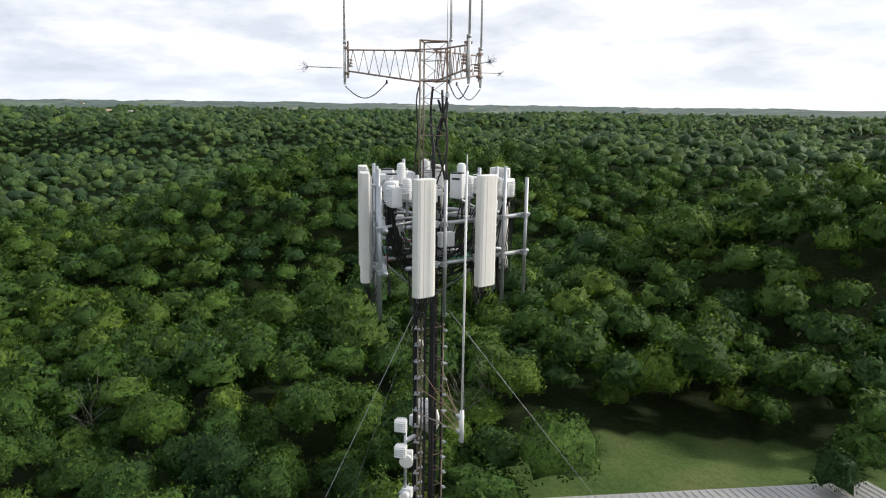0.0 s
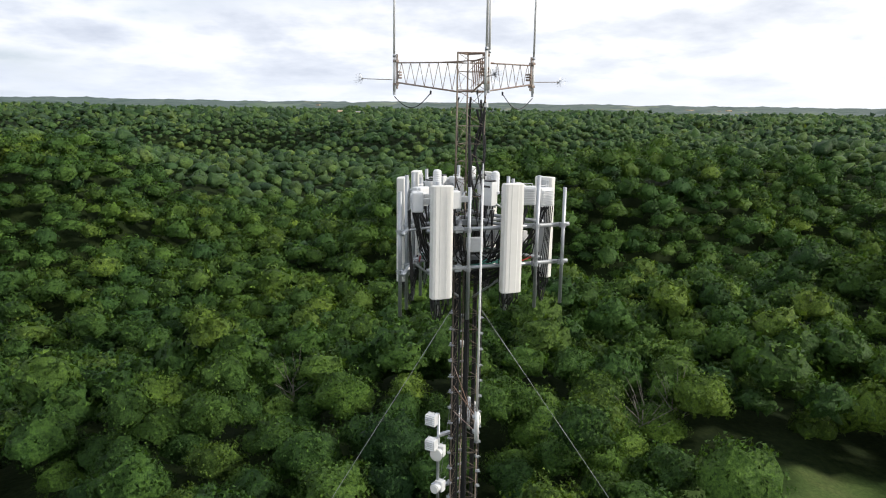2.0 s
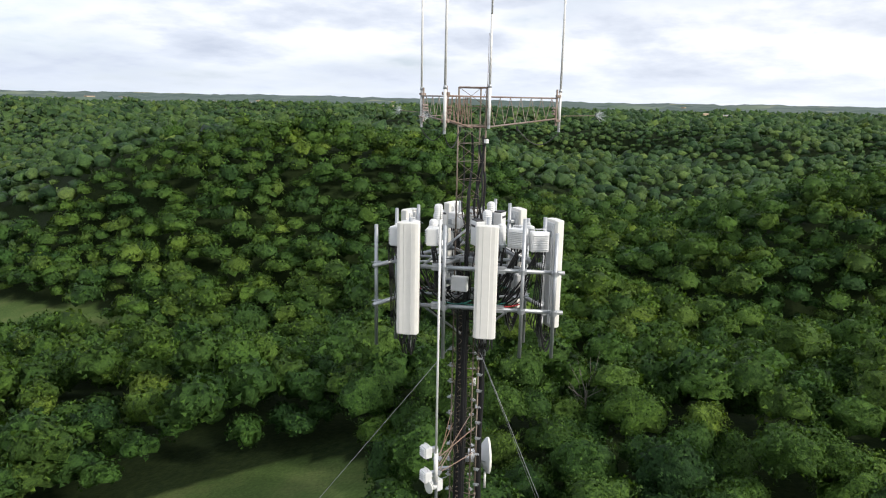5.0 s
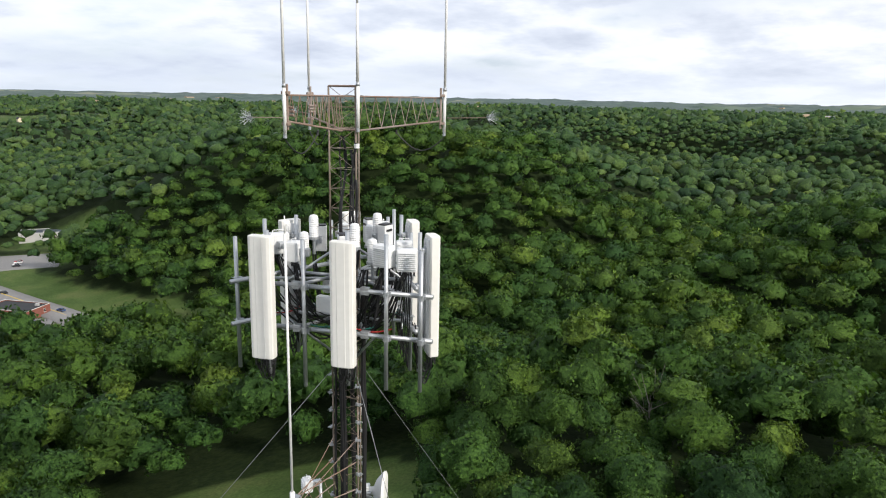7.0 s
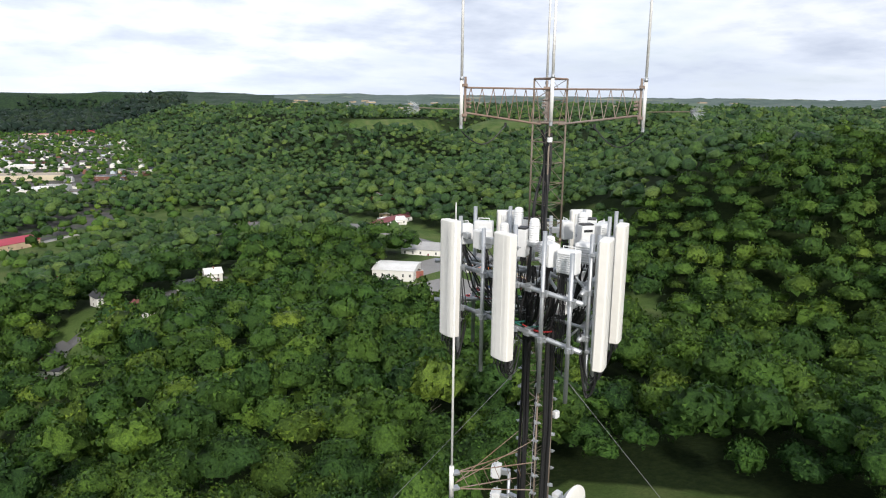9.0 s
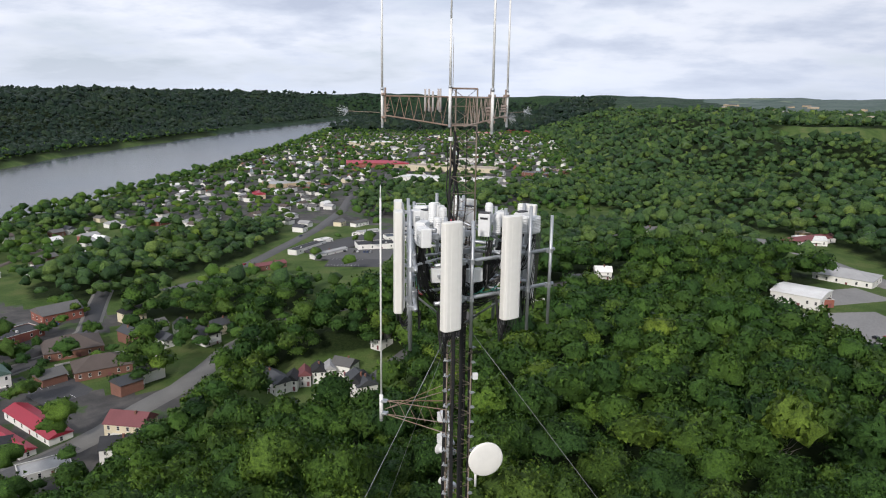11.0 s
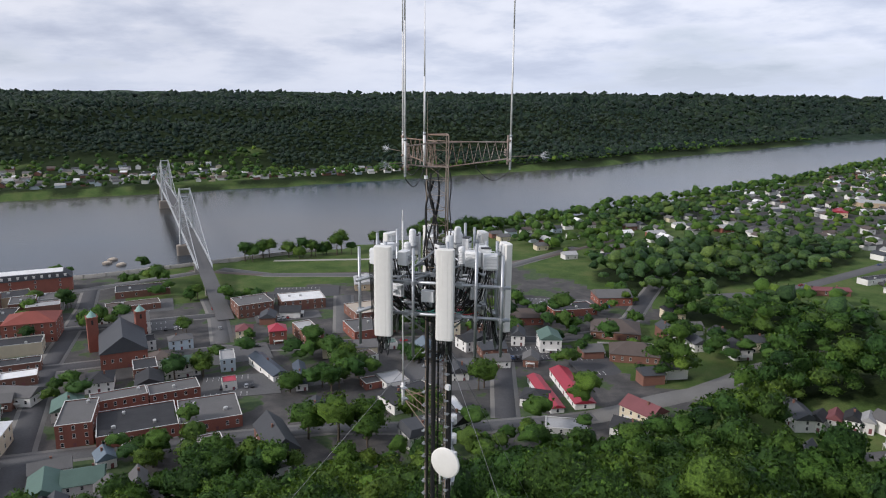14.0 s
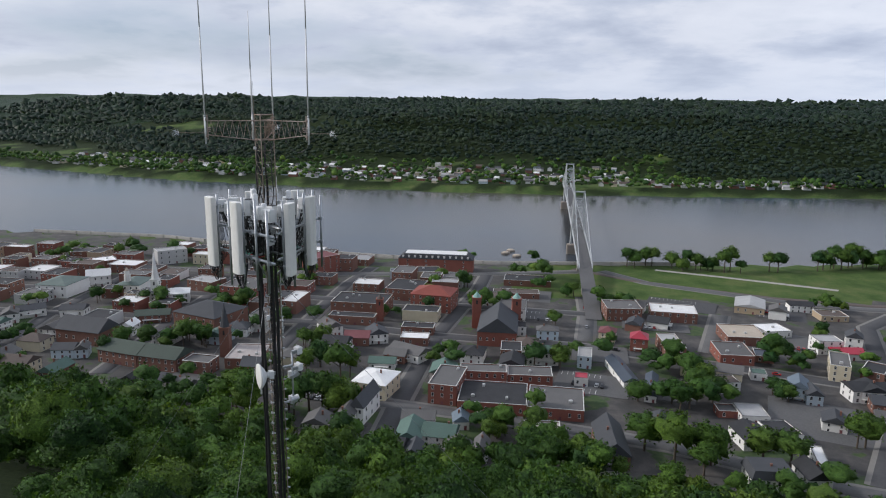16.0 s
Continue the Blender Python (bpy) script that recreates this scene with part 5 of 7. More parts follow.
def roof_block(w, d, h, kind, rise, over=0.45):
    """The roof of a block w by d whose walls end at h."""
    bm = bmesh.new()
    a, b = w / 2 + over, d / 2 + over
    if kind == "flat":
        box(bm, w - 0.5, d - 0.5, 0.12, pose(0, 0, h - 0.45))
        return bm
    if kind == "mansard":
        lo = [bm.verts.new((x, y, h)) for x, y in ((-a, -b), (a, -b), (a, b), (-a, b))]
        hi = [bm.verts.new((x * 0.84, y * 0.84, h + rise)) for x, y in ((-a, -b), (a, -b), (a, b), (-a, b))]
        for i in range(4):
            bm.faces.new((lo[i], lo[(i + 1) % 4], hi[(i + 1) % 4], hi[i]))
        bm.faces.new(hi)
        bm.faces.new(lo[::-1])
        return bm
    long_x = w >= d
    if kind == "gable_end":
        long_x = False
    L, S = (a, b) if long_x else (b, a)
    inset = S if kind == "hip" else 0.0
    inset = min(inset, L * 0.92)
    t = 0.18

    def at(u, v, z):
        return (u, v, z) if long_x else (v, u, z)
    lo = [bm.verts.new(at(u, v, h - 0.1)) for u, v in ((-L, -S), (L, -S), (L, S), (-L, S))]
    up = [bm.verts.new(at(u, v, h - 0.1 + t)) for u, v in ((-L, -S), (L, -S), (L, S), (-L, S))]
    r0, r1 = bm.verts.new(at(-L + inset, 0, h + rise + t)), bm.verts.new(at(L - inset, 0, h + rise + t))
    for i in range(4):
        bm.faces.new((lo[i], lo[(i + 1) % 4], up[(i + 1) % 4], up[i]))
    bm.faces.new(lo[::-1])
    bm.faces.new((up[0], up[1], r1, r0))
    bm.faces.new((up[2], up[3], r0, r1))
    bm.faces.new((up[1], up[2], r1))
    bm.faces.new((up[3], up[0], r0))
    bmesh.ops.recalc_face_normals(bm, faces=bm.faces)
    return bm


def wall_block(w, d, h, kind, rise):
    bm = bmesh.new()
    if kind == "flat":
        box(bm, w, d, h + 2.0, pose(0, 0, h / 2 - 1.0))
        bm.faces.ensure_lookup_table()
        top = max(bm.faces, key=lambda fc: fc.calc_center_median().z)
        res = bmesh.ops.inset_individual(bm, faces=[top], thickness=0.3)
        bmesh.ops.translate(bm, verts=top.verts, vec=(0, 0, -0.6))
        return bm
    box(bm, w, d, h + 2.0, pose(0, 0, h / 2 - 1.0))
    if kind == "gable":
        long_x = w >= d
        a, b = (w / 2, d / 2) if long_x else (d / 2, w / 2)

        def at(u, v, z):
            return (u, v, z) if long_x else (v, u, z)
        for s in (-1, 1):
            tri = [bm.verts.new(at(s * (a - 0.02), -b, h - 0.05)), bm.verts.new(at(s * (a - 0.02), b, h - 0.05)), bm.verts.new(at(s * (a - 0.02), 0, h + rise))]
            tri2 = [bm.verts.new(at(s * (a - 0.3), -b, h - 0.05)), bm.verts.new(at(s * (a - 0.3), b, h - 0.05)), bm.verts.new(at(s * (a - 0.3), 0, h + rise))]
            bm.faces.new(tri)
            bm.faces.new(tri2)
            for i in range(3):
                bm.faces.new((tri[i], tri[(i + 1) % 3], tri2[(i + 1) % 3], tri2[i]))
        bmesh.ops.recalc_face_normals(bm, faces=bm.faces)
    return bm


BUILT = []
town_rs = random.Random(77)


def building(x, y, turn, w, d, h, kind, rise, wall, roof, storeys, windows=True, low=None, full=True):
    """A building w wide and d deep; its front looks along local -y."""
    base = min(hz(x, y), hz(x + 5, y), hz(x - 5, y)) if low is None else low
    storey = h / storeys
    full = full and math.hypot(x, y) < 470
    big = w * d > 330
    home = kind != "flat" and not big
    b = new("house" if home else "commercial_building")
    b.matrix_world = pose(x, y, base, 0, 0, turn)
    part("wall", wall_block(w, d, h, kind, rise), wall, b)
    rf = part("roof", roof_block(w, d, h, kind, rise), roof, b)
    if windows:
        me = window_mesh()
        sz = min(1.0, storey / 3.0)
        for s in range(storeys):
            z = storey * (s + 0.55)
            n = max(2, min(6 if full else 4, int(w / 3.6)))
            for i in range(n):
                u = -w / 2 + w * (i + 0.5) / n
                if s == 0 and i == n // 2:
                    continue
                under("window", me, b, pose(u, -d / 2 - 0.01, z) @ Matrix.Scale(sz, 4))
            n = max(1, min(3, int(d / 5.0))) if full else 0
            for i in range(n):
                v = -d / 2 + d * (i + 0.5) / n
                for sgn in (-1, 1):
                    under("window", me, b, pose(sgn * (w / 2 + 0.01), v, z, 0, 0, 90 * sgn) @ Matrix.Scale(sz, 4))
        n = max(2, min(6 if full else 4, int(w / 3.6)))
        u = -w / 2 + w * (n // 2 + 0.5) / n
        door = shared("door", lambda: box(bmesh.new(), 1.1, 0.14, 2.1, pose(0, 0, 1.05)), R_MAROON)
        under("door", door, b, pose(u, -d / 2 - 0.01, 0.05))
    if kind == "flat":
        unit = shared("roof_unit", lambda: box(box(bmesh.new(), 1.6, 1.2, 1.0, pose(0, 0, 0.5), 0.06), 1.1, 0.8, 0.2, pose(0, 0, 1.08), 0.04), UNIT)
        for i in range(min(4, int(w * d / 190)) if full else 1):
            under("roof_unit", unit, b, pose((town_rs.random() - 0.5) * w * 0.75, (town_rs.random() - 0.5) * d * 0.75, h - 0.42, 0, 0, 90 * town_rs.randint(0, 1)))
        cap = bmesh.new()
        for sx, sy, lx, ly in ((0, -1, w, 0.34), (0, 1, w, 0.34), (-1, 0, 0.34, d - 0.7), (1, 0, 0.34, d - 0.7)):
            box(cap, lx + (0.1 if lx == w else 0), ly, 0.12, pose(sx * (w / 2 - 0.15), sy * (d / 2 - 0.15), h + 0.05))
        part("coping", cap, TRIM if wall is not SIDING else R_GREY, b)
    elif home and town_rs.random() < 0.7:
        ch = shared("chimney", lambda: box(box(bmesh.new(), 0.7, 0.7, 2.2, pose(0, 0, 0.4)), 0.85, 0.85, 0.16, pose(0, 0, 1.5)), BRICK)
        under("chimney", ch, b, pose((town_rs.random() - 0.5) * w * 0.5, (town_rs.random() - 0.5) * d * 0.2, h + rise * 0.75))
    if home and windows and w > 7 and town_rs.random() < 0.5:
        por = bmesh.new()
        box(por, w * 0.55, 1.9, 0.14, pose(0, -d / 2 - 0.95, 2.6))
        for s in (-1, 1):
            tube(por, (s * w * 0.24, -d / 2 - 1.75, 0), (s * w * 0.24, -d / 2 - 1.75, 2.55), 0.09, 6)
        part("porch", por, TRIM, b)
    label = "%s %s with a %s %s" % ({1: "low", 2: "two-storey", 3: "three-storey"}.get(storeys, "tall"), plain(wall), ROOF_WORDS[kind], plain(roof))
    label += " house" if home else " building"
    tagged(b, label, "house" if home else "building", "houses of the town" if home else "buildings of the town")
    BUILT.append((x, y, max(w, d) * 0.5 + 1.0))
    return b


def free(x, y, r):
    return all((x - bx) ** 2 + (y - by) ** 2 > (r + br) ** 2 for bx, by, br in BUILT)


ROADS = []
SIDEWALK = material("pavement_concrete", (0.17, 0.165, 0.155), 0.9, spots=(0.11, 0.108, 0.104), scale=0.3, space="World")


def ribbon(name, pts, width, mat, label, lift=0.12, kerb=True):
    """A road strip laid on the ground along its middle line, with a raised edge."""
    dense = []
    for (ax, ay), (bx, by) in zip(pts[:-1], pts[1:]):
        n = max(1, int(math.hypot(bx - ax, by - ay) / 9))
        dense += [(ax + (bx - ax) * i / n, ay + (by - ay) * i / n) for i in range(n)]
    dense.append(pts[-1])
    P2 = np.array(dense)
    T = np.gradient(P2, axis=0)
    T /= np.linalg.norm(T, axis=1)[:, None]
    N = np.stack([-T[:, 1], T[:, 0]], -1)
    rows = []
    offs = (-width / 2 - 0.4, -width / 2, 0, width / 2, width / 2 + 0.4)
    for o in offs:
        q = P2 + N * o
        rows.append(np.concatenate([q, (height(q[:, 0], q[:, 1]) + (lift if abs(o) <= width / 2 else -0.6))[:, None]], 1))
    zc = np.max([r[:, 2] for r in rows[1:4]], axis=0)
    for r in rows[1:4]:
        r[:, 2] = zc
    V = np.stack(rows, 1).reshape(-1, 3)
    m = len(offs)
    F = [(i * m + j, i * m + j + 1, (i + 1) * m + j + 1, (i + 1) * m + j) for i in range(len(P2) - 1) for j in range(m - 1)]
    ob = new(name, mesh_from(name, V, np.array(F).ravel(), [4] * len(F), [mat]))
    if name == "pavement":
        return tagged(ob, label, name, kind="structure")
    ROADS.append((P2, width / 2))
    if name == "road" and pts[0][0] < -200 and pts[0][1] < 380 and mat is not CONCRETE:
        ribbon("pavement", pts, width + 3.8, SIDEWALK, "pale concrete pavements on both sides of the street", lift=0.04)
    if name == "road" and width > 12:
        line = ribbon("pavement", pts, 0.26, PAINT_Y, "faded yellow middle line of the road", lift=lift + 0.22)
    return tagged(ob, label, name, kind="structure")


def off_road(x, y, r):
    for P2, hw in ROADS:
        if np.min(np.hypot(P2[:, 0] - x, P2[:, 1] - y)) < r + hw + 3:
            return False
    return True


LOTS = []


def lot(x, y, w, d, turn, mat=ASPHALT, label="dark asphalt parking lot with worn paint", bays=0):
    """A parking lot, with painted bays."""
    o = new("parking_lot")
    LOTS.append((x, y, max(w, d) / 2))
    zc = max(hz(x + sx * w / 2.2, y + sy * d / 2.2) for sx in (-1, 0, 1) for sy in (-1, 0, 1)) + 0.06
    o.matrix_world = pose(x, y, zc, 0, 0, turn)
    part("surface", box(bmesh.new(), w, d, 1.6, pose(0, 0, -0.8)), mat, o)
    line = shared("bay_line", lambda: box(bmesh.new(), 0.14, 4.8, 0.02, pose(0, 0, 0.012)), PAINT_W)
    for i in range(bays):
        for s in (-1, 1):
            under("bay_line", line, o, pose(-w / 2 + 2 + 2.7 * i, s * (d / 2 - 3.2), 0))
    return tagged(o, label, "parking lot", kind="structure")


def build_car(x, y, turn, paint, label):
    z = surface(x, y)
    c = new("car")
    c.matrix_world = pose(x, y, z, 0, 0, turn)

    def body():
        bm = bmesh.new()
        box(bm, 4.4, 1.78, 0.62, pose(0, 0, 0.60), 0.16)
        return bm

    def cabin():
        bm = bmesh.new()
        lo = [bm.verts.new(v) for v in ((-1.7, -0.78, 0.86), (1.05, -0.78, 0.86), (1.05, 0.78, 0.86), (-1.7, 0.78, 0.86))]
        hi = [bm.verts.new(v) for v in ((-1.2, -0.64, 1.42), (0.4, -0.64, 1.42), (0.4, 0.64, 1.42), (-1.2, 0.64, 1.42))]
        for i in range(4):
            bm.faces.new((lo[i], lo[(i + 1) % 4], hi[(i + 1) % 4], hi[i]))
        bm.faces.new(hi)
        return bm
    under("body", shared("car_body_" + paint.name, body, paint), c, pose(0, 0, 0))
    under("cabin_glass", shared("car_cabin", cabin, GLASS), c, pose(0, 0, 0))
    under("roof_panel", shared("car_roof_" + paint.name, lambda: box(bmesh.new(), 1.6, 1.26, 0.06, pose(-0.4, 0, 1.43), 0.02), paint), c, pose(0, 0, 0))
    wheel = shared("car_wheel", lambda: tube(bmesh.new(), (0, -0.1, 0), (0, 0.1, 0), 0.32, 12), BLACK)
    for sx in (-1.35, 1.35):
        for sy in (-0.82, 0.82):
            under("wheel", wheel, c, pose(sx, sy, 0.32))
    tagged(c, label, "car", "parked cars")


# ---- streets, lots and river works ----
ribbon("road", [(-368, 84), (-425, 96), (-470, 102)], 9, OLD_ASPHALT, "grey asphalt street leading up to the bridge")
ribbon("road", [(-395, -80), (-372, 0), (-358, 80), (-340, 122), (-323, 166), (-304, 206), (-277, 240), (-268, 275), (-280, 312), (-312, 360), (-350, 420), (-420, 560), (-470, 760)], 9, ASPHALT, "grey asphalt main street with worn markings")
ribbon("road", [(-545, 36), (-490, 27), (-377, -1), (-279, -16), (-225, -22)], 9, ASPHALT, "narrow asphalt street between brick buildings")
ribbon("road", [(-300, -130), (-273, -26), (-255, 38), (-236, 92), (-206, 143), (-195, 172), (-183, 203), (-176, 245), (-185, 300), (-178, 360), (-120, 420)], 8, OLD_ASPHALT, "grey asphalt street along the foot of the hill")
ribbon("road", [(-350, 150), (-428, 184)], 10, OLD_ASPHALT, "short asphalt street with kerbs")
ribbon("road", [(-558, 132), (-517, 159), (-462, 244), (-445, 289), (-440, 340), (-470, 440)], 8, OLD_ASPHALT, "riverside road behind the flood wall")
ribbon("road", [(-430, 300), (-402, 266), (-309, 222), (-260, 198), (-206, 160)], 9, ASPHALT, "asphalt street with parked cars")
ribbon("road", [(-289, 397), (-270, 450), (-273, 520), (-280, 640), (-300, 760), (-340, 900), (-360, 1100), (-420, 1500), (-520, 2000)], 11, OLD_ASPHALT, "wide pale asphalt road through trees")
ribbon("road", [(-455, -100), (-440, 18), (-425, 96)], 8, ASPHALT, "asphalt street between brick blocks")
ribbon("road", [(-470, -330), (-400, -320), (-300, -290)], 8, ASPHALT, "asphalt street on the town's west side")
ribbon("road", [(-560, -60), (-500, -72), (-385, -84), (-290, -92)], 8, ASPHALT, "asphalt street between brick blocks")
ribbon("road", [(-600, -165), (-520, -160), (-400, -165), (-300, -165)], 8, ASPHALT, "asphalt street between brick blocks")
ribbon("road", [(-620, -250), (-520, -245), (-400, -245), (-320, -235)], 8, ASPHALT, "asphalt street between brick blocks")
ribbon("road", [(-480, -420), (-462, -250), (-455, -100)], 8, ASPHALT, "asphalt street across the brick blocks")
ribbon("road", [(-420, -420), (-402, -250), (-395, -80)], 8, ASPHALT, "asphalt street across the brick blocks")
ribbon("road", [(-540, -300), (-530, -100), (-540, 30), (-556, 120)], 8, OLD_ASPHALT, "asphalt street near the flood wall")
ribbon("road", [(186, 200), (163, 253), (165, 327), (168, 382), (154, 427), (136, 459), (100, 540), (60, 640), (0, 760)], 13, VALLEY_ROAD, "two-lane valley highway curving past shops", lift=0.9)
ribbon("road", [(-124, 212), (-114, 236), (-98, 262), (-82, 296), (-66, 322), (-43, 343), (-12, 372), (10, 388)], 6, OLD_ASPHALT, "narrow street before a row of small houses")
ribbon("road", [(28, 560), (10, 620), (-20, 700), (-110, 720), (-170, 640)], 8, CONCRETE, "pale curving drive past the playing field")
ribbon("path", [(-258, 262), (-240, 285), (-222, 290), (-205, 275), (-212, 258)], 2.6, CONCRETE, "pale curving concrete park path")
ribbon("railway", [(-566, 110), (-524, 150), (-474, 240), (-455, 300), (-450, 380), (-480, 500)], 6, R_BROWN, "rusty brown railway bed behind the flood wall")
ribbon("road", [(-500, 300), (-540, 230), (-566, 180)], 5, CONCRETE, "pale riverside lane through the grass")

lot(-398, 133, 40, 16, 78, OLD_ASPHALT, bays=9)
lot(-213, 600, 150, 32, 66, label="grey asphalt yard between low white sheds")
lot(-450, 165, 46, 26, 66, ASPHALT, bays=12)
lot(-430, 225, 30, 24, 66, ASPHALT, bays=7)
lot(-370, 195, 34, 40, 66, OLD_ASPHALT, bays=9)
lot(-345, 88, 30, 26, 80, OLD_ASPHALT)
lot(-300, 75, 36, 26, 72, OLD_ASPHALT, bays=8)
lot(-290, 110, 22, 18, 72, OLD_ASPHALT)
lot(-262, 165, 40, 40, 66, OLD_ASPHALT)
lot(-262, 222, 44, 20, 66, ASPHALT, bays=10)
lot(-232, 235, 22, 26, 66, ASPHALT, bays=5)
lot(-285, -48, 36, 18, 75, OLD_ASPHALT, bays=8)
lot(-330, 300, 50, 18, 55, OLD_ASPHALT, bays=12)
lot(-470, 60, 36, 30, 80, OLD_ASPHALT, bays=8)
lot(-420, 60, 34, 18, 80, OLD_ASPHALT, bays=8)
lot(-500, -20, 30, 24, 80, OLD_ASPHALT)
lot(-200, 535, 60, 46, 10, OLD_ASPHALT)
lot(-190, 505, 44, 26, 10, ASPHALT, bays=10)
lot(120, 322, 40, 44, 20, VALLEY_ROAD, "grey gravel and asphalt yard")
lot(142, 300, 26, 30, 20, VALLEY_ROAD, bays=6)
lot(210, 408, 40, 36, 55, VALLEY_ROAD, "worn grey parking lot before a long shop", bays=6)
lot(125, 375, 40, 24, 30, VALLEY_ROAD, "grey gravel and asphalt yard")

# ---- buildings of the town ----
building(-419.7, 116.7, 89, 22.2, 20.0, 9.0, "flat", 0.0, BRICK, R_GREY, 2)
building(-419.0, 149.7, 79, 28.4, 20.0, 7.0, "flat", 0.0, BRICK, R_WHITE, 2)
building(-355.0, 111.6, 75, 9.4, 10.0, 8.0, "hip", 3.0, BRICK_RED, R_RED, 2)
building(-371.2, 97.6, 72, 9.2, 10.0, 6.0, "hip", 2.5, CREAM, R_MAROON, 2)
building(-351.5, 128.1, 88, 10.4, 24.0, 7.0, "flat", 0.0, BRICK, R_LIGHT, 2)
building(-375.4, 176.6, 85, 22.0, 24.0, 6.0, "flat", 0.0, BRICK, R_TAN, 1)
building(-342.6, 158.5, 84, 17.4, 22.0, 6.0, "flat", 0.0, BRICK_RED, R_GREY, 1)
building(-386.4, 198.9, 100, 16.9, 16.0, 5.0, "flat", 0.0, SIDING, R_WHITE, 1)
building(-342.0, 175.2, 75, 9.3, 12.0, 4.0, "flat", 0.0, BRICK, R_NAVY, 1)
building(-442.6, 209.2, 67, 18.4, 24.0, 5.0, "gable", 2.0, TANW, R_METAL, 1)
building(-441.1, 242.2, 81, 15.1, 10.0, 5.0, "gable", 2.0, SIDING, R_BLACK, 2)
building(-422.8, 253.5, 86, 17.1, 14.0, 4.0, "flat", 0.0, TANW, R_BROWN, 1)
building(-356.9, 216.4, 89, 13.7, 12.0, 8.0, "flat", 0.0, SIDING, R_LIGHT, 3)
building(-365.3, 236.5, 65, 8.4, 10.0, 7.0, "gable", 3.0, SIDING, R_SLATE, 2)
building(-346.7, 222.4, 87, 15.6, 10.0, 4.0, "gable", 2.0, SIDING, R_RED, 1)
building(-319.4, 203.6, 65, 9.2, 22.0, 9.0, "flat", 0.0, CREAM, R_GREY, 3)
building(-312.7, 218.2, 50, 10.2, 16.0, 7.0, "flat", 0.0, BRICK, R_BLACK, 2)
building(-288.4, 201.6, 83, 11.6, 12.0, 6.0, "gable", 2.5, SIDING, R_BLACK, 2)
building(-312.0, 91.9, 94, 7.6, 32.0, 4.0, "gable", 2.0, SIDING, R_NAVY, 1)
building(-292.0, 101.2, 73, 5.4, 26.0, 4.0, "gable", 2.0, SIDING, R_NAVY, 1)
building(-297.1, 138.6, 94, 9.0, 10.0, 6.0, "flat", 0.0, SIDING, R_BROWN, 2)
building(-313.8, 160.7, 76, 7.5, 8.0, 4.0, "flat", 0.0, SIDING, R_GREEN, 1)
building(-289.5, 168.8, 67, 8.5, 12.0, 7.0, "gable", 3.0, BLUEW, R_BLUE, 2)
building(-282.6, 172.1, 78, 6.8, 10.0, 6.0, "gable", 2.5, BLUEW, R_SLATE, 2)
building(-265.3, 137.1, 86, 11.8, 14.0, 4.0, "flat", 0.0, SIDING, R_LIGHT, 1)
building(-268.3, 127.9, 86, 9.4, 8.0, 3.5, "flat", 0.0, BRICK_RED, R_GREY, 1)
building(-240.7, 126.9, 94, 12.1, 14.0, 5.0, "gable", 2.2, SIDING, R_BLACK, 1)
building(-245.3, 140.6, 97, 11.7, 14.0, 5.0, "flat", 0.0, SIDING, R_BLACK, 1)
building(-221.8, 144.7, 75, 4.4, 16.0, 5.0, "flat", 0.0, SIDING, R_WHITE, 1)
building(-228.8, 68.1, 86, 10.9, 26.0, 6.0, "gable", 5.0, BRICK, R_SLATE, 1)
building(-213.3, 62.6, 92, 7.5, 10.0, 4.0, "gable", 2.5, SIDING, R_GREY, 1)
building(-205.9, 118.5, 87, 14.6, 11.0, 6.0, "mansard", 3.0, SIDING, R_SLATE, 2)
building(-207.2, 134.5, 92, 8.4, 12.0, 6.0, "gable", 3.0, SIDING, R_BLACK, 2)
building(-213.6, 203.1, -24, 39.8, 9.0, 3.4, "gable", 1.8, SIDING, R_RED, 1)
building(-215.4, 189.0, -22, 35.7, 6.0, 3.0, "gable", 1.2, SIDING, R_RED, 1)
building(-212.9, 181.3, 40, 11.4, 12.0, 4.0, "hip", 2.5, SIDING, R_BLACK, 1)
building(-264.2, 232.2, 59, 11.4, 14.0, 8.0, "gable", 3.0, SIDING, R_GREEN, 2)
building(-282.4, 225.2, 52, 7.4, 12.0, 6.0, "gable", 3.0, SIDING, R_SLATE, 2)
building(-289.2, 200.0, 87, 16.7, 12.0, 6.0, "gable", 2.5, SIDING, R_BLACK, 2)
building(-251.8, 209.9, 50, 7.8, 9.0, 4.0, "gable", 2.5, BRICK, R_GREY, 1)
building(-259.3, 194.1, 65, 12.1, 9.0, 4.0, "gable", 2.5, SIDING, R_GREY, 1)
building(-274.2, 201.4, 71, 13.4, 11.0, 5.0, "gable", 2.5, BRICK, R_SLATE, 1)
building(-312.9, 249.9, 63, 26.4, 16.0, 5.0, "hip", 3.5, BRICK_RED, R_BROWN, 1)
building(-339.7, 255.9, 55, 16.0, 16.0, 5.0, "gable", 3.5, SIDING, R_GREY, 1)
building(-309.4, 288.3, 74, 29.6, 15.0, 5.0, "flat", 0.0, BRICK_RED, R_BLACK, 1)
building(-314.3, 328.5, 63, 22.9, 18.0, 6.0, "gable", 3.5, BRICK_RED, R_GREY, 1)
building(-263.7, 281.3, 46, 27.3, 22.0, 4.5, "hip", 5.0, BRICK, R_BROWN, 1)
building(-229.7, 260.9, 46, 24.9, 17.0, 4.5, "hip", 4.5, BRICK, R_BROWN, 1)
building(-170.9, 204.0, 5, 15.7, 11.0, 6.0, "gable", 3.5, CREAM, R_MAROON, 2)
building(-165.0, 189.9, 26, 12.6, 10.0, 5.0, "gable", 3.0, SIDING, R_BLACK, 2)
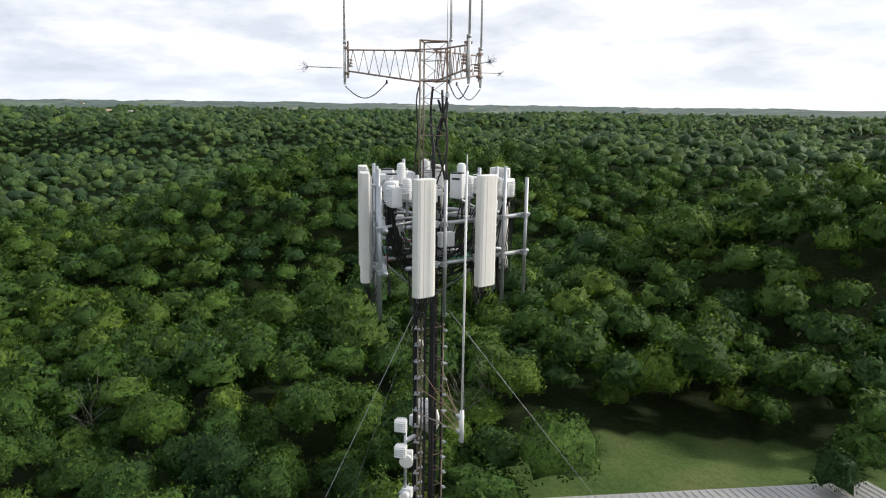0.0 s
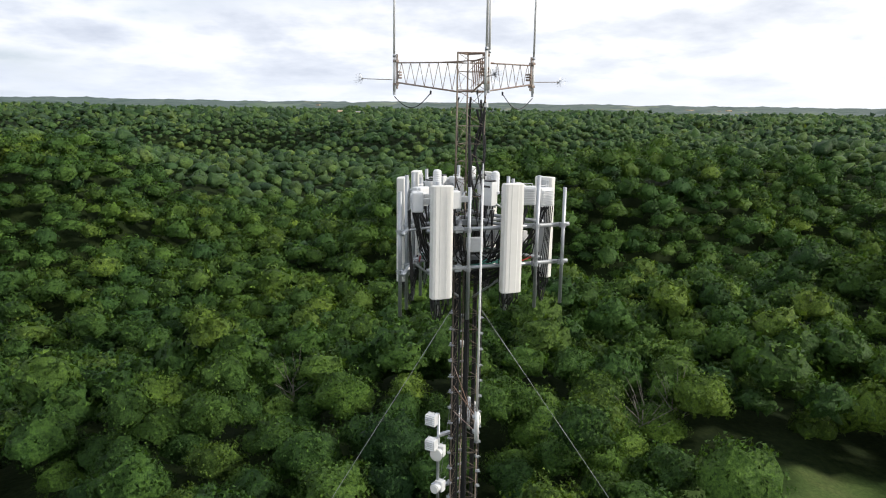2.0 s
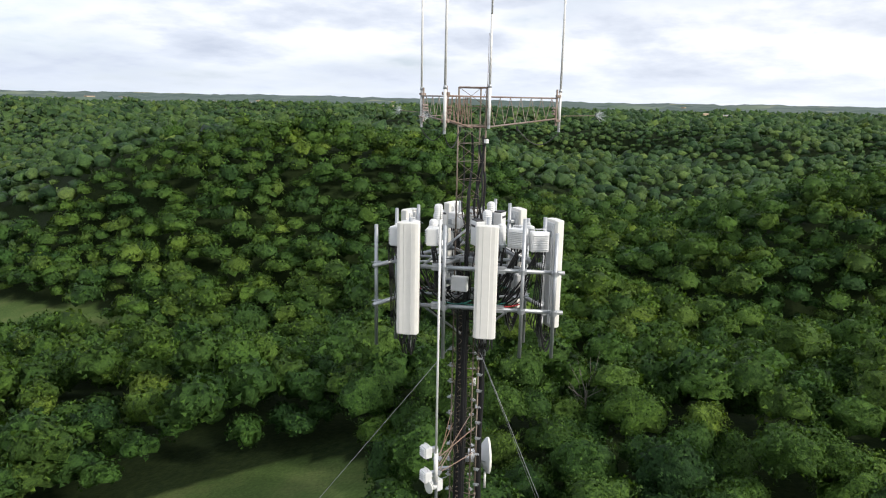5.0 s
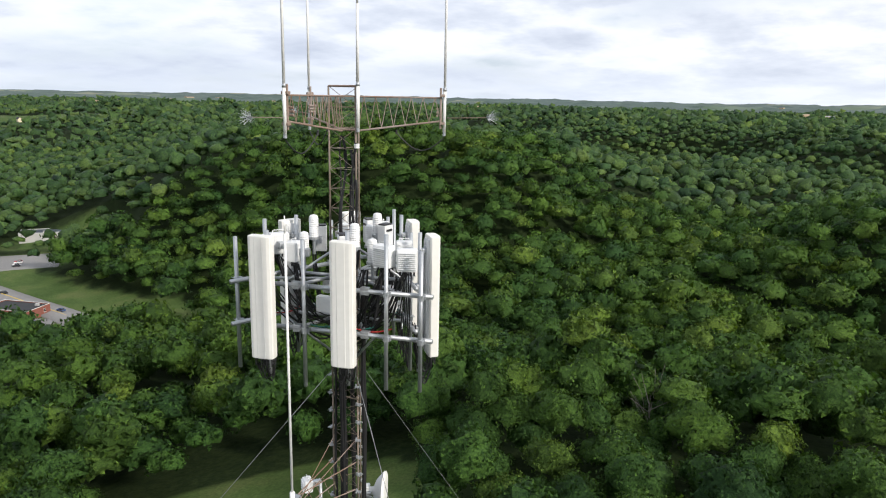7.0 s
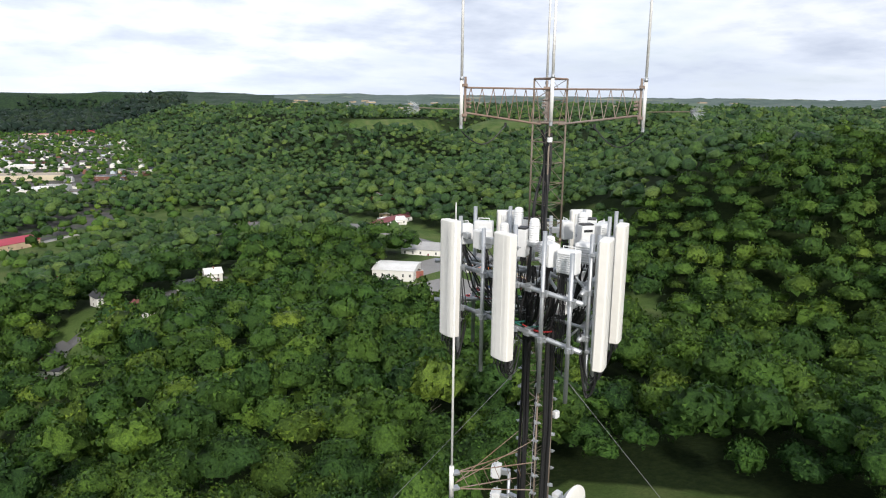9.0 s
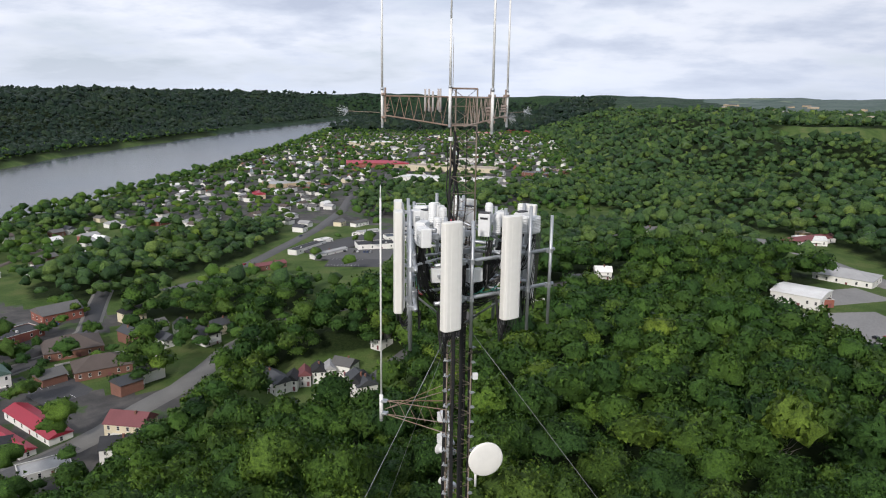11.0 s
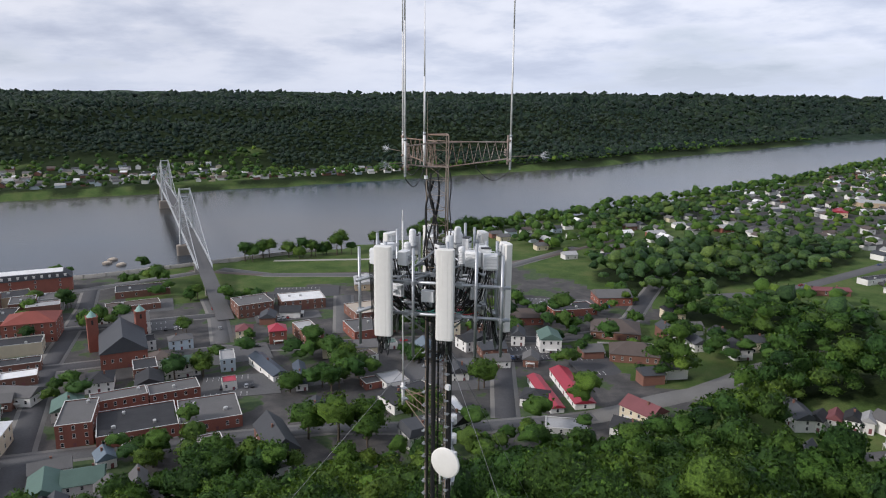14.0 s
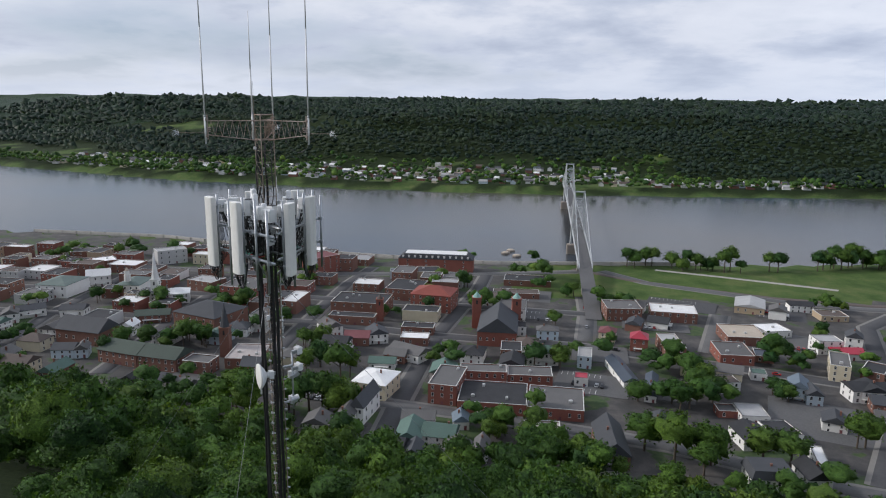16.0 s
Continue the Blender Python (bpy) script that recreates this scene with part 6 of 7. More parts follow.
building(-184.9, 174.8, 50, 16.7, 10.0, 3.0, "flat", 0.0, GREYW, R_LIGHT, 1)
building(-155.4, 176.4, 32, 6.7, 10.0, 3.0, "flat", 0.0, GREYW, R_LIGHT, 1)
building(-274.1, 25.7, 83, 29.9, 24.0, 6.0, "flat", 0.0, BRICK_RED, R_BLACK, 1)
building(-270.2, 53.1, 81, 24.1, 24.0, 5.6, "flat", 0.0, BRICK_RED, R_GREY, 1)
building(-283.7, 5.4, 77, 13.0, 24.0, 10.0, "flat", 0.0, BRICK_RED, R_GREY, 3)
building(-297.0, 22.1, 87, 22.1, 10.0, 9.0, "flat", 0.0, BRICK_RED, R_GREY, 2)
building(-296.7, 44.3, 86, 21.0, 12.0, 8.0, "flat", 0.0, BRICK_RED, R_GREY, 2)
building(-434.1, -4.7, 77, 26.8, 22.0, 12.0, "hip", 4.0, BRICK_RED, R_TERRA, 3)
building(-424.1, -51.8, 82, 35.5, 24.0, 9.0, "flat", 0.0, BRICK, R_BLACK, 2)
building(-464.1, -24.9, 77, 23.9, 28.0, 9.0, "flat", 0.0, BRICK, R_BLACK, 2)
building(-394.9, -54.0, 82, 28.6, 9.0, 6.0, "flat", 0.0, BRICK, R_BLACK, 1)
building(-539.6, -101.1, 137, 25.6, 20.0, 14.0, "flat", 0.0, BRICK_RED, R_MAROON, 4)
building(-521.3, -13.3, 95, 21.1, 18.0, 8.0, "flat", 0.0, TANW, R_BLACK, 2)
building(-521.4, -36.5, 89, 10.4, 9.0, 7.0, "flat", 0.0, BLUEW, R_BLUE, 2)
building(-285.1, -27.9, 72, 16.3, 18.0, 8.0, "hip", 2.5, CREAM, R_WHITE, 2)
building(-259.6, -30.0, 76, 6.0, 20.0, 8.0, "gable", 4.5, SIDING, R_SLATE, 2)
building(-241.8, -47.0, 85, 9.7, 10.0, 6.0, "gable", 2.5, SIDING, R_GREY, 2)
building(-244.1, -36.9, 81, 7.1, 20.0, 6.0, "gable", 3.0, SIDING, R_GREY, 2)
building(-235.2, -9.2, 84, 10.0, 16.0, 5.0, "gable", 3.0, SIDING, R_GREEN, 2)
building(-235.7, 2.7, 79, 12.8, 12.0, 5.0, "gable", 3.0, SIDING, R_GREEN, 2)
building(-223.1, -15.5, 80, 10.2, 10.0, 5.0, "gable", 3.0, SIDING, R_BLACK, 2)
building(-220.4, -7.0, 83, 6.6, 10.0, 4.5, "gable", 2.5, SIDING, R_SLATE, 1)
building(-250.4, 10.9, 93, 6.5, 8.0, 4.0, "gable", 2.5, SIDING, R_BLUE, 1)
building(-251.8, -6.6, 85, 13.4, 8.0, 4.0, "gable", 2.5, SIDING, R_GREY, 1)
building(-234.9, 42.7, 86, 14.2, 14.0, 7.0, "flat", 0.0, BRICK, R_MOTTLED, 2)
building(-223.3, 18.2, 81, 5.4, 10.0, 5.0, "gable", 3.0, SIDING, R_GREY, 2)
building(-221.0, 9.4, 86, 9.7, 11.0, 5.0, "gable", 3.0, BRICK, R_GREY, 1)
building(-300.5, 69.7, 79, 6.5, 8.0, 5.0, "flat", 0.0, SIDING, R_RED, 1)
building(-508.5, 65.4, 82, 35.6, 18.0, 5.0, "flat", 0.0, BRICK, R_BLACK, 1)
building(-467.9, 52.9, 86, 32.6, 12.0, 4.5, "flat", 0.0, BRICK, R_BROWN, 1)
building(-372.1, 62.8, 85, 12.3, 8.0, 6.0, "hip", 2.0, BLUEW, R_GREY, 2)
building(-329.1, 76.6, 78, 7.2, 14.0, 7.0, "flat", 0.0, BLUEW, R_LIGHT, 2)
building(-382.1, 44.3, 85, 14.1, 12.0, 6.0, "flat", 0.0, SIDING, R_BLACK, 2)
building(-334.0, 38.5, 84, 10.8, 14.0, 8.0, "flat", 0.0, BRICK, R_BLACK, 2)
building(-331.0, 54.7, 85, 16.3, 10.0, 7.0, "hip", 2.5, SIDING, R_GREEN, 2)
building(-373.0, -64.5, 126, 10.0, 14.0, 6.0, "gable", 3.0, SIDING, R_GREY, 2)
building(-357.2, -46.0, 89, 13.8, 12.0, 5.0, "gable", 2.5, BRICK, R_MAROON, 1)
building(-361.4, -35.8, 107, 10.9, 12.0, 6.0, "gable", 3.0, SIDING, R_SLATE, 2)
building(-334.0, -15.4, 56, 20.1, 12.0, 5.0, "gable", 2.5, SIDING, R_GREY, 1)
building(-358.5, -13.7, 85, 15.6, 10.0, 5.0, "flat", 0.0, BRICK, R_WHITE, 1)
building(-378.6, -12.9, 84, 19.2, 10.0, 5.0, "flat", 0.0, BRICK, R_BLACK, 1)
building(-318.3, -28.2, 87, 13.1, 9.0, 4.0, "gable", 2.0, SIDING, R_GREEN, 1)
building(-329.0, -21.8, 74, 11.3, 9.0, 4.5, "gable", 2.5, BRICK, R_GREY, 1)
building(-452.2, -264.4, 83, 22.5, 26.0, 9.0, "hip", 3.0, SIDING, R_GGREY, 2)
building(-477.7, -252.1, 114, 16.1, 12.0, 8.0, "gable", 4.0, SIDING, R_WHITE, 2)
building(-350.4, -195.5, 75, 28.3, 16.0, 8.0, "gable", 6.0, BRICK, R_SLATE, 1)
building(-320.0, -159.5, 71, 24.4, 15.0, 7.0, "gable", 4.0, BRICK, R_DGREEN, 2)
building(-313.4, -137.3, 75, 22.3, 15.0, 7.0, "gable", 4.0, BRICK, R_DGREEN, 2)
building(-385.1, -138.3, 64, 32.4, 28.0, 10.0, "hip", 5.0, BRICK, R_SLATE, 2)
building(-438.7, -131.4, 77, 26.2, 26.0, 14.0, "flat", 0.0, BRICK_RED, R_GREY, 4)
building(-306.8, -117.2, 79, 14.1, 10.0, 7.0, "flat", 0.0, BRICK, R_GREY, 2)
building(-283.6, -140.5, 81, 9.3, 10.0, 5.0, "gable", 3.0, SIDING, R_BLACK, 2)
building(-283.8, -130.2, 82, 10.9, 10.0, 5.0, "gable", 3.0, SIDING, R_SLATE, 2)
building(-278.4, -115.3, 66, 12.2, 10.0, 5.0, "gable", 3.0, SIDING, R_GREY, 2)
building(-322.1, -97.8, 89, 17.9, 22.0, 6.0, "flat", 0.0, BRICK, R_MOTTLED, 1)
building(-301.3, -89.6, 82, 9.4, 9.0, 7.0, "gable", 3.5, BRICK_RED, R_SLATE, 2)
building(-561.7, -232.0, 125, 24.1, 14.0, 12.0, "flat", 0.0, GREYW, R_LIGHT, 3)
building(-382.4, -258.5, 117, 8.6, 10.0, 6.0, "gable", 2.5, SIDING, R_GREY, 2)
building(-395.6, -253.9, 125, 15.5, 10.0, 5.0, "gable", 2.5, SIDING, R_SLATE, 1)
building(-398.4, -228.2, 97, 14.3, 10.0, 5.0, "gable", 2.5, SIDING, R_SLATE, 1)
building(-324.2, -193.6, 93, 11.5, 9.0, 5.0, "gable", 2.5, BLUEW, R_SLATE, 2)
building(-325.2, -185.5, 105, 6.3, 9.0, 5.0, "gable", 2.5, BLUEW, R_GREY, 2)
building(-539.3, -321.5, 130, 19.6, 16.0, 8.0, "flat", 0.0, BRICK_RED, R_BROWN, 2)
building(-574.5, -311.9, 112, 21.3, 16.0, 7.0, "flat", 0.0, BRICK, R_GREY, 2)
building(-537.2, -277.9, 127, 18.2, 18.0, 7.0, "flat", 0.0, BRICK, R_WHITE, 2)
building(-525.7, -252.9, 83, 24.2, 18.0, 7.0, "flat", 0.0, BRICK, R_WHITE, 2)
building(-516.1, -229.0, 85, 17.1, 16.0, 6.0, "flat", 0.0, BRICK, R_BLACK, 2)
building(-446.2, -225.5, 96, 13.7, 12.0, 7.0, "flat", 0.0, BRICK, R_SLATE, 2)
building(-434.0, -206.9, 80, 8.0, 10.0, 7.0, "flat", 0.0, TANW, R_BLACK, 2)
building(-433.7, -193.0, 80, 19.4, 12.0, 8.0, "flat", 0.0, SIDING, R_SLATE, 3)
building(-437.4, -178.7, 108, 15.6, 14.0, 7.0, "hip", 2.5, SIDING, R_WHITE, 2)
building(-472.0, -170.6, 67, 22.3, 16.0, 8.0, "flat", 0.0, BRICK, R_LIGHT, 2)
building(-390.4, -175.6, 104, 19.9, 10.0, 5.0, "gable", 2.5, BRICK, R_DGREEN, 2)
building(-363.5, -177.6, 86, 6.6, 10.0, 6.0, "gable", 2.5, SIDING, R_WHITE, 2)
building(100.3, 358.3, -28, 22.9, 22.0, 6.0, "gable", 1.2, SIDING, R_WHITE, 1)
building(109.1, 355.5, 12, 7.2, 10.0, 4.0, "flat", 0.0, BRICK_RED, R_BLACK, 1)
building(138.0, 416.7, -30, 30.2, 22.0, 4.5, "hip", 3.0, SIDING, R_LIGHT, 1)
building(149.7, 354.0, -1, 9.8, 8.0, 4.0, "flat", 0.0, ORANGE, R_LIGHT, 1)
building(143.1, 357.9, -6, 5.5, 8.0, 3.5, "flat", 0.0, GREYW, R_LIGHT, 1)
building(152.8, 312.6, -70, 23.5, 14.0, 4.5, "flat", 0.0, BRICK_RED, R_BLACK, 1)
building(252.1, 456.4, -35, 33.3, 16.0, 5.0, "flat", 0.0, GREYW, R_NAVY, 1)
building(171.0, 638.8, -41, 25.9, 14.0, 4.0, "flat", 0.0, BRICK_RED, R_LIGHT, 1)
building(144.4, 525.2, 5, 19.7, 14.0, 4.0, "gable", 2.0, SIDING, R_WHITE, 1)
building(148.5, 558.4, -32, 9.9, 8.0, 4.0, "flat", 0.0, TANW, R_TAN, 1)
building(257.3, 604.8, -47, 5.5, 8.0, 3.5, "gable", 2.0, SIDING, R_GREY, 1)
building(300.6, 603.7, -33, 9.5, 9.0, 3.5, "flat", 0.0, SIDING, R_WHITE, 1)
building(-134.5, 253.7, -34, 15.5, 9.0, 5.0, "gable", 2.5, SIDING, R_SLATE, 2)
building(-127.5, 255.6, 14, 5.6, 8.0, 5.0, "gable", 2.5, SIDING, R_BLACK, 2)
building(-123.8, 260.8, 25, 5.1, 8.0, 5.0, "gable", 2.5, GREYW, R_MAROON, 2)
building(-119.1, 265.0, 25, 5.7, 8.0, 5.0, "gable", 2.5, SIDING, R_BLACK, 2)
building(-115.1, 268.7, 23, 5.0, 8.0, 4.5, "gable", 2.0, SIDING, R_LIGHT, 1)
building(-109.5, 273.0, -9, 9.8, 9.0, 4.5, "gable", 2.5, SIDING, R_GREY, 1)
building(-115.4, 228.7, 15, 3.7, 8.0, 5.0, "gable", 2.5, SIDING, R_SLATE, 2)
building(-108.3, 244.5, 13, 7.9, 6.0, 3.0, "flat", 0.0, GREYW, R_LIGHT, 1)
building(-97.2, 257.5, -5, 5.5, 9.0, 6.0, "gable", 3.0, SIDING, R_BLACK, 2)
building(-155.8, 276.8, -1, 5.3, 8.0, 4.0, "gable", 2.5, SIDING, R_BLACK, 1)
building(-149.6, 268.9, -9, 5.0, 7.0, 4.0, "gable", 2.0, SIDING, R_SLATE, 1)
building(-123.3, 355.7, -46, 11.1, 8.0, 4.0, "gable", 2.5, BRICK_RED, R_MAROON, 1)
building(-99.0, 295.4, -26, 6.4, 9.0, 5.0, "gable", 2.5, SIDING, R_GREY, 2)
building(-248.9, 545.3, 80, 45.5, 9.0, 4.5, "flat", 0.0, SIDING, R_BLACK, 1)
building(-245.4, 572.6, 60, 14.8, 9.0, 5.0, "flat", 0.0, SIDING, R_WHITE, 1)
building(-222.1, 528.5, 66, 37.7, 6.0, 3.5, "gable", 1.0, SIDING, R_LIGHT, 1)
building(-194.2, 566.9, 30, 33.4, 18.0, 5.0, "flat", 0.0, SIDING, R_BLACK, 1)
building(-187.2, 603.6, 34, 19.2, 14.0, 5.0, "flat", 0.0, SIDING, R_NAVY, 1)
building(-186.1, 659.3, 16, 30.7, 18.0, 4.0, "flat", 0.0, GREYW, R_BLACK, 1)
building(-157.1, 671.9, 46, 46.4, 26.0, 6.0, "gable", 2.5, TANW, R_RED, 1)
building(-249.8, 473.6, 53, 26.9, 9.0, 4.0, "gable", 1.5, BRICK, R_MAROON, 1)
building(-222.1, 626.7, 51, 22.5, 7.0, 3.5, "gable", 1.0, SIDING, R_LIGHT, 1)
building(-227.6, 616.5, 3, 11.9, 6.0, 3.0, "flat", 0.0, SIDING, R_WHITE, 1)
building(-448.4, 839.1, 28, 16.7, 26.0, 6.0, "gable", 2.5, TANW, R_RED, 1)
building(-469.1, 967.3, 50, 62.5, 40.0, 6.0, "flat", 0.0, TANW, R_METAL, 1)
building(-95.9, 534.5, -15, 11.0, 10.0, 4.0, "gable", 2.0, SIDING, R_RED, 1)
building(-449.5, 1278.0, 22, 80.3, 60.0, 8.0, "gable", 3.0, BRICK_RED, R_RED, 1)
building(-391.0, 1278.1, 33, 41.3, 50.0, 7.0, "gable", 3.0, TANW, R_RED, 1)
building(-270.2, 1225.7, -4, 165.9, 40.0, 9.0, "flat", 0.0, CREAM, R_TAN, 1)
building(-254.0, 1058.7, -7, 128.7, 40.0, 8.0, "flat", 0.0, SIDING, R_WHITE, 1)
building(-258.9, 1404.9, -8, 123.0, 30.0, 6.0, "flat", 0.0, SIDING, R_WHITE, 1)
building(-618.1, 1846.6, 35, 147.9, 60.0, 8.0, "flat", 0.0, CREAM, R_WHITE, 1)
building(-515.7, 1682.3, 32, 67.5, 50.0, 7.0, "flat", 0.0, SIDING, R_LIGHT, 1)
building(-288.6, 2500.4, -27, 129.9, 60.0, 8.0, "gable", 3.0, BRICK_RED, R_RED, 1)
building(-402.3, 2362.6, 2, 93.0, 60.0, 8.0, "flat", 0.0, CREAM, R_RED, 1)
building(-178.8, 1073.5, -9, 36.1, 24.0, 8.0, "flat", 0.0, SIDING, R_LIGHT, 1)
building(-115.1, 1172.2, -18, 46.0, 26.0, 7.0, "flat", 0.0, BRICK, R_NAVY, 1)
building(-86.4, 1230.0, -25, 39.5, 20.0, 6.0, "flat", 0.0, BRICK, R_BROWN, 1)
building(-245.6, 668.7, 67, 19.5, 8.0, 4.0, "gable", 2.0, SIDING, R_GREY, 1)
building(-30.4, 333.0, 39, 7.6, 9.0, 5.0, "gable", 2.5, SIDING, R_MAROON, 2)
building(-50.3, 357.4, 26, 6.3, 9.0, 5.0, "gable", 2.5, SIDING, R_SLATE, 2)
building(-65.6, 305.9, -27, 15.6, 10.0, 5.0, "gable", 2.5, SIDING, R_BLACK, 2)
building(-65.8, 319.0, 74, 16.6, 9.0, 5.0, "gable", 2.5, SIDING, R_GREY, 2)
building(-96.8, 259.9, -50, 16.2, 9.0, 5.0, "gable", 2.5, SIDING, R_SLATE, 2)
building(143.7, 523.6, 40, 46.0, 9.0, 4.0, "gable", 2.5, SIDING, R_MAROON, 1)
building(-8.5, 362.0, 20, 11.0, 9.0, 5.0, "gable", 2.5, SIDING, R_SLATE, 2)
building(3.0, 383.0, 10, 9.0, 8.0, 4.5, "gable", 2.5, SIDING, R_WHITE, 2)
building(37.0, 556.0, 15, 13.0, 9.0, 4.5, "gable", 2.5, SIDING, R_GREY, 1)
building(63.5, 366.6, 8, 14.2, 9.0, 4.0, "gable", 2.5, SIDING, R_GREY, 1)
building(193.4, 173.7, -40, 8.9, 9.0, 3.0, "gable", 2.0, BRICK_RED, R_RED, 1)

CAR_PAINTS = [(material("white_car_paint", (0.75, 0.75, 0.74), 0.25, grain=0.02), "white car parked on asphalt"), (material("silver_car_paint", (0.45, 0.46, 0.47), 0.3, 0.5, grain=0.02), "silver car parked on asphalt"),
              (material("black_car_paint", (0.02, 0.02, 0.022), 0.2, grain=0.02), "black car parked on asphalt"), (material("red_car_paint", (0.35, 0.03, 0.03), 0.25, grain=0.02), "red car parked on asphalt"),
              (material("blue_car_paint", (0.05, 0.09, 0.2), 0.25, grain=0.02), "dark blue car parked on asphalt")]


def mark(name, parent_part, bm, mat, label=""):
    return part(name, bm, mat, parent_part, label)


def landmark_spire(x, y, w, tower_h, spire_h, wall, roof, label, belfry=True):
    s = new("church_tower")
    s.location = (x, y, hz(x, y))
    part("shaft", box(bmesh.new(), w, w, tower_h + 2, pose(0, 0, tower_h / 2 - 1)), wall, s)
    if belfry:
        op = shared("belfry_opening", lambda: box(bmesh.new(), 1.0, 0.12, 2.4), BLACK)
        for a in range(4):
            under("belfry_opening", op, s, pose(0, 0, 0, 0, 0, 90 * a) @ pose(0, -w / 2 - 0.02, tower_h - 2.4))
    bm = bmesh.new()
    box(bm, w + 0.7, w + 0.7, 0.4, pose(0, 0, tower_h + 0.2))
    part("cornice", bm, TRIM if wall is SIDING else wall, s)
    bm = bmesh.new()
    bmesh.ops.create_cone(bm, cap_ends=True, segments=8, radius1=w * 0.52, radius2=0.05, depth=spire_h, matrix=pose(0, 0, tower_h + 0.4 + spire_h / 2))
    part("spire", bm, roof, s)
    part("finial", tube(bmesh.new(), (0, 0, tower_h + spire_h), (0, 0, tower_h + spire_h + 1.6), 0.08, 6), COPPER, s)
    return tagged(s, label, "church tower")


# -- churches and other tall landmarks --
landmark_spire(-437, -193, 5.0, 15, 19, SIDING, R_WHITE, "white church tower with a tall white spire")
landmark_spire(-330, -112, 5.0, 16, 13, BRICK, R_SLATE, "brown brick church tower with a stone spire")
landmark_spire(-402, -38, 4.2, 14, 2.5, BRICK_RED, R_BROWN, "square orange brick church tower")
church = building(-372, 34, 84, 22, 34, 9, "gable", 8.0, BRICK_RED, R_SLATE, 1)
for cx, cy in ((-392, 22), (-391, 46)):
    landmark_spire(cx, cy, 5.4, 19, 3.2, BRICK_RED, COPPER, "red brick church tower with a small green dome")
building(-455, -215, 88, 16, 22, 9, "hip", 3.0, SIDING, R_GGREY, 2)
cup = new("cupola")
cup.location = (-446, -216, hz(-446, -216) + 11.2)
part("drum", tube(bmesh.new(), (0, 0, 0), (0, 0, 4.5), 2.2, 10), SIDING, cup)
part("colonnade", tube(bmesh.new(), (0, 0, 4.5), (0, 0, 7.2), 1.6, 10), SIDING, cup)
part("dome", tube(bmesh.new(), (0, 0, 7.2), (0, 0, 9.4), 1.7, 10, 0.2), R_TAN, cup)
tagged(cup, "white round cupola with a tan dome on the courthouse", "cupola")
# the hotel by the river, with a mansard and dormers
hotel = building(-556, -6, 84, 62, 16, 10.5, "mansard", 4.0, BRICK_RED, R_SLATE, 3)
dormer = shared("dormer", lambda: box(box(bmesh.new(), 1.5, 1.6, 2.0, pose(0, 0, 1.0)), 1.9, 2.0, 0.2, pose(0, 0, 2.05)), TRIM)
for i in range(12):
    under("dormer", dormer, hotel, pose(-27 + 4.9 * i, -7.3, 11.2))
part("roof_deck", box(bmesh.new(), 51, 13, 0.3, pose(0, 0, 14.7)), R_WHITE, hotel)

# -- town trees --
def town_trees():
    rs = np.random.RandomState(5)
    k, n = 0, 0
    spots = []
    # clumps among the streets: middle, radius, count, size
    big = ((-263, -57, 9, 4, 1.6), (-258, -42, 8, 3, 1.6), (-263, -92, 10, 4, 1.6), (-258, -78, 8, 3, 1.6), (-311, -61, 6, 2, 1.5), (-303, -43, 6, 2, 1.5), (-226, 88, 9, 3, 1.6), (-220, 103, 9, 4, 1.6), (-216, 128, 8, 3, 1.5),
           (-242, 169, 7, 2, 1.5), (-285, 98, 10, 4, 1.3), (-277, 112, 9, 4, 1.3), (-288, 128, 8, 3, 1.2), (-238, 62, 5, 2, 1.6), (-216, 50, 14, 6, 1.3), (-222, 36, 10, 4, 1.3), (-325, 51, 3, 1, 1.4), (-319, 66, 6, 3, 1.1))
    small = ((-261, 56, 2, 1, 1.2), (-437, 59, 1, 1, 1.4), (-242, 22, 8, 4, 1.0), (-264, 9, 2, 1, 1.1), (-470, 93, 5, 3, 1.0), (-351, -69, 8, 4, 1.1), (-348, -134, 10, 6, 1.2), (-286, 162, 8, 5, 1.0), (-376, 224, 4, 2, 1.1), (-202, 219, 3, 1, 1.3),
             (-330, -165, 12, 6, 1.2), (-300, -120, 10, 4, 1.3), (-430, -230, 14, 5, 1.0), (-420, -140, 10, 4, 1.0), (-404, 70, 6, 2, 0.9), (-500, 20, 10, 4, 1.0))
    for cx, cy, rad, cnt, sz in big + small:
        for i in range(cnt):
            a, r = rs.rand() * 6.28, rad * math.sqrt(rs.rand())
            spots.append((cx + r * math.cos(a), cy + r * math.sin(a), sz * (0.85 + 0.3 * rs.rand())))
    # the tall row on the river bank, with gaps
    for y in np.arange(156, 440, 5.6):
        if 246 < y < 268 or 290 < y < 318:
            continue
        yy = y + rs.rand() * 3
        spots.append((float(np.interp(yy, (156, 200, 245, 280, 333, 440), (-586, -574, -568, -572, -582, -600))) + 18 * rs.rand() - 4, yy, 1.0 + 0.85 * rs.rand()))
    for x, y, s in spots:
        if n >= 140 or not free(x, y, -1.0) or not off_road(x, y, -0.5):
            continue
        tree(TOWN_KINDS, x, y, s, rs.rand() * 360, n * 5 + rs.randint(6), "leafy green street tree in the town", "trees of the town")
        n += 1
        BUILT.append((x, y, 2.0))


town_trees()

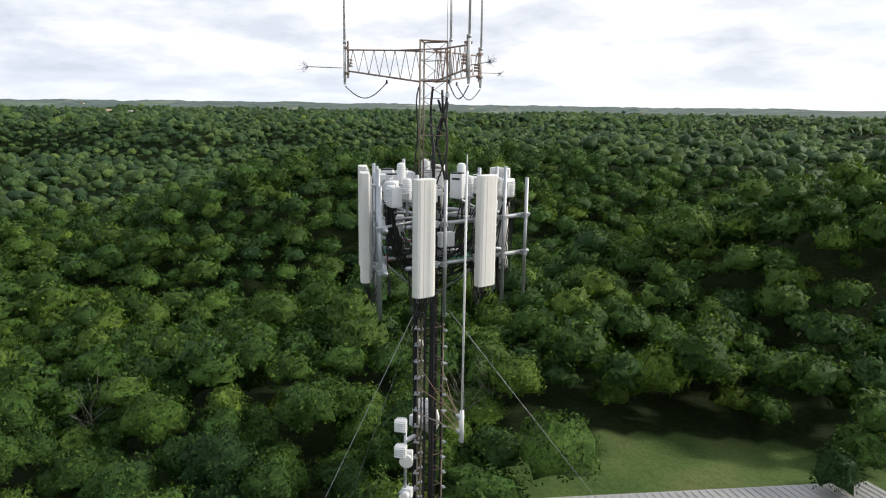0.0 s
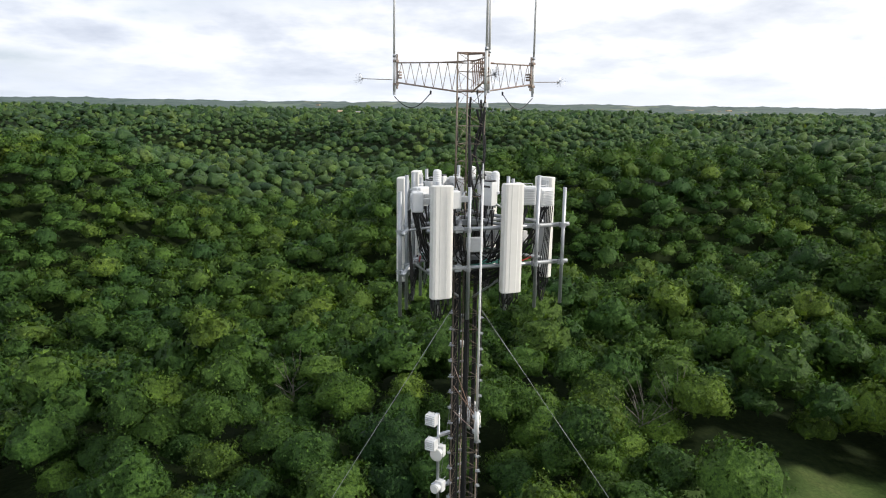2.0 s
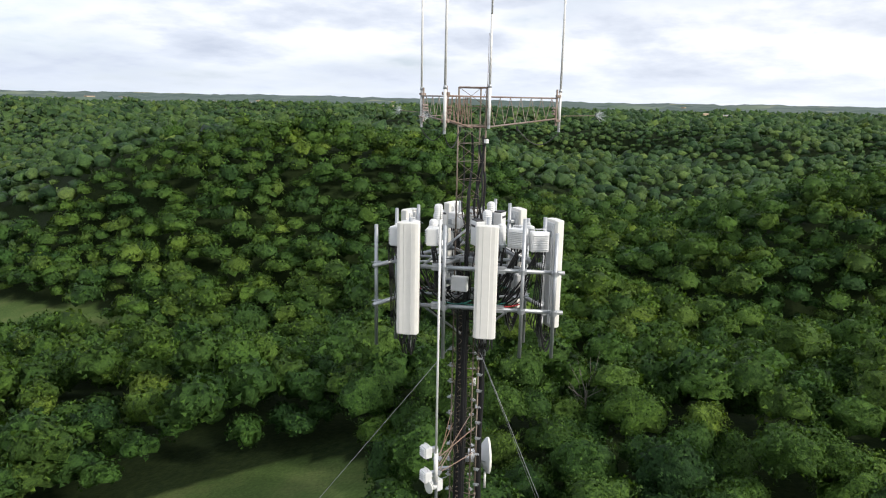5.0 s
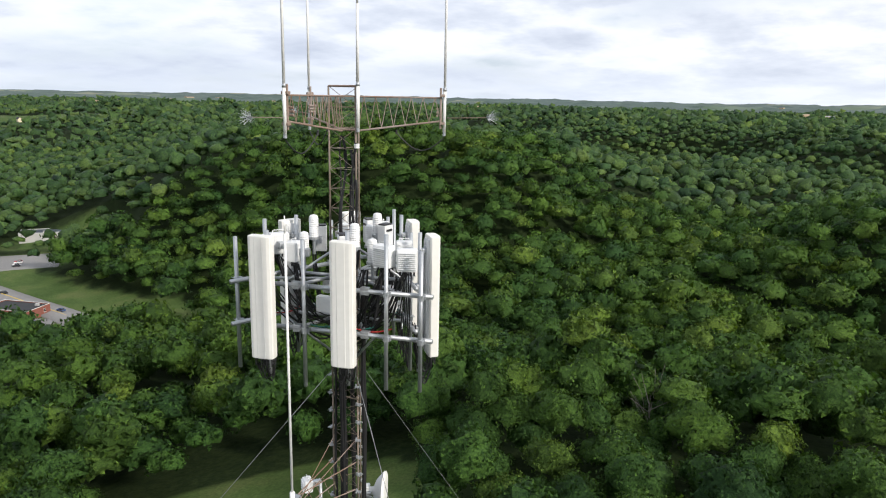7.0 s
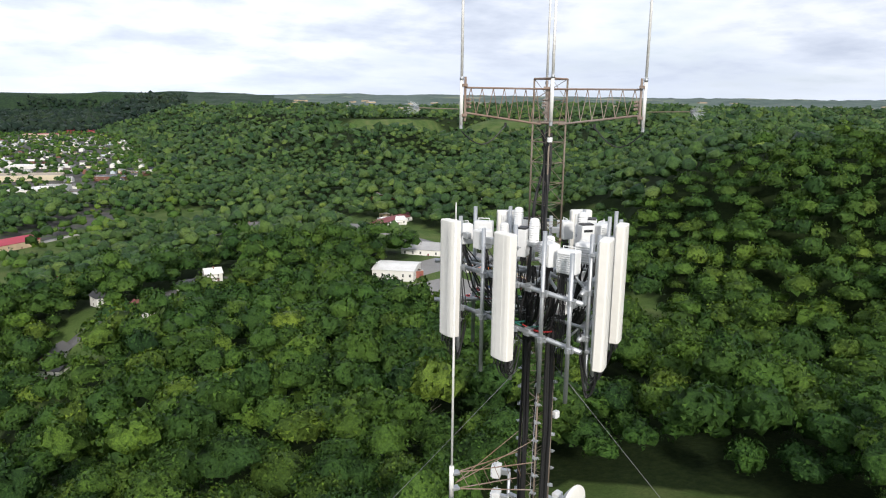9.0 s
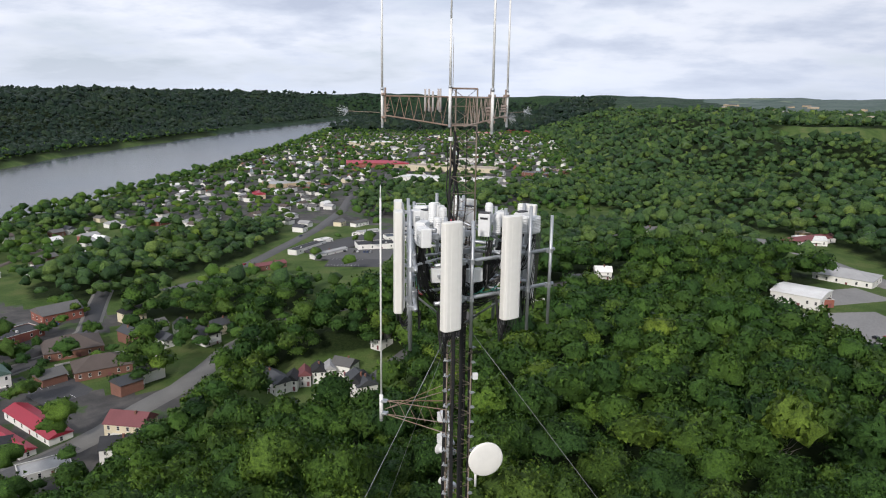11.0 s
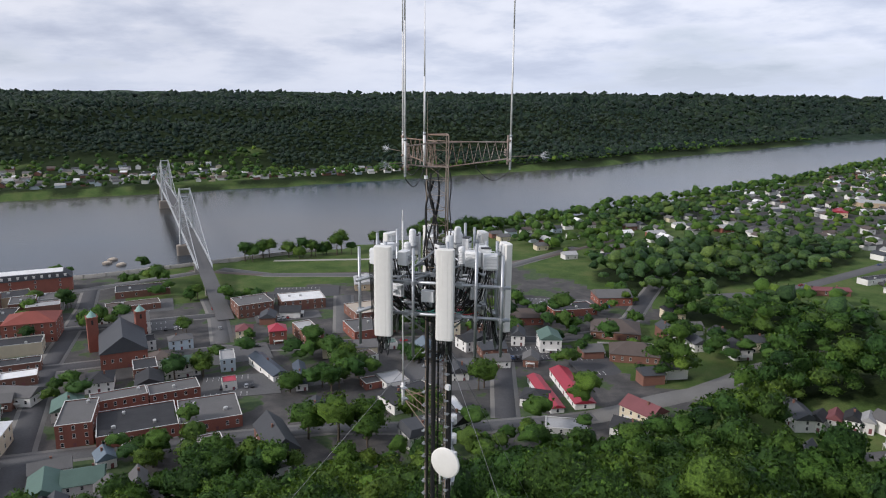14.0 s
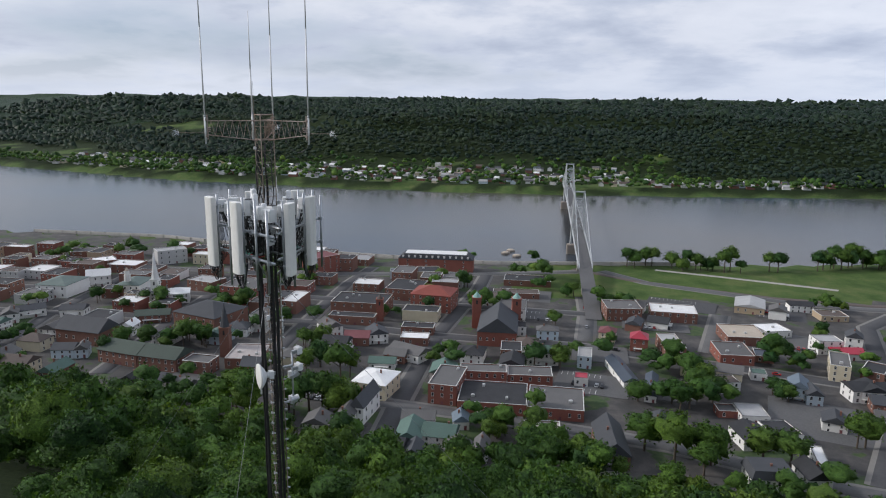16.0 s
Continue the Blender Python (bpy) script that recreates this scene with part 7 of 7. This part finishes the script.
# -- infill of the brick blocks and the side streets --
rt = random.Random(41)
WALLS_T = [BRICK, BRICK, BRICK_RED, BRICK_RED, BRICK, TANW, SIDING, CREAM, GREYW]
ROOFS_T = [R_BLACK, R_GREY, R_GREY, R_LIGHT, R_WHITE, R_BLACK, R_BROWN]
for i in range(1500):
    x, y = rt.uniform(-595, -285), rt.uniform(-440, 70)
    if x < float(bank(y)) + 46 or x > float(foot(y)) - 26:
        continue
    w, d = rt.uniform(9, 20), rt.uniform(12, 26)
    if len(BUILT) > 450 or not free(x, y, max(w, d) * 0.46) or not off_road(x, y, min(w, d) * 0.5):
        continue
    turn = 82 + rt.choice((0, 0, 90)) + rt.uniform(-3, 3)
    if x < -375:
        building(x, y, turn, w, d, rt.choice((6, 7, 9, 9, 11)), "flat", 0, rt.choice(WALLS_T), rt.choice(ROOFS_T), 2, full=False)
    else:
        building(x, y, turn, min(w, 12), min(d, 14), rt.choice((5, 6)), rt.choice(("gable", "gable", "hip")), 2.8, rt.choice((SIDING, SIDING, SIDING, BRICK, BLUEW, CREAM)),
                 rt.choice((R_SLATE, R_GREY, R_BLACK, R_GREEN, R_BROWN)), 2, full=False)
for i in range(160):
    x, y = rt.uniform(-440, -190), rt.uniform(80, 340)
    if x > float(foot(y)) - 30 or len(BUILT) > 470 or not free(x, y, 8) or not off_road(x, y, 6) or (x < -300 and y > 240):
        continue
    building(x, y, 66 + rt.choice((0, 90)), rt.uniform(8, 13), rt.uniform(8, 13), rt.choice((4.5, 6)), "gable", 2.6, rt.choice((SIDING, SIDING, BRICK, CREAM)), rt.choice((R_SLATE, R_GREY, R_BLACK)), 2, full=False)


# -- small homes up the river, and across it --
def small_home(kind_w, roof, w, d, h):
    b = new("house")
    part("wall", wall_block(w, d, h, "gable", 2.4), kind_w, b)
    part("roof", roof_block(w, d, h, "gable", 2.4), roof, b)
    me = window_mesh()
    for u in (-w * 0.28, w * 0.28):
        under("window", me, b, pose(u, -d / 2 - 0.01, 1.7))
    return tagged(b, "small %s house with a gabled %s" % (plain(kind_w), plain(roof)), "house", "small homes along the river")


KIT = [small_home(wm, rm, w, d, h) for wm, rm, w, d, h in ((SIDING, R_GREY, 11, 9, 4.5), (SIDING, R_SLATE, 9, 12, 5), (SIDING, R_LIGHT, 12, 9, 4), (SIDING, R_BROWN, 10, 10, 5.5),
                                                         (CREAM, R_GREY, 11, 9, 4.5), (BRICK, R_GREY, 12, 10, 4.5), (SIDING, R_WHITE, 14, 9, 4), (BRICK_RED, R_LIGHT, 16, 12, 5), (BLUEW, R_SLATE, 10, 9, 5))]
spots = []
for i in range(5200):
    y = 400 + 1900 * rt.random() ** 1.25
    x = rt.uniform(float(bank(y)) + 55, min(float(foot(y)) - 20, -60))
    if len(spots) > 520:
        break
    grove = any(((x - cx) / ga) ** 2 + ((y - cy) / gb) ** 2 < 1.25 for cx, cy, ga, gb, th in GROVES)
    if grove or not free(x, y, 7) or not off_road(x, y, 5) or (-475 < x < -375 and 690 < y < 800) or (x > -260 and y < 740):
        continue
    spots.append((x, y))
    BUILT.append((x, y, 7.5))
for i in range(1700):
    y = rt.uniform(-860, 640)
    off = rt.uniform(48, 250) if y < 330 else rt.uniform(40, 110)
    x = float(far_bank(y)) - off
    if len(spots) > 830 or not free(x, y, 6) or (y < -330 and rt.random() < 0.4):
        continue
    spots.append((x, y))
    BUILT.append((x, y, 8))
spots.sort(key=lambda p: math.hypot(*p))
SINGLE = 95
for n, (x, y) in enumerate(spots[:SINGLE]):
    m = pose(x, y, hz(x, y), 0, 0, 78 + rt.choice((0, 90, 0)) + rt.uniform(-6, 6))
    if n < len(KIT):
        KIT[n].matrix_world = m
    else:
        copy_thing(KIT[rt.choice((0, 1, 2, 3, 0, 1, 2, 3, 4, 5, 6, 7, 8))], m)


def far_homes(places):
    """All the farther homes, joined: walls, gables and roofs with eaves."""
    walls, roofs = [SIDING, SIDING, SIDING, CREAM, BRICK, SIDING, BLUEW], [R_GREY, R_SLATE, R_LIGHT, R_BROWN, R_WHITE, R_BLACK]
    V, F, M = [], [], []
    for x, y in places:
        w, d, h, r = rt.uniform(9, 15), rt.uniform(7.5, 10), rt.uniform(3.6, 5.6), rt.uniform(2.0, 3.0)
        m = pose(x, y, hz(x, y), 0, 0, 78 + rt.choice((0, 90, 0)) + rt.uniform(-6, 6))
        wi, ri = rt.randrange(len(walls)), len(walls) + rt.randrange(len(roofs))
        n = len(V)
        pts = [(-1, -1, -1.5), (1, -1, -1.5), (1, 1, -1.5), (-1, 1, -1.5), (-1, -1, h), (1, -1, h), (1, 1, h), (-1, 1, h), (-1, 0, h + r), (1, 0, h + r)]
        V += [m @ Vector((u * w / 2, v * d / 2, z)) for u, v, z in pts]
        F += [(n, n + 1, n + 5, n + 4), (n + 2, n + 3, n + 7, n + 6), (n + 1, n + 2, n + 6, n + 9, n + 5), (n + 3, n, n + 4, n + 8, n + 7)]
        M += [wi] * 4
        n = len(V)
        pts = [(-1, -1, h - 0.3), (1, -1, h - 0.3), (1, 0, h + r + 0.15), (-1, 0, h + r + 0.15), (1, 1, h - 0.3), (-1, 1, h - 0.3)]
        V += [m @ Vector((u * (w / 2 + 0.4), v * (d / 2 + 0.5), z)) for u, v, z in pts]
        F += [(n, n + 1, n + 2, n + 3), (n + 3, n + 2, n + 4, n + 5)]
        M += [ri] * 2
    me = bpy.data.meshes.new("far_houses")
    me.from_pydata(V, [], F)
    for mt in walls + roofs:
        me.materials.append(mt)
    me.polygons.foreach_set("material_index", np.array(M, np.int32))
    tagged(new("far_houses", me), "many small pale houses along the river flats", "houses", kind="stuff")


barns = []
for i in range(420):
    a, r = radians(rt.uniform(-140, -20)), rt.uniform(1500, 2600)
    x, y = -math.sin(a) * r, math.cos(a) * r
    if float(fbm(np.array([x]), np.array([y]), 330, 87)[0]) > 0.33:
        barns.append((x, y))
far_homes(spots[SINGLE:] + barns)
for i in range(9):
    y = -190 + 26 * i
    building(float(far_bank(y)) - rt.uniform(150, 215), y, 85, rt.uniform(14, 24), 12, 6, "flat", 0, rt.choice((TANW, CREAM, BRICK, SIDING)), rt.choice((R_BROWN, R_LIGHT, R_TAN)), 2, windows=False)


def far_sheds():
    """Long pale barns and stores on the open plateau, joined."""
    V, F, M = [], [], []
    paints = [R_LIGHT, R_GREY, TANW, R_GREY, R_TAN]
    for i in range(170):
        a, r = radians(rt.uniform(-146, -8)), rt.uniform(2000, 3300)
        if float(fbm(np.array([a * 900.0]), np.array([7.0]), 90, 64)[0]) < -0.15:
            continue
        x, y = -math.sin(a) * r, math.cos(a) * r
        w, d, h = rt.uniform(12, 50), rt.uniform(12, 24), rt.uniform(3, 6)
        m = pose(x, y, hz(x, y) + 9, 0, 0, rt.uniform(0, 180))
        n = len(V)
        pts = [(-1, -1, -25), (1, -1, -25), (1, 1, -25), (-1, 1, -25), (-1, -1, h), (1, -1, h), (1, 1, h), (-1, 1, h), (-1, 0, h + 2), (1, 0, h + 2)]
        V += [m @ Vector((u * w / 2, v * d / 2, z)) for u, v, z in pts]
        F += [(n, n + 1, n + 5, n + 4), (n + 2, n + 3, n + 7, n + 6), (n + 1, n + 2, n + 6, n + 9, n + 5), (n + 3, n, n + 4, n + 8, n + 7), (n + 4, n + 5, n + 9, n + 8), (n + 6, n + 7, n + 8, n + 9)]
        M += [2] * 4 + [rt.randrange(5)] * 2
    me = bpy.data.meshes.new("far_barns")
    me.from_pydata(V, [], F)
    for mt in paints:
        me.materials.append(mt)
    me.polygons.foreach_set("material_index", np.array(M, np.int32))
    tagged(new("far_barns", me), "many pale farm sheds and stores on the far plateau", "barns", kind="stuff")


far_sheds()


# -- the rest of the town's trees, joined --
def more_trees():
    rs = np.random.RandomState(6)
    fars = [crown_arrays(rs, 10.2, 10.5 + i, 1, 8, 9, 1.0, low=0.1) for i in range(4)]
    xs, ys = [], []
    for i in range(5200):
        x, y = rs.uniform(-595, -165), rs.uniform(-440, 345)
        clump = fbm(np.array([x]), np.array([y]), 38, 99)[0]
        if x < float(foot(y)) + 4 and clump > (0.20 if x > -330 else 0.32) and all(math.hypot(x - lx, y - ly) > lr for lx, ly, lr in LOTS) and free(x, y, -1.2) and off_road(x, y, -1.6) and not (x < -445 and y > 85):
            xs.append(x)
            ys.append(y)
            BUILT.append((x, y, 2.6 + 1.6 * rs.rand()))
    town = [crown_arrays(rs, 9.0, 9.5 + i, 2, 14, 50, 0.6, low=0.1) for i in range(4)]
    woods("garden_trees", rs, np.array(xs), np.array(ys), town, 0.65, 1.35, LEAF_MID, "green garden and street trees among the town's buildings")
    xs, ys = [], []
    for i in range(5000):
        y = 400 + 2100 * rs.rand() ** 1.1
        x = rs.uniform(float(bank(y)) + 12, float(foot(y)) + 10)
        close = x < float(bank(y)) + 40
        yard = -266 < x < -140 and 440 < y < 700
        if (close or rs.rand() < (0.1 if yard else 0.85)) and all((x - bx) ** 2 + (y - by) ** 2 > 36 for bx, by, br in BUILT):
            if not (-475 < x < -375 and 690 < y < 800) and np.interp(y, (397, 450, 520, 640, 760, 900, 1100, 1500, 2000), (-289, -270, -273, -280, -300, -340, -360, -420, -520)) - x < -10 or x < -320:
                xs.append(x)
                ys.append(y)
    for y in np.arange(430, 2500, 7.0):
        for j in range(2):
            xs.append(float(bank(y)) + 14 + 22 * rs.rand())
            ys.append(y + 5 * rs.rand())
    for y in np.arange(-1300, 2300, 6.0):
        wide = 3 if (y > 330 or y < -330) else 1
        for j in range(wide):
            if wide == 1 and rs.rand() < 0.3:
                continue
            xs.append(float(far_bank(y)) - 26 - 40 * rs.rand() * (wide - 0.6))
            ys.append(y + 6 * rs.rand())
    for i in range(900):
        y = rs.uniform(-760, 420)
        x = float(far_bank(y)) - rs.uniform(60, 300)
        if all((x - bx) ** 2 + (y - by) ** 2 > 49 for bx, by, br in BUILT):
            xs.append(x)
            ys.append(y)
    woods("street_trees", rs, np.array(xs), np.array(ys), fars, 0.55, 1.15, LEAF_MID, "rows and clumps of green trees among houses and along the banks")


more_trees()

# -- parked cars --
rc = random.Random(3)


def car_row(x, y, turn, n, gap=2.75, skip=0.25):
    for i in range(n):
        if rc.random() < skip:
            continue
        px, py = x + math.cos(radians(turn)) * gap * i, y + math.sin(radians(turn)) * gap * i
        paint, label = rc.choice(CAR_PAINTS)
        CARS.append((px, py, turn + 90 + rc.choice((0, 180)), paint, label))


CARS = []
car_row(-372, 178, 66, 9)
car_row(-384, 184, 66, 8)
car_row(-360, 200, 66, 6)
car_row(-398, 118, 78, 9)
car_row(-446, 150, 66, 10, skip=0.6)
car_row(-436, 215, 66, 7, skip=0.5)
car_row(-300, 66, 72, 6)
car_row(-288, 60, 72, 4)
car_row(-290, -58, 75, 8)
car_row(-276, -56, 75, 5)
car_row(-262, 206, 66, 9, skip=0.5)
car_row(-335, 285, 55, 14)
car_row(-322, 296, 55, 12, skip=0.4)
car_row(-410, 62, 80, 5)
car_row(-470, 52, 80, 7, skip=0.4)
car_row(118, 305, 20, 7)
car_row(130, 316, 20, 6)
car_row(140, 290, 20, 5)
car_row(200, 400, 55, 5, skip=0.5)
car_row(-212, 540, 10, 9, skip=0.4)
for x, y, t in ((-395, 90, 170), (-440, 97, 170), (-335, 132, 66), (-318, 172, 66), (-350, 98, 66), (-295, 212, 40), (166, 300, 95), (160, 410, 115), (167, 350, 90), (-280, 600, 90), (-274, 480, 88), (-262, 20, 75), (-330, -8, 165)):
    paint, label = rc.choice(CAR_PAINTS)
    CARS.append((x, y, t, paint, label))
bpy.context.view_layer.update()
graph = bpy.context.evaluated_depsgraph_get()


def surface(x, y):
    """The height of the paving or ground there."""
    hit, place, *_ = scene.ray_cast(graph, (x, y, hz(x, y) + 2.4), (0, 0, -1))
    return place.z if hit else hz(x, y)


for x, y, t, paint, label in CARS:
    build_car(x, y, t, paint, label)

# -- flood wall, bridge, barges --
STEEL = material("silver_bridge_paint", (0.50, 0.52, 0.53), 0.5, 0.3, spots=(0.40, 0.41, 0.41), scale=0.05)
STONE = material("bridge_pier_stone", (0.30, 0.26, 0.22), 0.9, spots=(0.20, 0.17, 0.15), scale=0.2, bump=0.4)


def build_wall():
    V, F = [], []
    ys = np.arange(-430, 236, 8.0)
    for i, y in enumerate(ys):
        x = float(bank(y)) + 24
        z = 7.5
        for dx, dz in ((-0.4, -4), (-0.4, 4.2), (0.4, 4.2), (0.4, -4)):
            V.append((x + dx, y, z + dz))
        if i:
            a, b = 4 * (i - 1), 4 * i
            F += [(a + j, a + (j + 1) % 4, b + (j + 1) % 4, b + j) for j in range(4)]
    wallob = new("flood_wall", mesh_from("flood_wall", V, np.array(F).ravel(), [4] * len(F), [CONCRETE]))
    tagged(wallob, "long weathered concrete flood wall along the river", "wall", kind="structure")
    pil = shared("pilaster", lambda: box(bmesh.new(), 1.3, 0.9, 8.4, pose(0, 0, 0)), CONCRETE)
    for y in ys[::2]:
        o = under("pilaster", pil, wallob, pose(float(bank(y)) + 24, y, 7.7))


build_wall()


def build_bridge():
    br = new("suspension_bridge")
    A, B = Vector((-667, 131, 0)), Vector((-960, 169, 0))
    d = (B - A).normalized()
    s = Vector((-d.y, d.x, 0))
    half = 5.2
    br.location = A
    span = (B - A).length

    def deck(u):
        if u < -150:
            return 13.5 + (u + 258) * 0.062
        return 20.2 + 3.6 * (1 - ((u - span / 2) / (span / 2 + 150)) ** 2)

    def at(u, v, z):
        return d * u + s * v + Vector((0, 0, z))
    us = [-258 + 8.0 * i for i in range(int((span + 258 + 175) / 8.0) + 1)]
    bm = bmesh.new()
    rows = []
    for u in us:
        z = deck(u) if u < span + 60 else deck(span + 60) - (u - span - 60) * 0.085
        rows.append([bm.verts.new(at(u, v, z + dz)) for v, dz in ((-half, 0), (half, 0), (half, -0.9), (-half, -0.9))])
    for p, q in zip(rows[:-1], rows[1:]):
        for j in range(4):
            bm.faces.new((p[j], p[(j + 1) % 4], q[(j + 1) % 4], q[j]))
    part("deck", bm, OLD_ASPHALT, br)
    bpts = [u for u in us if -150 <= u <= span + 150]
    # stiffening trusses, panel by panel
    for v in (-half - 0.4, half + 0.4):
        for u0, u1 in zip(bpts[:-1], bpts[1:]):
            bm = bmesh.new()
            z0, z1 = deck(u0), deck(u1)
            tube(bm, at(u0, v, z0 + 2.6), at(u1, v, z1 + 2.6), 0.22, 5)
            tube(bm, at(u0, v, z0 - 1.0), at(u1, v, z1 - 1.0), 0.25, 5)
            tube(bm, at(u0, v, z0 - 1.0), at(u0, v, z0 + 2.6), 0.16, 4)
            tube(bm, at(u0, v, z0 - 1.0), at(u1, v, z1 + 2.6), 0.13, 4)
            part("truss_panel", bm, STEEL, br)
    # towers
    top = 62.0
    for u in (0.0, span):
        t = part("tower_cap", tube(bmesh.new(), at(u, -half * 0.86, top), at(u, half * 0.86, top), 0.7, 6), STEEL, br)
        part("strut", tube(bmesh.new(), at(u, -half * 0.86, top - 7), at(u, half * 0.86, top - 7), 0.5, 6), STEEL, t)
        for v in (-1, 1):
            part("tower_leg", tube(bmesh.new(), at(u, v * (half + 1.4), 9), at(u, v * half * 0.86, top + 1), 1.15, 6, 0.8), STEEL, t)
        zs = [24, 33, 42, 49, 55]
        for z0, z1 in zip(zs[:-1], zs[1:]):
            w0, w1 = half + 1.4 - (z0 - 9) * 0.036, half + 1.4 - (z1 - 9) * 0.036
            bm = tube(bmesh.new(), at(u, -w0, z0), at(u, w1, z1), 0.35, 5)
            tube(bm, at(u, w0, z0), at(u, -w1, z1), 0.35, 5)
            part("cross_brace", bm, STEEL, t)
            part("strut", tube(bmesh.new(), at(u, -w1, z1), at(u, w1, z1), 0.35, 5), STEEL, t)
        pier = bmesh.new()
        box(pier, 7.0, 21.0, 18.0, Matrix.Translation(at(u, 0, 1)) @ pose(0, 0, 0, 0, 0, math.degrees(math.atan2(d.y, d.x))), 1.6)
        part("pier", pier, STONE, br, "weathered stone bridge pier")
    for u in (-110, -190, span + 90):
        pier = box(bmesh.new(), 3.0, 10.0, deck(min(u, span + 60)) + 3, Matrix.Translation(at(u, 0, deck(min(u, span + 60)) / 2 - 2.4)) @ pose(0, 0, 0, 0, 0, math.degrees(math.atan2(d.y, d.x))), 0.2)
        part("approach_pier", pier, CONCRETE, br)
    # cables and hangers
    def cable_z(u):
        if 0 <= u <= span:
            return 27.5 + (top - 27.5) * ((u - span / 2) / (span / 2)) ** 2
        e = -u if u < 0 else u - span
        return max(top - e * (top - deck(-150) - 1.5) / 150.0, deck(max(-150, min(u, span + 150))) + 1.2)
    for v in (-1, 1):
        pts = [at(u, v * (half * 0.9 + 0.3), cable_z(u)) for u in np.linspace(-150, span + 150, 90)]
        part("main_cable", sweep(bmesh.new(), pts, 0.30, 6), STEEL, br)
        for u in bpts[1:-1]:
            part("hanger", tube(bmesh.new(), at(u, v * (half + 0.3), deck(u) + 2.4), at(u, v * (half * 0.9 + 0.3), cable_z(u)), 0.07, 4), STEEL, br)
    tagged(br, "silver-grey steel suspension bridge with braced towers over the river", "bridge")


build_bridge()

for x, y, a in ((-676, 66, 20), (-664, 60, 15), (-652, 70, 25)):
    g = new("mooring_cell")
    g.matrix_world = pose(x, y, -1.2, 0, 0, a)
    part("pile_ring", tube(bmesh.new(), (0, 0, 0), (0, 0, 2.6), 4.2, 14), STONE, g)
    part("cap", tube(bmesh.new(), (0, 0, 2.6), (0, 0, 3.3), 3.2, 14, 2.6), R_TAN, g)
    tagged(g, "old brown stone mooring cell in the river", "mooring cell", "mooring cells")


# -- the power station far up the river --
PALE_STACK = material("pale_stack_concrete", (0.40, 0.37, 0.35), 0.85, spots=(0.33, 0.30, 0.29), scale=0.02)


def build_plant():
    p = new("power_station")
    p.location = (-1120, 4560, 12)
    for i, (dx, h) in enumerate(((-78, 165), (-52, 165), (-26, 150), (10, 168), (24, 168))):
        part("chimney", tube(bmesh.new(), (dx, 0, 0), (dx, 0, h), 8.5, 16, 6.0), PALE_STACK, p, smooth=True)
    for dx, w, h in ((-60, 50, 46), (5, 40, 52), (60, 40, 28), (-120, 50, 18), (110, 40, 14)):
        part("boiler_house", box(bmesh.new(), w, 60, h, pose(dx, 50, h / 2)), R_SLATE, p)
    tagged(p, "distant power station with tall concrete chimney stacks", "power station")


build_plant()

# -- things on the tower's hill: fence and shed roof by the lawn --
shed = building(53, -64, -104, 57, 24, 4.0, "gable", 1.6, GREYW, R_METAL, 1, windows=False)
building(168, 151, 40, 13, 9, 5.0, "gable", 2.6, SIDING, R_RED, 1)
rib = shared("rib", lambda: box(bmesh.new(), 0.09, 12.1, 0.07), R_METAL)
for i in range(46):
    for s in (-1, 1):
        under("rib", rib, shed, pose(-27.9 + 1.24 * i, s * 6.0, 4.0 + 0.8 + 0.24, -s * 7.6))
fence = new("chain_link_fence")
fence.location = (0, 0, 0)
prev = None
for i in range(26):
    x, y = 66 - 0.75 * i * 0.9, -38 - 2.5 * i
    z = hz(x, y)
    part("post", tube(bmesh.new(), (x, y, z - 0.3), (x, y, z + 1.9), 0.035, 6), GALV, fence)
    if prev:
        part("rail", tube(bmesh.new(), prev + Vector((0, 0, 1.85)), (x, y, z + 1.85), 0.02, 5), GALV, fence)
        part("bottom_wire", tube(bmesh.new(), prev + Vector((0, 0, 0.15)), (x, y, z + 0.15), 0.012, 5), GALV, fence)
    prev = Vector((x, y, z))
tagged(fence, "grey chain-link fence along the mown lawn", "fence")


# bare dead trees that stand out of the woods
def dead_tree(x, y, tall, seed):
    r = np.random.RandomState(seed)
    t = new("dead_tree")
    t.location = (x, y, hz(x, y))
    V, F = trunk_arrays(r, tall, 0.2, 9)
    part_me = tri_mesh("bare_limbs", V, F, DEADWOOD, True)
    o = new("trunk", part_me)
    o.parent = t
    V, F = [], []
    for i in range(12):
        a, h = r.rand() * 6.28, tall * (0.5 + 0.5 * r.rand())
        q = tall * 0.22
        limb(V, F, (q * 0.4 * math.cos(a), q * 0.4 * math.sin(a), h * 0.85), (q * math.cos(a + 0.3), q * math.sin(a + 0.3), h + q * 0.5), 0.05, 0.015, 4)
    o = new("twig_spray", tri_mesh("twig_spray", np.concatenate(V), np.concatenate(F), DEADWOOD))
    o.parent = t
    tagged(t, "bare grey dead tree standing among green crowns", "dead tree", "dead trees")


for n, (x, y, h) in enumerate(((92, -40, 17), (97, -47, 16), (40, 128, 16), (110, 20, 17))):
    dead_tree(x, y, h, n)
